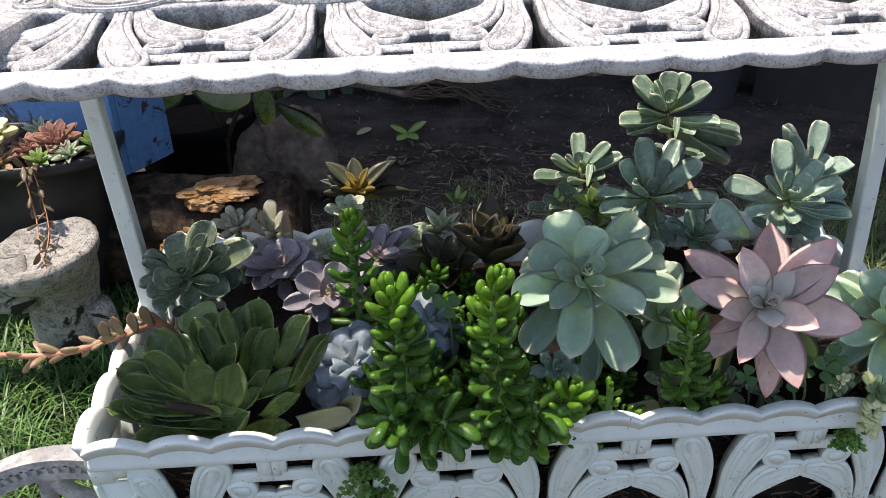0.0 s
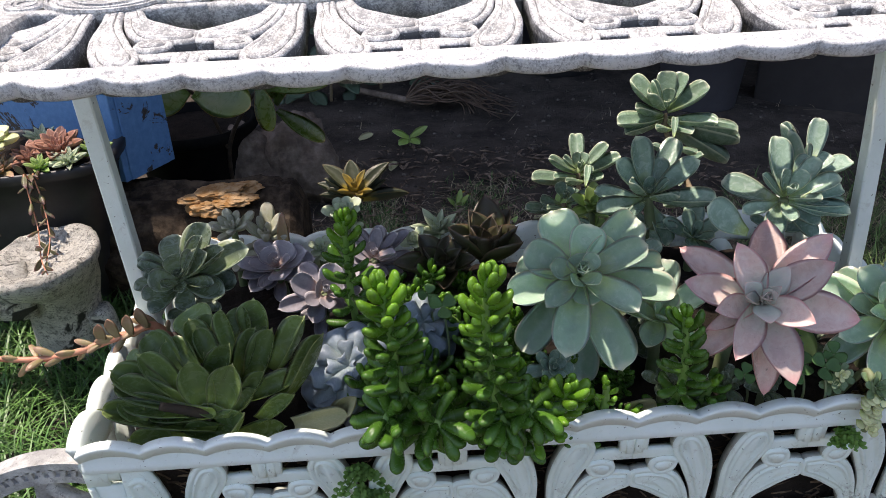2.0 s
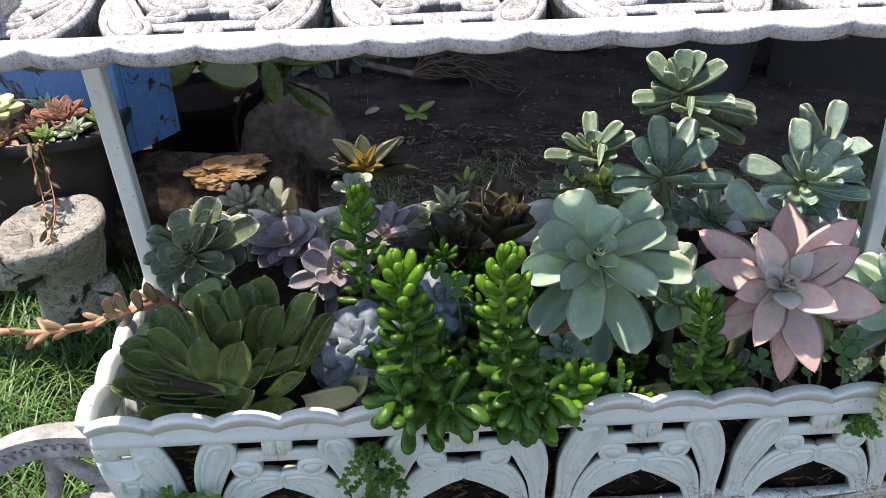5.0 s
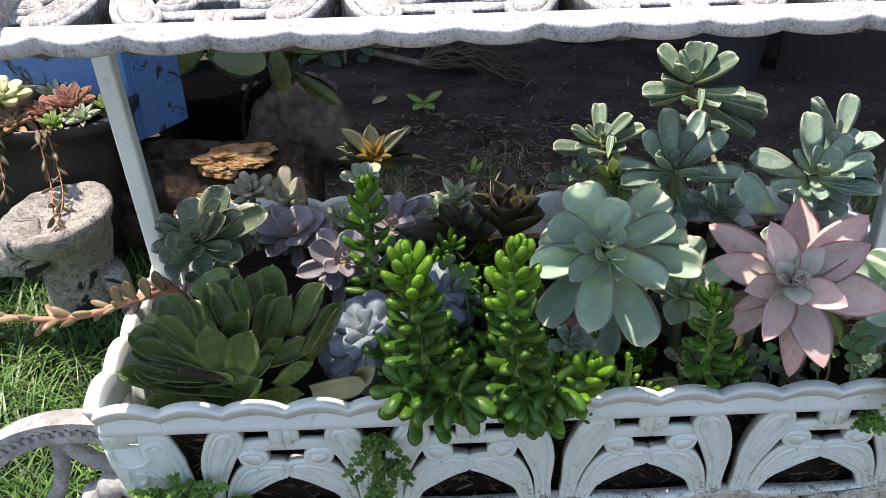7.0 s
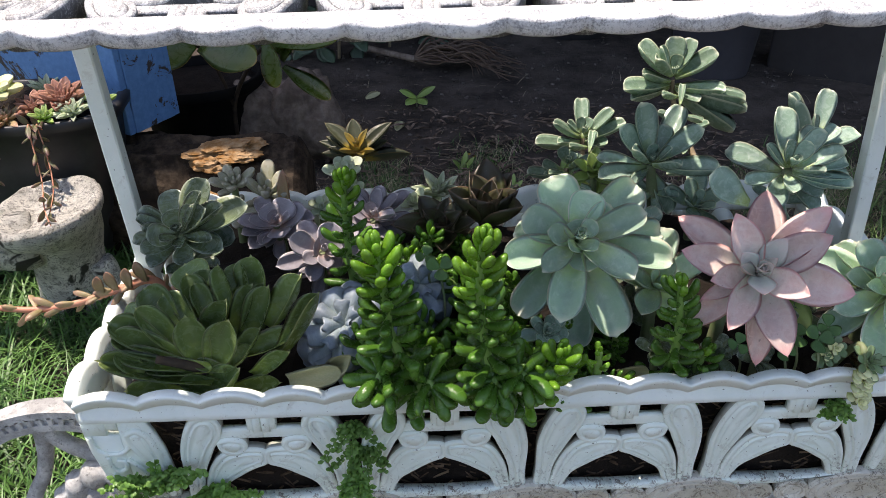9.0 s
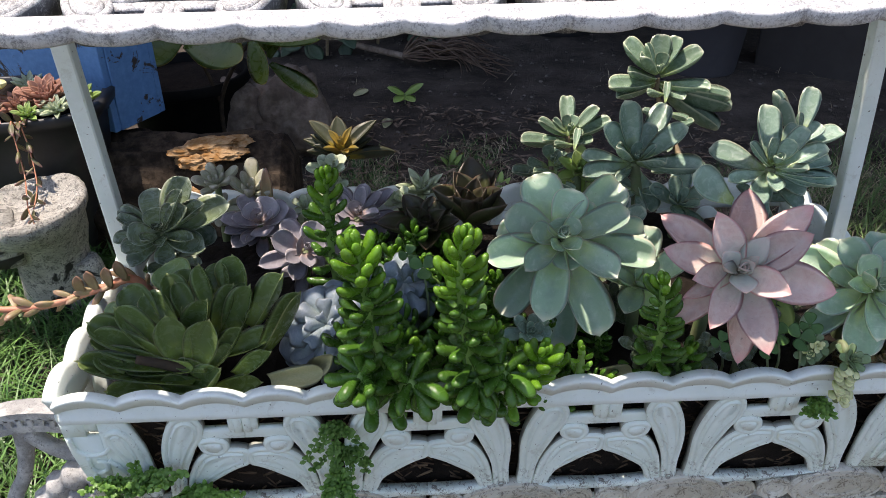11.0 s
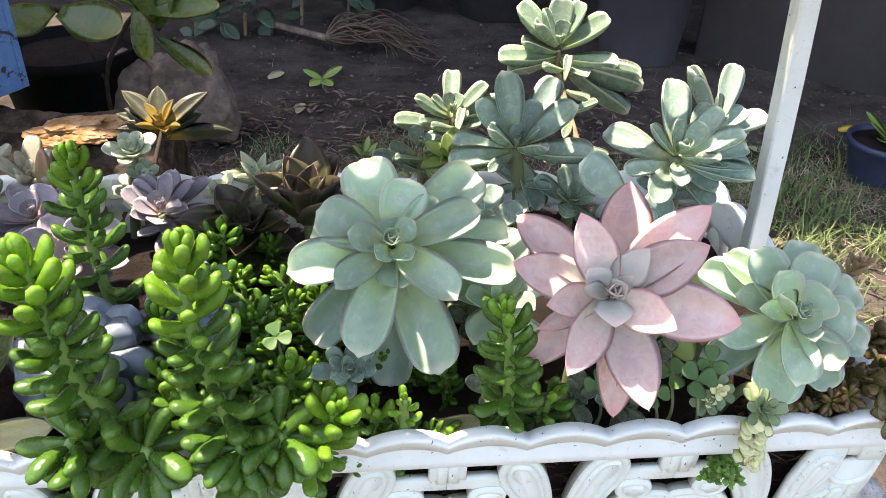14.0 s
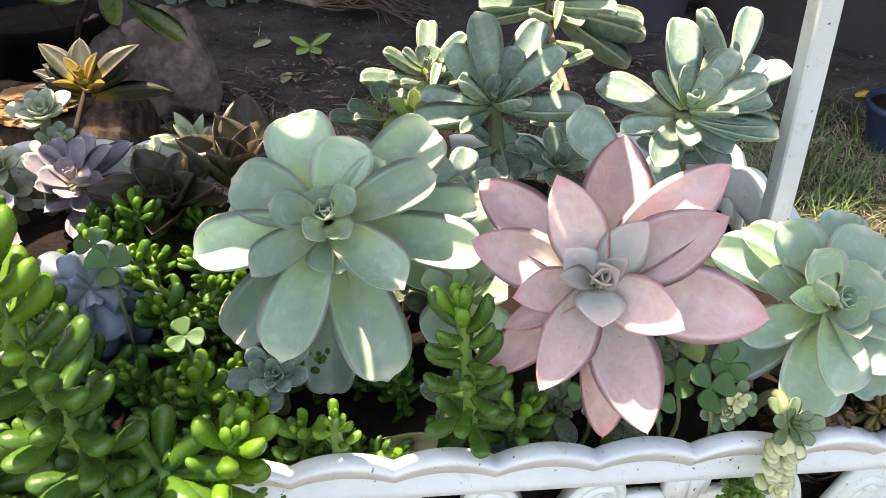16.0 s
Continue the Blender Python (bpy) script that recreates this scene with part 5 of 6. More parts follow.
# stems that lean out over the back rim: label, foot, heart, axis, rows
for label, foot, c, ax, rows in [
    ("tall grey-green succulent leaning over the back rim", (0.36, 0.8), (0.363, 0.976, 0.412), (-0.05, -0.3, 0.95), [(164, 35, 0.061, 0.030), (90, 45, 0.048, 0.025), (51, 42, 0.050, 0.022), (14, 25, 0.059, 0.026), (74, 60, 0.026, 0.016), (212, 47, 0.050, 0.019), (149, 55, 0.042, 0.011), (201, 15, 0.046, 0.017), (207, 0, 0.072, 0.024), (215, -10, 0.067, 0.014), (338, -5, 0.067, 0.021), (314, -20, 0.048, 0.019), (338, -8, 0.094, 0.017), (337, -15, 0.101, 0.016), (329, -30, 0.105, 0.016)]),
    ("small grey-green succulent leaning over the back rim", (0.25, 0.8), (0.245, 0.945, 0.348), (0, -0.35, 0.93), [(85, 8, 0.059, 0.019), (173, 22, 0.044, 0.013), (173, 40, 0.030, 0.011), (111, 48, 0.022, 0.013), (60, 40, 0.022, 0.015), (187, -6, 0.063, 0.020), (332, 10, 0.019, 0.016), (207, 5, 0.041, 0.012), (316, -12, 0.023, 0.013), (28, 24, 0.049, 0.016), (8, 10, 0.056, 0.017), (337, -10, 0.033, 0.017)]),
    ("small pale green rosette succulent at the back rim", (0.215, 0.8), (0.202, 0.83, 0.36), (0, -0.42, 0.9), [(113, 38, 0.021, 0.014), (189, 10, 0.031, 0.015), (184, -12, 0.047, 0.014), (2, 20, 0.030, 0.009), (33, 45, 0.016, 0.010), (356, 8, 0.023, 0.010), (223, -18, 0.020, 0.014), (318, -25, 0.026, 0.015)]),
    ("grey-green succulent with upright leaves leaning over the back rim", (0.45, 0.79), (0.506, 0.86, 0.365), (0.15, -0.25, 0.95), [(131, 42, 0.073, 0.017), (148, 45, 0.070, 0.011), (44, 40, 0.065, 0.022), (340, 10, 0.056, 0.026), (357, 22, 0.034, 0.020), (99, 60, 0.033, 0.010), (324, -4, 0.033, 0.011)]),
]:
    p = plant(label, (foot[0], foot[1], 0.295))
    me = LONG if "upright" in label else LONG_TALL
    ring(p, Vector(c), ax, me, rows, 0.018)
    rosette(p, Vector(c), ax, 0.014, 6, me, 0.5, 55, 84, 25, 0.5)
    stem(p, [(foot[0], foot[1], 0.285), (foot[0], foot[1] + 0.02, 0.335), (c[0], c[1] - 0.02, c[2] - 0.035), Vector(c) - Vector(ax).normalized() * 0.008], 0.0038, STEM_BROWN)
    for k in range(10):
        t = 0.25 + 0.065 * k
        at = Vector((foot[0], foot[1], 0.30)).lerp(Vector(c), t)
        part("leaf", me, p, leaf_pose(at, axes((0.05, -0.2, 0.97)), 137.5 * k + 40, -20 + 3 * k, 0.034, 0.010, 0.034))

# gold-hearted rosette behind the box
p = plant("olive rosette succulent with a golden heart behind the planter", (-0.045, 0.80, 0.295))
ring(p, (-0.040, 0.869, 0.368), (0, -0.22, 0.97), OLIVE_LEAF, [(140, 22, 0.053, 0.017), (98, 35, 0.041, 0.018), (38, 18, 0.055, 0.015), (148, 8, 0.044, 0.011), (168, 3, 0.035, 0.008), (23, 6, 0.039, 0.012), (12, -14, 0.066, 0.011), (302, -12, 0.016, 0.008), (215, -14, 0.033, 0.008), (154, 0, 0.051, 0.012), (176, -4, 0.042, 0.010)])
ring(p, (-0.040, 0.869, 0.372), (0, -0.22, 0.97), GOLD_LEAF, [(141, 40, 0.024, 0.008), (40, 48, 0.026, 0.008), (293, 12, 0.022, 0.008), (208, 15, 0.024, 0.007), (327, 15, 0.026, 0.007)])
rosette(p, (-0.040, 0.868, 0.374), (0, -0.25, 0.97), 0.014, 5, GOLD_LEAF, 0.5, 60, 84, 40, 0.5)
stem(p, [(-0.045, 0.80, 0.285), (-0.045, 0.83, 0.335), (-0.040, 0.866, 0.364)], 0.0026, STUB)


# jelly bean stalks: line of the stem from the soil to the tip, pod length, pods
def bean_stalk(plant_thing, points, pod, count, seed, bright=0.3, spread=1.0):
    rnd = random.Random(seed)
    line = curve_points(points, 8)
    v, f = tube_data(line, lambda t: 0.0042 - 0.0016 * t, 6)
    part("stem", mesh_from("stem", v, f, BEAN_STEM), plant_thing)
    n = len(line) - 1
    for i in range(count):
        t = (i / (count - 1)) ** 0.8
        k = min(n - 1, int(t * n))
        c = line[k].lerp(line[k + 1], t * n - k)
        d = (line[min(n, k + 1)] - line[max(0, k - 1)]).normalized()
        rise = (-22 + 50 * t + 34 * max(0, t - 0.82) * 5.5) * spread + rnd.uniform(-9, 9)
        L = pod * (1.08 - 0.22 * t - 0.40 * max(0, t - 0.86) * 7) * rnd.uniform(0.88, 1.12)
        wide = L * (1.05 if t < 0.8 else 1.2)
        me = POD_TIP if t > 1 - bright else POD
        part("leaf", me, plant_thing, leaf_pose(c, axes(d), 137.5 * i + rnd.uniform(-15, 15), min(80, rise), L, wide, wide))


BEANS = "glossy green jelly-bean succulent with plump pod leaves"
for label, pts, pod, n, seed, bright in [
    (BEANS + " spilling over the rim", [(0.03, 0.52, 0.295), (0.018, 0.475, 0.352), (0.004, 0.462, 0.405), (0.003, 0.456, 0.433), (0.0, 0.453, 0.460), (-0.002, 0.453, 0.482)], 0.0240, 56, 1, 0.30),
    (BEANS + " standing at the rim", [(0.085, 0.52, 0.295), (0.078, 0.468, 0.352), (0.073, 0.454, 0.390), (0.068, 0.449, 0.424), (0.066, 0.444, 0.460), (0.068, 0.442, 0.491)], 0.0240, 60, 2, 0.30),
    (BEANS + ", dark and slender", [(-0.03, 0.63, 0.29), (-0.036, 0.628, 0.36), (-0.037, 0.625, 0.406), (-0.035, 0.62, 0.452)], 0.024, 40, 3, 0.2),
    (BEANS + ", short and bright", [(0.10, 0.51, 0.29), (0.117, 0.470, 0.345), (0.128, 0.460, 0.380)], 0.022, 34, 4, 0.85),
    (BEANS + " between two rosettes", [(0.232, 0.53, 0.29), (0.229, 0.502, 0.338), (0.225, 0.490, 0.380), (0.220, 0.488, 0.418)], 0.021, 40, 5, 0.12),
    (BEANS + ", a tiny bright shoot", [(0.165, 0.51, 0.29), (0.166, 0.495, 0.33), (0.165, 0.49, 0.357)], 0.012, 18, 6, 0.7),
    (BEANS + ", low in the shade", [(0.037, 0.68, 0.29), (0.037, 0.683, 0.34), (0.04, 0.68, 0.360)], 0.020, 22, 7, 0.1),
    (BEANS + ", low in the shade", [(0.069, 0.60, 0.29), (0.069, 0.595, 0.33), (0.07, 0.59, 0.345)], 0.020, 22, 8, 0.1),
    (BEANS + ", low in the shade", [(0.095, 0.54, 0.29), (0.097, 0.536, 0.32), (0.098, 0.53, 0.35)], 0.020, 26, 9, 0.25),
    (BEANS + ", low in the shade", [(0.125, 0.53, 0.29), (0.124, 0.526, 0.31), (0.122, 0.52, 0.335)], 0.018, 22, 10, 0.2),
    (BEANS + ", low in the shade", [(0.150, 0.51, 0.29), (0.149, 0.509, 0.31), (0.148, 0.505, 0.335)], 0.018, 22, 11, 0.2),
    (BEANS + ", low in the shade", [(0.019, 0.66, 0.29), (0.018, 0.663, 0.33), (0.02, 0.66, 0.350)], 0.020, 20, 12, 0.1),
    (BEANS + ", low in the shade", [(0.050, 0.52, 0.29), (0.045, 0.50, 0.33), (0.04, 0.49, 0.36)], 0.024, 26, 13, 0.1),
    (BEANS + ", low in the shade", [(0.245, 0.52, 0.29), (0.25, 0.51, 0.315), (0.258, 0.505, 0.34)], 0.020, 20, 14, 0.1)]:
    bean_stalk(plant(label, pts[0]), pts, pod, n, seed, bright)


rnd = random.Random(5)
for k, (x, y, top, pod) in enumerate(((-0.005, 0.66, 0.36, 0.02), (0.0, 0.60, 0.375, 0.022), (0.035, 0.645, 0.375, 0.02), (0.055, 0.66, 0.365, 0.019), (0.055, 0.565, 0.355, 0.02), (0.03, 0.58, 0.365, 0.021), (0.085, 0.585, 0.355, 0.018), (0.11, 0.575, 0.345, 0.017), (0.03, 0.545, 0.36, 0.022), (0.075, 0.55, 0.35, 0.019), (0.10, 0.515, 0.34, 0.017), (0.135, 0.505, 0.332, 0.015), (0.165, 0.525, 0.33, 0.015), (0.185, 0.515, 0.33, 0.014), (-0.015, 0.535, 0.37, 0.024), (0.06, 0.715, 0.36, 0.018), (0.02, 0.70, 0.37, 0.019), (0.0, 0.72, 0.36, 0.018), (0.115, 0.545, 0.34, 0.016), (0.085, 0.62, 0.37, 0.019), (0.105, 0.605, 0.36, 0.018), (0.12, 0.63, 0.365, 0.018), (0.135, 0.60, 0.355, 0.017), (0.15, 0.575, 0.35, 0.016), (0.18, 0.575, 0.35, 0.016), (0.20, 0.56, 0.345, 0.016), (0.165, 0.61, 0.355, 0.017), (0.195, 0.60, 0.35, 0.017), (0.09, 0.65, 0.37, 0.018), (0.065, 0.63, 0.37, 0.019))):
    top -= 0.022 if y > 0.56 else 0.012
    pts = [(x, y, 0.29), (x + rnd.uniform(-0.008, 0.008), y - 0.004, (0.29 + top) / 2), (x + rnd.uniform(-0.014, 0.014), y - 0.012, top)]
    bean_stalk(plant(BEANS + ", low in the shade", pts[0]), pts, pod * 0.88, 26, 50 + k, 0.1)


# drooping lower shoots of the two great bean stalks
for pts, seed in (([(0.012, 0.50, 0.31), (0.02, 0.468, 0.345), (0.03, 0.455, 0.364), (0.036, 0.450, 0.355)], 21), ([(0.085, 0.50, 0.31), (0.082, 0.466, 0.345), (0.079, 0.452, 0.366), (0.077, 0.447, 0.358)], 22), ([(0.09, 0.50, 0.31), (0.094, 0.468, 0.35), (0.099, 0.455, 0.368), (0.102, 0.450, 0.362)], 23), ([(0.0, 0.50, 0.31), (0.0, 0.468, 0.355), (-0.005, 0.458, 0.370), (-0.008, 0.452, 0.362)], 24)):
    bean_stalk(plant(BEANS + ", drooping over the rim", pts[0]), pts, 0.027, 26, seed, 0.0, 0.6)


# ---- trailing and creeping plants on the box ----
def leafy_stalk(owner, points, me, length, count, seed, width=0.45, r=0.0025, mat=STEM, low=10, high=60, stem_name="stem"):
    rnd = random.Random(seed)
    line = curve_points(points, 8)
    v, f = tube_data(line, lambda t: r * (1.1 - 0.5 * t), 6)
    part(stem_name, mesh_from("stem", v, f, mat), owner)
    n = len(line) - 1
    for i in range(count):
        t = 0.06 + 0.94 * i / (count - 1)
        k = min(n - 1, int(t * n))
        d = (line[k + 1] - line[k]).normalized()
        L = length * rnd.uniform(0.75, 1.2) * (1 - 0.3 * max(0, t - 0.85) * 5)
        part("leaf", me, owner, leaf_pose(line[k].lerp(line[k + 1], min(1.0, t * n - k)), axes(d), 137.5 * i + rnd.uniform(-20, 20), rnd.uniform(low, high), L, L * width, L))


p = plant("trailing stonecrop with an orange stem and rusty plump leaves", (-0.20, 0.645, 0.30))
leafy_stalk(p, [(-0.20, 0.645, 0.29), (-0.215, 0.63, 0.35), (-0.245, 0.62, 0.350), (-0.291, 0.617, 0.337), (-0.33, 0.617, 0.333), (-0.375, 0.62, 0.337)], RUST_LEAF, 0.019, 30, 3, 0.36, 0.0042, STEM_RED, 25, 78)
for k, (x, y, z) in enumerate(((-0.222, 0.622, 0.356), (-0.236, 0.618, 0.352), (-0.248, 0.618, 0.349), (-0.262, 0.617, 0.345))):
    leaf_between(p, RUST_LEAF, (x, y, z), (x - 0.004 + 0.005 * (k % 2), y - 0.004, z + 0.023), 0.0105, (0, -1, 0.2))

p = plant("small creamy white stonecrop rosettes hanging over the rim", (0.378, 0.53, 0.30))
stem(p, [(0.378, 0.53, 0.29), (0.380, 0.50, 0.345), (0.378, 0.482, 0.335), (0.373, 0.474, 0.305)], 0.003, STEM)
rosette(p, (0.382, 0.486, 0.338), (0.1, -0.6, 0.75), 0.018, 16, HERB_FAT, 0.46, -5, 70)
rosette(p, (0.376, 0.472, 0.310), (0, -0.9, 0.35), 0.0085, 12, CREAM_LEAF, 0.85, 15, 80)
rnd = random.Random(9)
for k in range(24):
    t = k / 23
    x, z = 0.378 - 0.002 * t + rnd.uniform(-0.008, 0.008), 0.337 - 0.026 * t
    leaf_between(p, CREAM_LEAF, (x, 0.481 - 0.004 * t, z), (x + rnd.uniform(-0.003, 0.003), 0.472 - 0.002 * t, z - 0.004), 0.0078, (0, -0.5, 0.85), 0.010)
for x, y, z in ((0.359, 0.497, 0.345), (0.355, 0.499, 0.337)):
    rosette(p, (x, y, z), (0, -0.8, 0.5), 0.008, 10, CREAM_LEAF, 0.75, 10, 75)
    rosette(p, (x, y + 0.003, z - 0.002), (0, -0.7, 0.6), 0.013, 8, HERB_FAT, 0.5, -10, 20, 0, 0.7)

for k, (label, pts, n) in enumerate((
    ("brown-green beaded stonecrop spilling over the corner", [(0.45, 0.53, 0.29), (0.455, 0.51, 0.335), (0.462, 0.49, 0.345), (0.468, 0.475, 0.325)], 40),
    ("brown-green beaded stonecrop spilling over the corner", [(0.44, 0.54, 0.29), (0.435, 0.505, 0.325), (0.43, 0.49, 0.338)], 34),
    ("brown-green beaded stonecrop spilling over the corner", [(0.465, 0.55, 0.29), (0.482, 0.515, 0.34), (0.495, 0.49, 0.335), (0.50, 0.475, 0.31)], 40),
    ("reddish beaded stonecrop standing by the end of the planter", [(0.465, 0.60, 0.29), (0.485, 0.595, 0.34), (0.497, 0.590, 0.375)], 34),
    ("brown-green beaded stonecrop under a rosette", [(0.425, 0.52, 0.29), (0.42, 0.50, 0.32), (0.412, 0.495, 0.334)], 30),
    ("brown-green beaded stonecrop under a rosette", [(0.45, 0.515, 0.29), (0.447, 0.50, 0.325), (0.441, 0.492, 0.340)], 30),
    ("brown-green beaded stonecrop under a rosette", [(0.40, 0.53, 0.29), (0.398, 0.51, 0.315), (0.394, 0.50, 0.328)], 26),
    ("brown-green beaded stonecrop by the end of the planter", [(0.465, 0.56, 0.29), (0.485, 0.55, 0.33), (0.495, 0.54, 0.345)], 30))):
    leafy_stalk(plant(label, pts[0]), pts, BROWN_LEAF if k != 3 else RUST_LEAF, 0.0125, int(n * 1.3), 30 + k, 0.34, 0.002, STEM_BROWN, 15, 70)


def sprig_mesh(seed, stems, reach, leaf_size, hang, mat):
    """A weed with many tiny leaves on fine stems; grows from the origin towards -y."""
    rnd = random.Random(seed)
    verts, faces, uvs = [], [], []
    for _ in range(stems):
        g = rnd.uniform(-1.3, 1.3)
        L = reach * rnd.uniform(0.5, 1.1)
        pts = curve_points([(0, 0, 0), (L * 0.4 * math.sin(g), -0.014 * rnd.uniform(0.6, 1.5), L * 0.3 * rnd.uniform(0.2, 1)), (L * math.sin(g), -0.022 * rnd.uniform(0.7, 1.6), L * (rnd.uniform(0.0, 0.7) - hang))], 6)
        v, f = tube_data(pts, 0.0007, 4)
        o = len(verts)
        verts += v
        uvs += [(0.5, 0.3)] * len(v)
        faces += [tuple(i + o for i in q) for q in f]
        for i in range(2, len(pts)):
            for side in (-1, 1, 0):
                d = Vector((side + rnd.uniform(-0.4, 0.4), rnd.uniform(-0.9, 0.2), rnd.uniform(-0.2, 0.9))).normalized()
                t = d.cross(Vector((rnd.uniform(-0.4, 0.4), -0.6, 0.8))).normalized()
                n = t.cross(d) * leaf_size * 0.12
                l, w, c, o = leaf_size * rnd.uniform(0.7, 1.3), leaf_size * 0.36, Vector(pts[i]), len(verts)
                verts += [c, c + d * l * 0.45 + t * w - n, c + d * l * 0.8 + t * w * 0.7, c + d * l, c + d * l * 0.8 - t * w * 0.7, c + d * l * 0.45 - t * w - n, c + d * l * 0.5 + n]
                uvs += [(0.5, 0), (0.9, 0.45), (0.8, 0.8), (0.5, 1), (0.2, 0.8), (0.1, 0.45), (0.5, 0.5)]
                faces += [(o + 6, o + i0, o + i1) for i0, i1 in ((0, 1), (1, 2), (2, 3), (3, 4), (4, 5), (5, 0))]
    return mesh_from("foliage", verts, faces, mat, True, uvs)


for k, (x, y, z, stems, reach, size, hang) in enumerate(((-0.030, 0.498, 0.286, 6, 0.026, 0.0052, 0.45), (0.370, 0.498, 0.290, 8, 0.018, 0.0052, 0.35), (-0.195, 0.498, 0.240, 26, 0.045, 0.0060, 0.0), (-0.026, 0.498, 0.262, 8, 0.028, 0.0052, 0.4), (-0.228, 0.498, 0.215, 14, 0.035, 0.006, 0.05), (-0.155, 0.498, 0.222, 18, 0.04, 0.006, 0.05), (-0.034, 0.498, 0.232, 10, 0.020, 0.0050, 0.4))):
    p = plant("bright green fine-leaved weed growing out of the openwork", (x, y + 0.012, z), "weed", "weed", "weeds in the openwork")
    part("foliage", sprig_mesh(40 + k, stems, reach, size, hang, HERB), p, Matrix.Translation((x, y, z)))


def clover(x, y, z, r, seed):
    p = plant("green clover with heart-shaped leaflets between the succulents", (x, y, 0.30), "clover", "clover", "clover in the planter")
    stem(p, [(x, y, 0.29), (x + 0.004, y - 0.004, (z + 0.29) / 2), (x, y, z)], 0.0012, STEM)
    r *= 0.9
    for k in range(3):
        part("leaf", CLOVER_LEAF, p, leaf_pose((x, y, z), axes((0.1, -0.6, 0.8)), seed + 120 * k, 8, r, r * 1.05, r))


for k, (x, y, z, r) in enumerate(((0.345, 0.50, 0.352, 0.014), (0.335, 0.515, 0.345, 0.012), (0.358, 0.512, 0.355, 0.012), (0.322, 0.505, 0.338, 0.011), (0.045, 0.598, 0.372, 0.014), (0.033, 0.615, 0.375, 0.011), (0.088, 0.56, 0.352, 0.011), (0.32, 0.53, 0.35, 0.012), (0.29, 0.52, 0.335, 0.011))):
    clover(x, y, z, r, 37 * k)

# low grey-green filler rosettes and fallen leaves on the soil
for k, (x, y, z, r) in enumerate(((0.245, 0.515, 0.318, 0.024), (0.275, 0.520, 0.322, 0.022), (0.305, 0.515, 0.320, 0.022), (0.225, 0.53, 0.322, 0.024), (0.335, 0.55, 0.33, 0.026), (0.365, 0.57, 0.33, 0.028), (0.208, 0.645, 0.318, 0.034), (0.225, 0.61, 0.316, 0.030), (0.19, 0.68, 0.318, 0.034), (0.44, 0.60, 0.325, 0.030))):
    p = plant("low dark green succulent filling a gap between rosettes", (x, y, 0.295))
    rosette(p, (x, y, z), (0.1 * (-1) ** k, -0.5, 0.85), r, 12, DARK_LEAF, 0.5, 0, 75)
    stem(p, [(x, y, 0.285), (x, y, z)], 0.004, STEM)
for x, y, z, r, me, lab in ((0.345, 0.585, 0.345, 0.055, LIME_LEAF, "yellow-green succulent half hidden under a rosette"), (0.235, 0.585, 0.35, 0.06, SPOON, "pale sage succulent half hidden behind a pink rosette"), (0.37, 0.66, 0.345, 0.05, LONG, "grey-green succulent low at the back"), (0.24, 0.70, 0.34, 0.05, LONG, "grey-green succulent low at the back"), (0.33, 0.76, 0.335, 0.045, LONG, "grey-green succulent low at the back")):
    p = plant(lab, (x, y, 0.295))
    rosette(p, (x, y, z), (0, -0.5, 0.85), r, 12, me, 0.5, -5, 70)
    stem(p, [(x, y, 0.285), (x, y, z)], 0.006, STEM)
KAL_FLAT = leaf_mesh("dry_leaf", BARK, 0.6, 0.8, 3.0, 2.5, 0.5, 0.05, 0.05, 0.0)
for k, (a, b, w) in enumerate((((-0.083, 0.512, 0.322), (-0.040, 0.514, 0.329), 0.019), ((-0.045, 0.522, 0.326), (-0.030, 0.516, 0.345), 0.018), ((0.19, 0.515, 0.31), (0.215, 0.512, 0.316), 0.016))):
    p = plant("dry curled tan leaf lying inside the rim", (a[0], a[1], 0.30), "dry_leaf", "dry leaf", "dry leaves")
    leaf_between(p, KAL_FLAT, a, b, w, (0, -0.8, 0.6), 0.06, "blade")

# ---- the stump, the tub and the crate beyond the box ----
def stump():
    prof = [(0.070, GROUND - 0.02), (0.068, -0.14), (0.062, -0.09), (0.062, -0.02), (0.070, 0.03), (0.082, 0.062), (0.091, 0.084), (0.090, 0.100), (0.083, 0.108), (0.074, 0.104), (0.060, 0.092), (0.040, 0.086), (0.018, 0.086), (0.004, 0.087)]
    v, f = lathe_data(prof, 72, 0.08, 3.0)
    v = [(x * 1.04 - (0.012 if z > 0.04 else 0), y * (1.32 if z > 0.05 else 1.12) - (0.012 if z > 0.05 else 0), z + (0.06 * x if z > 0.05 else 0) + 0.006 * noise.noise((x * 60, y * 60, z * 60)) + 0.003 * noise.noise((x * 170, y * 170, z * 170))) for x, y, z in v]
    v = [(x - 0.045 * (0.1 - z) / 0.27, y + 0.075 * (0.1 - z) / 0.27, z) for x, y, z in v]
    ob = thing("cement_stump", (-0.66, 1.37, GROUND), "whitish weathered cement tree stump with a dished top", "garden ornament")
    part("body", mesh_from("stump", v, f, CONCRETE), ob, Matrix.Translation((-0.615, 1.295, 0)))
    for pts, r in (([(-0.655, 1.27, 0.045), (-0.74, 1.235, 0.04), (-0.83, 1.23, -0.02)], 0.05), ([(-0.575, 1.31, -0.03), (-0.555, 1.31, -0.10), (-0.548, 1.31, GROUND - 0.01)], 0.024)):
        line = curve_points(pts, 7)
        v, f = tube_data(line, lambda t: r * (1 + 0.15 * math.sin(t * 9)) * (1 - 0.25 * t), 12)
        part("root", mesh_from("root", v, f, CONCRETE), ob)


stump()


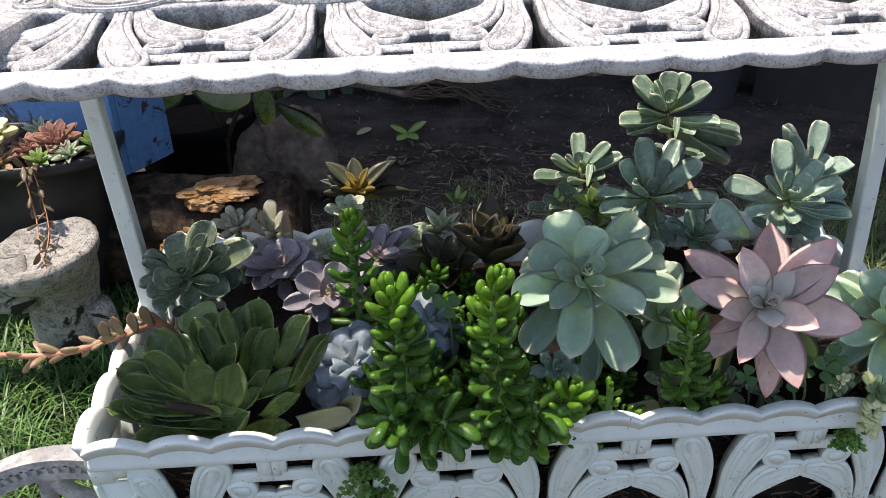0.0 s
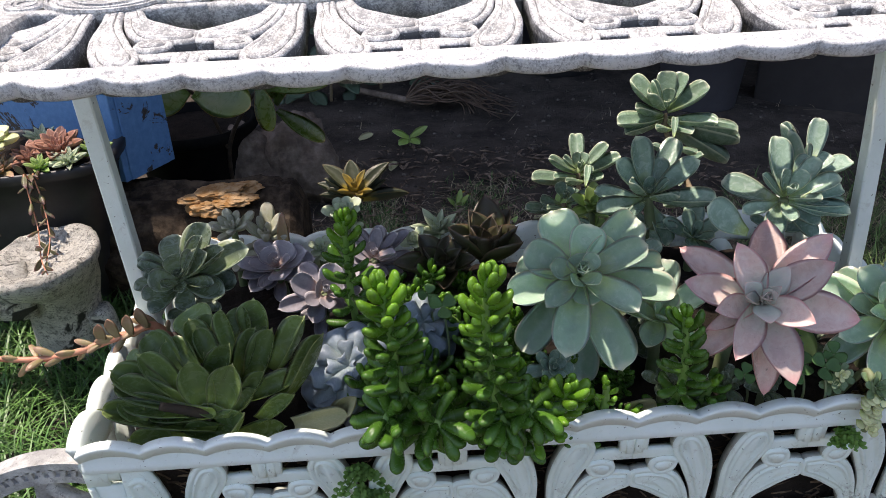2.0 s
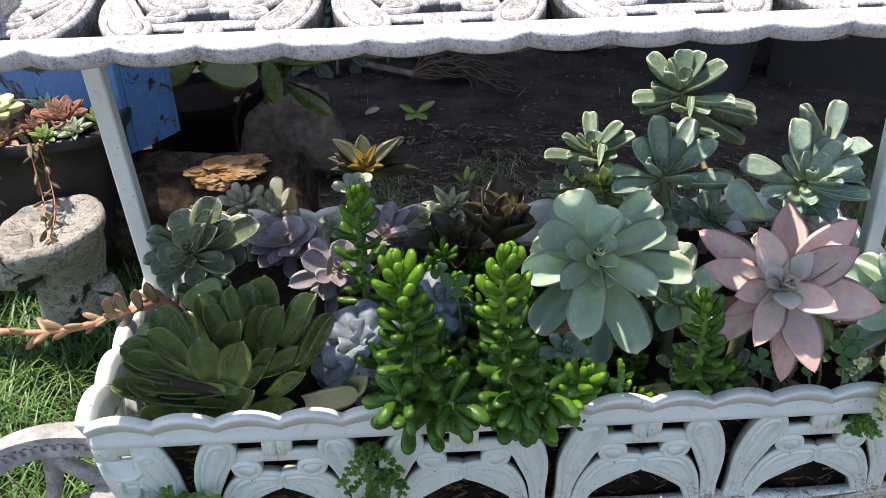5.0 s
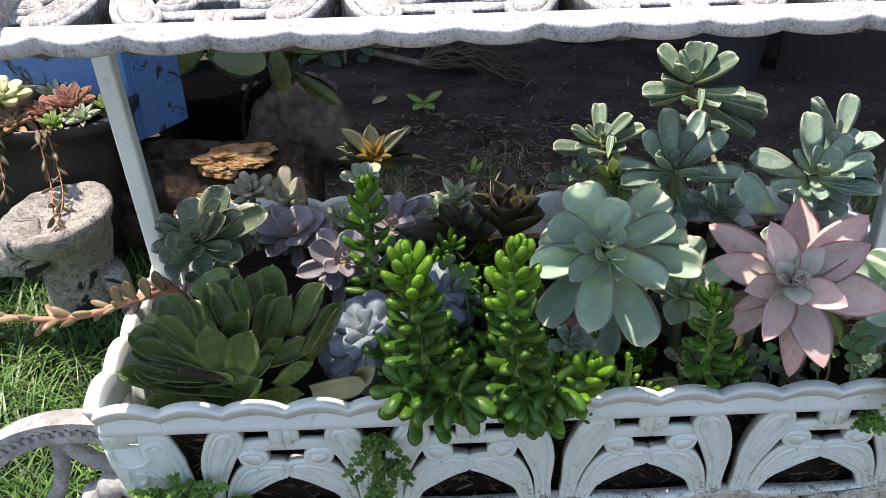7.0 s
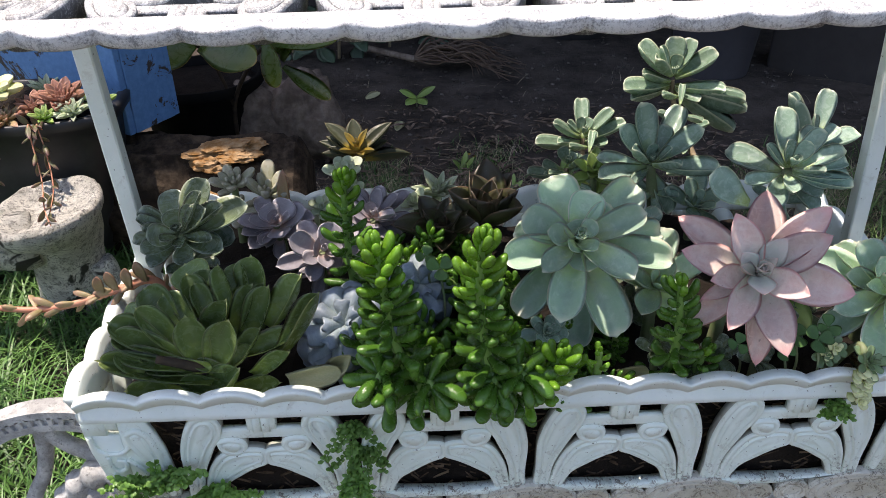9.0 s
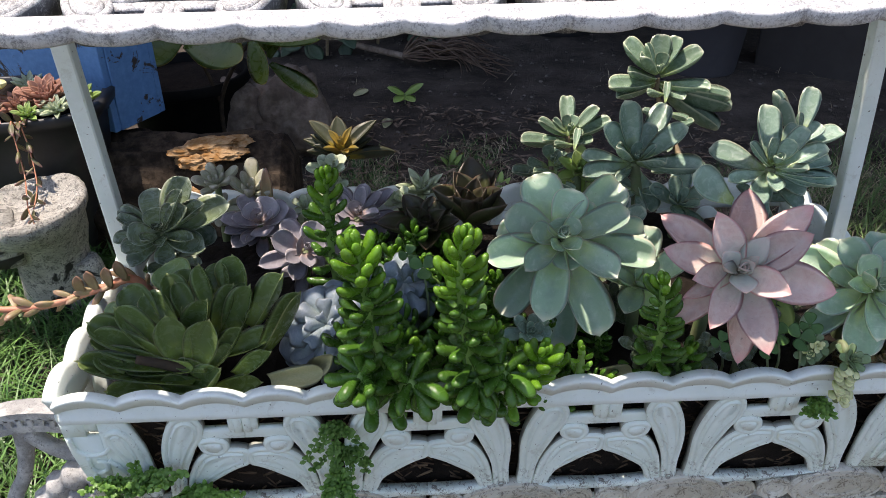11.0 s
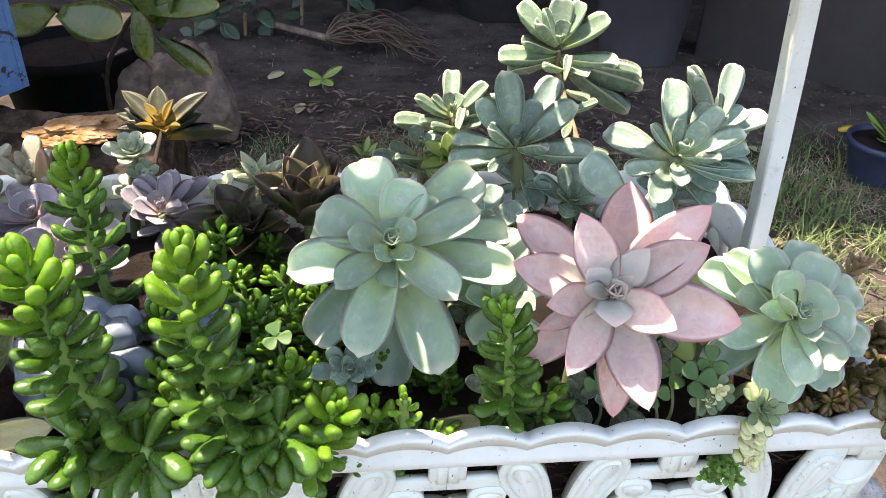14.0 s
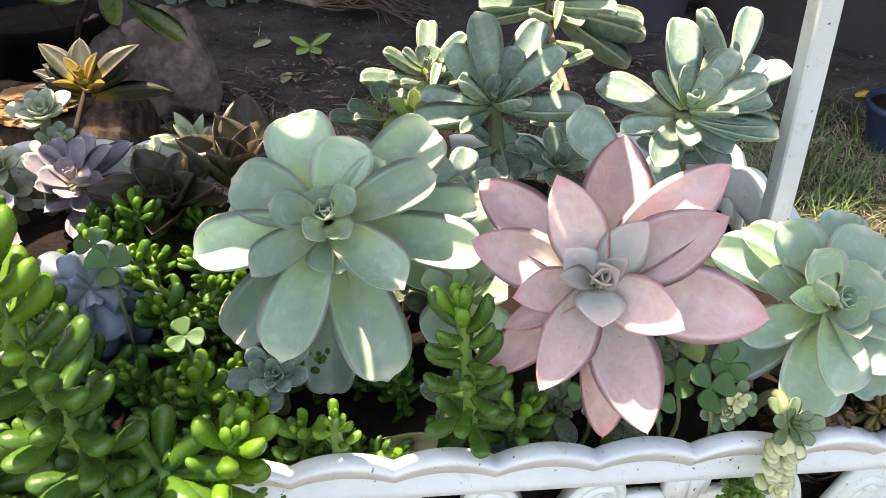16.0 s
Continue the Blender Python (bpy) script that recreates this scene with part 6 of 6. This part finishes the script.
def tub():
    c = Vector((-0.862, 1.540, 0))
    ob = thing("plastic_tub", (c.x, c.y, GROUND), "black plastic tub planted with small succulents", "plant pot")
    verts, faces, sides = [], [], 48
    prof = [(0.20, GROUND), (0.235, -0.05), (0.262, 0.12), (0.268, 0.178), (0.284, 0.182), (0.286, 0.200), (0.280, 0.204), (0.266, 0.202), (0.262, 0.19), (0.255, 0.14)]
    for r, z in prof:
        for k in range(sides):
            g = 2 * math.pi * k / sides
            q = (abs(math.cos(g)) ** 4 + abs(math.sin(g)) ** 4) ** -0.25
            px, py, e = r * q * 1.10 * math.cos(g), r * q * 0.50 * math.sin(g), radians(4)
            verts.append((c.x + px * math.cos(e) - py * math.sin(e), c.y + px * math.sin(e) + py * math.cos(e), z))
    for i in range(len(prof) - 1):
        for k in range(sides):
            l = (k + 1) % sides
            faces.append((i * sides + k, i * sides + l, (i + 1) * sides + l, (i + 1) * sides + k))
    faces.append(tuple(range(sides - 1, -1, -1)))
    part("shell", mesh_from("tub", verts, faces, BLACK), ob)
    verts = [(c.x + 0.285 * math.cos(g) * r, c.y + 0.128 * math.sin(g) * r, 0.190 + 0.012 * noise.noise((r * 5 * math.cos(g), r * 5 * math.sin(g), 1))) for r in np.linspace(0.02, 1.05, 9) for g in np.linspace(0, 2 * math.pi, 32, endpoint=False)]
    faces = [(i * 32 + k, i * 32 + (k + 1) % 32, (i + 1) * 32 + (k + 1) % 32, (i + 1) * 32 + k) for i in range(8) for k in range(32)] + [tuple(range(32))]
    part("soil", mesh_from("tub_soil", verts, faces, POT_SOIL, False), ob, None, "dark potting soil")


tub()
COPPER = leaf_material("copper_leaf", (0.30, 0.15, 0.09), (0.42, 0.20, 0.14), (0.5, 0.28, 0.2), 0.9, 0.45, (0.5, 0.35, 0.28), 0.2, 0.1)
PLUM = leaf_material("plum_leaf", (0.17, 0.17, 0.07), (0.20, 0.10, 0.09), (0.36, 0.16, 0.15), 0.85, 0.4, (0.3, 0.24, 0.2), 0.2, 0.15)
SLIM_LEAF = leaf_mesh("plum_leaf", PLUM, 0.5, 0.3, 1.8, 1.5, 0.2, 0.1, 0.12, 0.02, 0, 8, 5)
COPPER_LEAF = leaf_mesh("copper_leaf", COPPER, 0.55, 0.5, 1.7, 1.4, 0.3, 0.12, 0.12, 0.03)
for label, c, r, n, me, w, low in (
    ("coppery brown rosette succulent in the black tub", (-0.645, 1.500, 0.212), 0.062, 40, COPPER_LEAF, 0.40, 12),
    ("small grey-green rosette succulent in the black tub", (-0.700, 1.565, 0.212), 0.050, 24, NARROW_LEAF, 0.30, 15),
    ("small pale green rosette succulent in the black tub", (-0.612, 1.455, 0.206), 0.044, 26, NARROW_LEAF, 0.30, 10),
    ("yellow-green rosette succulent in the black tub", (-0.580, 1.505, 0.206), 0.045, 22, LIME_LEAF, 0.36, 20),
    ("orange-brown rosette succulent in the black tub", (-0.690, 1.475, 0.206), 0.050, 24, COPPER_LEAF, 0.36, 10),
    ("creamy pale rosette succulent in the black tub", (-0.765, 1.475, 0.245), 0.065, 22, CREAM_LEAF, 0.5, -5),
    ("rusty rosette succulent in the black tub", (-0.735, 1.440, 0.203), 0.045, 20, RUST_LEAF, 0.36, 10),
    ("dull green rosette succulent in the black tub", (-0.662, 1.440, 0.203), 0.036, 20, LIME_LEAF, 0.34, 10)):
    p = plant(label, (c[0], c[1], 0.188), "succulent", "succulent", "succulents in the tub")
    rosette(p, c, (0.05, -0.3, 0.95), r, n, me, w, low, 80)
    stem(p, [(c[0], c[1], 0.18), c], 0.005, STEM_BROWN)
for k, pts in enumerate(([(-0.675, 1.415, 0.195), (-0.672, 1.392, 0.212), (-0.668, 1.380, 0.17), (-0.655, 1.350, 0.125), (-0.625, 1.27, 0.104), (-0.595, 1.215, 0.098)], [(-0.660, 1.415, 0.195), (-0.655, 1.390, 0.212), (-0.645, 1.375, 0.165), (-0.628, 1.330, 0.118), (-0.612, 1.26, 0.102)], [(-0.74, 1.415, 0.195), (-0.742, 1.388, 0.21), (-0.745, 1.375, 0.16), (-0.735, 1.34, 0.115)])):
    p = plant("thin reddish trailing stem with small purple-green leaves", (pts[0][0], pts[0][1], 0.185), "trailing_succulent", "succulent", "succulents in the tub")
    leafy_stalk(p, pts, SLIM_LEAF, 0.026, 16, 60 + k, 0.42, 0.0016, STEM_RED, 25, 65)


def crate():
    ob = thing("blue_crate", (-0.70, 1.75, 0.10), "wooden crate with peeling bright blue paint", "crate")
    m = Matrix.Translation((-0.565, 1.590, 0.105)) @ Matrix.Rotation(radians(150), 4, "Z")
    # local x runs along the long side, local -y along the short end
    long, short, high, t = 0.50, 0.145, 0.190, 0.016
    for name, a, b in (("long_side", (0, -t, 0), (long, 0, high)), ("long_side", (0, -short, 0), (long, -short + t, high)), ("end_board", (-0.002, -short + t + 0.001, 0), (t, -t - 0.001, high + 0.003)), ("end_board", (long - t, -short + t + 0.001, 0), (long + 0.002, -t - 0.001, high + 0.003)), ("bottom", (t + 0.001, -short + t + 0.001, 0.004), (long - t - 0.001, -t - 0.001, 0.018))):
        v, f = box_data(*a, *b, 0.002)
        part(name, mesh_from(name, v, f, BLUE_PAINT, False), ob, m)
    for a, b in (((0.0, -t - 0.004, high + 0.004), (long, 0.004, high + 0.016)),):
        v, f = box_data(*a, *b, 0.002)
        part("cap_board", mesh_from("cap_board", v, f, CONCRETE, False), ob, m, "bare grey worn board")


crate()


def log():
    ob = thing("rotten_log", (-0.45, 1.58, GROUND), "dark rotten log with broken ochre wood showing", "log")
    verts, faces, sides, n = [], [], 64, 70
    for i in range(n + 1):
        t = i / n
        c = Vector((-1.0 + 0.80 * t, 1.66 - 0.08 * t, -0.045))
        r = 0.146 * (1 - 0.15 * t) * (1.0 - 0.35 * max(0.0, t - 0.93) * 14 * (0.5 + 0.5 * math.sin(i)))
        for k in range(sides):
            g = 2 * math.pi * k / sides
            rr = r * (1 + 0.10 * noise.noise((t * 5, math.cos(g) * 2, math.sin(g) * 2)) + 0.09 * noise.noise((t * 3, math.cos(g) * 7, math.sin(g) * 7)) + 0.06 * noise.noise((t * 16, math.cos(g) * 15, math.sin(g) * 15)) + 0.03 * noise.noise((t * 45, math.cos(g) * 30, math.sin(g) * 30)))
            verts.append((c.x, c.y + rr * math.cos(g), c.z + rr * math.sin(g)))
    for i in range(n):
        for k in range(sides):
            l = (k + 1) % sides
            faces.append((i * sides + k, i * sides + l, (i + 1) * sides + l, (i + 1) * sides + k))
    faces += [tuple(range(sides - 1, -1, -1)), tuple(n * sides + k for k in range(sides))]
    part("trunk", mesh_from("log", verts, faces, WOOD_ROT, False), ob)
    for k, (x, y, z, sx, sy, sz) in enumerate(((-0.365, 1.545, 0.090, 0.066, 0.038, 0.012), (-0.335, 1.520, 0.084, 0.040, 0.028, 0.010), (-0.39, 1.505, 0.072, 0.038, 0.022, 0.014), (-0.40, 1.455, 0.018, 0.05, 0.014, 0.018), (-0.46, 1.455, 0.0, 0.03, 0.012, 0.014))):
        v, f = lump_data((sx, sy, sz), 5 + k, 0.65, 4)
        part("broken_wood", mesh_from("broken_wood", v, f, OCHRE, False), ob, Matrix.Translation((x, y, z)) @ Matrix.Rotation(0.15 - 0.2 * k, 4, "Z"), "ochre splintered wood")


log()

# ---- boulder, broad-leaved plant, soil finds ----
for x, y, z, size, seed in ((-0.275, 2.10, -0.07, (0.115, 0.10, 0.14), 3), (-0.40, 2.08, -0.06, (0.09, 0.08, 0.11), 9)):
    v, f = lump_data(size, seed, 0.34, 5)
    solo("boulder", mesh_from("boulder", v, f, STONE), "brown-grey rounded boulder on the soil", "rock", Matrix.Translation((x, y, z)), "boulders")
KAL = leaf_material("paddle_leaf", (0.070, 0.115, 0.020), (0.13, 0.16, 0.022), (0.40, 0.26, 0.08), 0.92, 0.34, (0.2, 0.26, 0.12), 0.2, 0.2, 0.6)
KAL_LEAF = leaf_mesh("paddle_leaf", KAL, 0.58, 0.3, 2.3, 1.9, 0.15, 0.10, 0.045, 0.0)
p = plant("broad-leaved succulent with paddle leaves behind the boulder", (-0.29, 1.97, GROUND), "paddle_plant", "succulent", "plants on the soil")
stem(p, [(-0.44, 2.02, GROUND - 0.01), (-0.43, 1.98, 0.02), (-0.36, 1.95, 0.15), (-0.31, 1.94, 0.20)], 0.006, STUB)
stem(p, [(-0.43, 1.98, 0.02), (-0.46, 1.96, 0.14), (-0.49, 1.92, 0.205)], 0.005, STUB)
for a, b, w, up in (((-0.47, 1.90, 0.200), (-0.325, 1.80, 0.188), 0.098, (0.05, -0.75, 0.66)), ((-0.49, 1.92, 0.200), (-0.575, 1.85, 0.175), 0.085, (0, -0.7, 0.7)), ((-0.321, 1.92, 0.205), (-0.288, 1.84, 0.115), 0.060, (-0.4, -0.8, 0.3)), ((-0.285, 1.93, 0.135), (-0.170, 1.86, 0.072), 0.052, (0.1, -0.6, 0.8)), ((-0.300, 1.93, 0.190), (-0.138, 1.88, 0.218), 0.055, (-0.3, -0.7, 0.6)), ((-0.285, 1.93, 0.15), (-0.235, 1.92, 0.26), 0.05, (-0.5, -0.8, 0.2)), ((-0.285, 1.93, 0.17), (-0.32, 1.90, 0.28), 0.055, (0.4, -0.8, 0.2)), ((-0.29, 1.93, 0.20), (-0.40, 1.95, 0.27), 0.07, (0.3, -0.7, 0.6))):
    leaf_between(p, KAL_LEAF, a, b, w, up)

FRESH_LEAF = leaf_mesh("seedling_leaf", LIME, 0.5, 0.3, 1.8, 1.4, 0.15, 0.08, 0.03, 0.02, 0, 8, 5)
p = plant("fresh green seedling with four leaves on bare soil", (0.045, 2.42, GROUND), "seedling", "seedling", "plants on the soil")
stem(p, [(0.045, 2.42, GROUND - 0.01), (0.045, 2.42, -0.13)], 0.002, STEM)
for dx, dy, dz in ((-0.055, -0.01, 0.03), (0.06, 0.0, 0.035), (-0.035, -0.05, -0.005), (0.03, -0.05, -0.005)):
    leaf_between(p, FRESH_LEAF, (0.045, 2.42, -0.135), (0.045 + dx, 2.42 + dy, -0.135 + dz), 0.036, (0, -0.4, 1))
for x, y in ((0.27, 1.80), (0.16, 1.95), (0.42, 1.9)):
    p = plant("small green seedling on bare soil", (x, y, GROUND), "seedling", "seedling", "plants on the soil")
    for dx, dy, dz in ((-0.03, -0.01, 0.035), (0.03, 0.0, 0.035), (0.0, -0.03, 0.03), (0.01, 0.02, 0.045)):
        leaf_between(p, FRESH_LEAF, (x, y, GROUND - 0.005), (x + dx, y + dy, GROUND + dz), 0.02, (0, -0.4, 1))


def root_bundle():
    rnd = random.Random(12)
    ob = thing("root_bundle", (0.2, 2.85, GROUND), "pulled-up plant with a fan of dry brown roots", "dead plant")
    line = curve_points([(-0.16, 3.0, -0.135), (-0.06, 2.93, -0.14), (0.05, 2.82, -0.135)], 6)
    v, f = tube_data(line, 0.012, 8)
    part("stalk", mesh_from("stalk", v, f, STONE), ob)
    for _ in range(46):
        a, L = rnd.uniform(-0.55, 0.75), rnd.uniform(0.22, 0.42)
        d, s = Vector((math.cos(a), math.sin(a), 0)), Vector((-math.sin(a), math.cos(a), 0))
        pts = [Vector((0.04, 2.82, -0.135)) + d * L * t + s * 0.03 * rnd.uniform(-1, 1) * t + Vector((0, 0, rnd.uniform(0.0, 0.09) * math.sin(math.pi * t) - 0.02 * t)) for t in (0, 0.3, 0.6, 0.85, 1.0)]
        v, f = tube_data(curve_points(pts, 4), lambda t: 0.0042 * (1 - 0.7 * t), 5)
        part("root", mesh_from("root", v, f, ROOT), ob)


root_bundle()
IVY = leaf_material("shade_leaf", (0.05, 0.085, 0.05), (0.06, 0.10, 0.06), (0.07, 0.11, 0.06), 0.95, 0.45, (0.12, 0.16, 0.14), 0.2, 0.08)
IVY_LEAF = leaf_mesh("shade_leaf", IVY, 0.45, 0.3, 1.8, 1.5, 0.12, 0.08, 0.02, 0.02, 0, 8, 5)
rnd = random.Random(77)
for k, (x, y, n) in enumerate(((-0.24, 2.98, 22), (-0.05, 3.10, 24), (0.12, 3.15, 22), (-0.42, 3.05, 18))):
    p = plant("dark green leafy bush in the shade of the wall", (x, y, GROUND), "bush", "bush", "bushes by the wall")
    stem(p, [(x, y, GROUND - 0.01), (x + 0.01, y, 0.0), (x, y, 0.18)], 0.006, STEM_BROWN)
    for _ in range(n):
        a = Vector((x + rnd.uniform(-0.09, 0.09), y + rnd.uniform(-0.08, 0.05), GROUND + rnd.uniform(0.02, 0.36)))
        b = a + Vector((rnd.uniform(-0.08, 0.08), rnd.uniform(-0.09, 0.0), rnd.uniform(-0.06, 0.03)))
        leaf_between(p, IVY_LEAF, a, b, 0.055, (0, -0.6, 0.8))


def pot(at, r0, r1, h, mat, label, group=""):
    v, f = lathe_data([(r0, 0), (r0 * 1.02, 0.01), (r1 * 0.97, h * 0.86), (r1, h * 0.87), (r1 * 1.04, h * 0.9), (r1 * 1.04, h), (r1 * 0.95, h), (r1 * 0.93, h * 0.86)], 44)
    ob = thing("plant_pot", at, label, "plant pot", group)
    part("shell", mesh_from("pot", v, f, mat), ob, Matrix.Translation(at))
    v, f = lathe_data([(r1 * 0.90, h * 0.80), (r1 * 0.925, h * 0.90), (r1 * 0.6, h * 0.91), (0.01, h * 0.92)], 30)
    part("soil", mesh_from("pot_soil", v, f, POT_SOIL), ob, Matrix.Translation(at), "dark potting soil")
    return ob


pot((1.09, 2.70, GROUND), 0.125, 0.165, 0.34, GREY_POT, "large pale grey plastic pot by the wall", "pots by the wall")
# added pot shape, its black stands for the shaded hollow there
pot((-0.54, 2.10, GROUND), 0.13, 0.165, 0.24, SHADE_BLACK, "black pot shape added as the deep shade behind the log")
pot((0.70, 3.25, GROUND), 0.15, 0.19, 0.34, BLACK, "large dark plastic pot in the shade", "pots by the wall")
pot((0.25, 3.38, GROUND), 0.15, 0.19, 0.32, BLACK, "large dark plastic pot in the shade", "pots by the wall")
pot((1.385, 1.74, GROUND), 0.07, 0.095, 0.115, NAVY, "small dark blue pot with a green plant on the grass")
p = plant("little round-leaved green plant in the blue pot", (1.385, 1.74, GROUND + 0.105), "potted_plant", "plant", "plants on the soil")
for k in range(16):
    a, r = 2.4 * k, 0.02 + 0.004 * k
    leaf_between(p, HERB_LEAF, (1.385, 1.74, GROUND + 0.105), (1.385 + r * math.cos(a), 1.74 + r * math.sin(a), GROUND + 0.14 + 0.02 * math.sin(k)), 0.032, (0, 0, 1))
YELLOW = plain_material("yellow_leaf", (0.55, 0.36, 0.03), 0.6, (0.65, 0.45, 0.08), 40, 0.2)
YELLOW_LEAF = leaf_mesh("yellow_leaf", YELLOW, 0.5, 0.4, 1.8, 1.5, 0.3, 0.2, 0.03, 0.0, 0, 8, 5)
TAN_LEAF = leaf_mesh("tan_leaf", BARK, 0.5, 0.4, 1.8, 1.5, 0.3, 0.2, 0.03, 0.0, 0, 8, 5)
for k, (x, y, me, l) in enumerate(((1.45, 2.04, YELLOW_LEAF, 0.055), (0.075, 1.62, YELLOW_LEAF, 0.045), (0.20, 2.02, YELLOW_LEAF, 0.05), (0.34, 1.85, TAN_LEAF, 0.07), (-0.02, 2.22, TAN_LEAF, 0.06), (0.50, 1.7, TAN_LEAF, 0.05), (1.15, 1.95, TAN_LEAF, 0.06), (-0.12, 2.5, TAN_LEAF, 0.06))):
    p = plant("fallen yellow leaf on the soil" if me is YELLOW_LEAF else "fallen dry tan leaf on the soil", (x, y, GROUND), "fallen_leaf", "fallen leaf", "fallen leaves")
    g = 1.9 * k
    leaf_between(p, me, (x, y, GROUND + 0.008), (x + l * math.cos(g), y + l * math.sin(g), GROUND + 0.014), l * 0.55, (0.1, -0.3, 1), None, "blade")
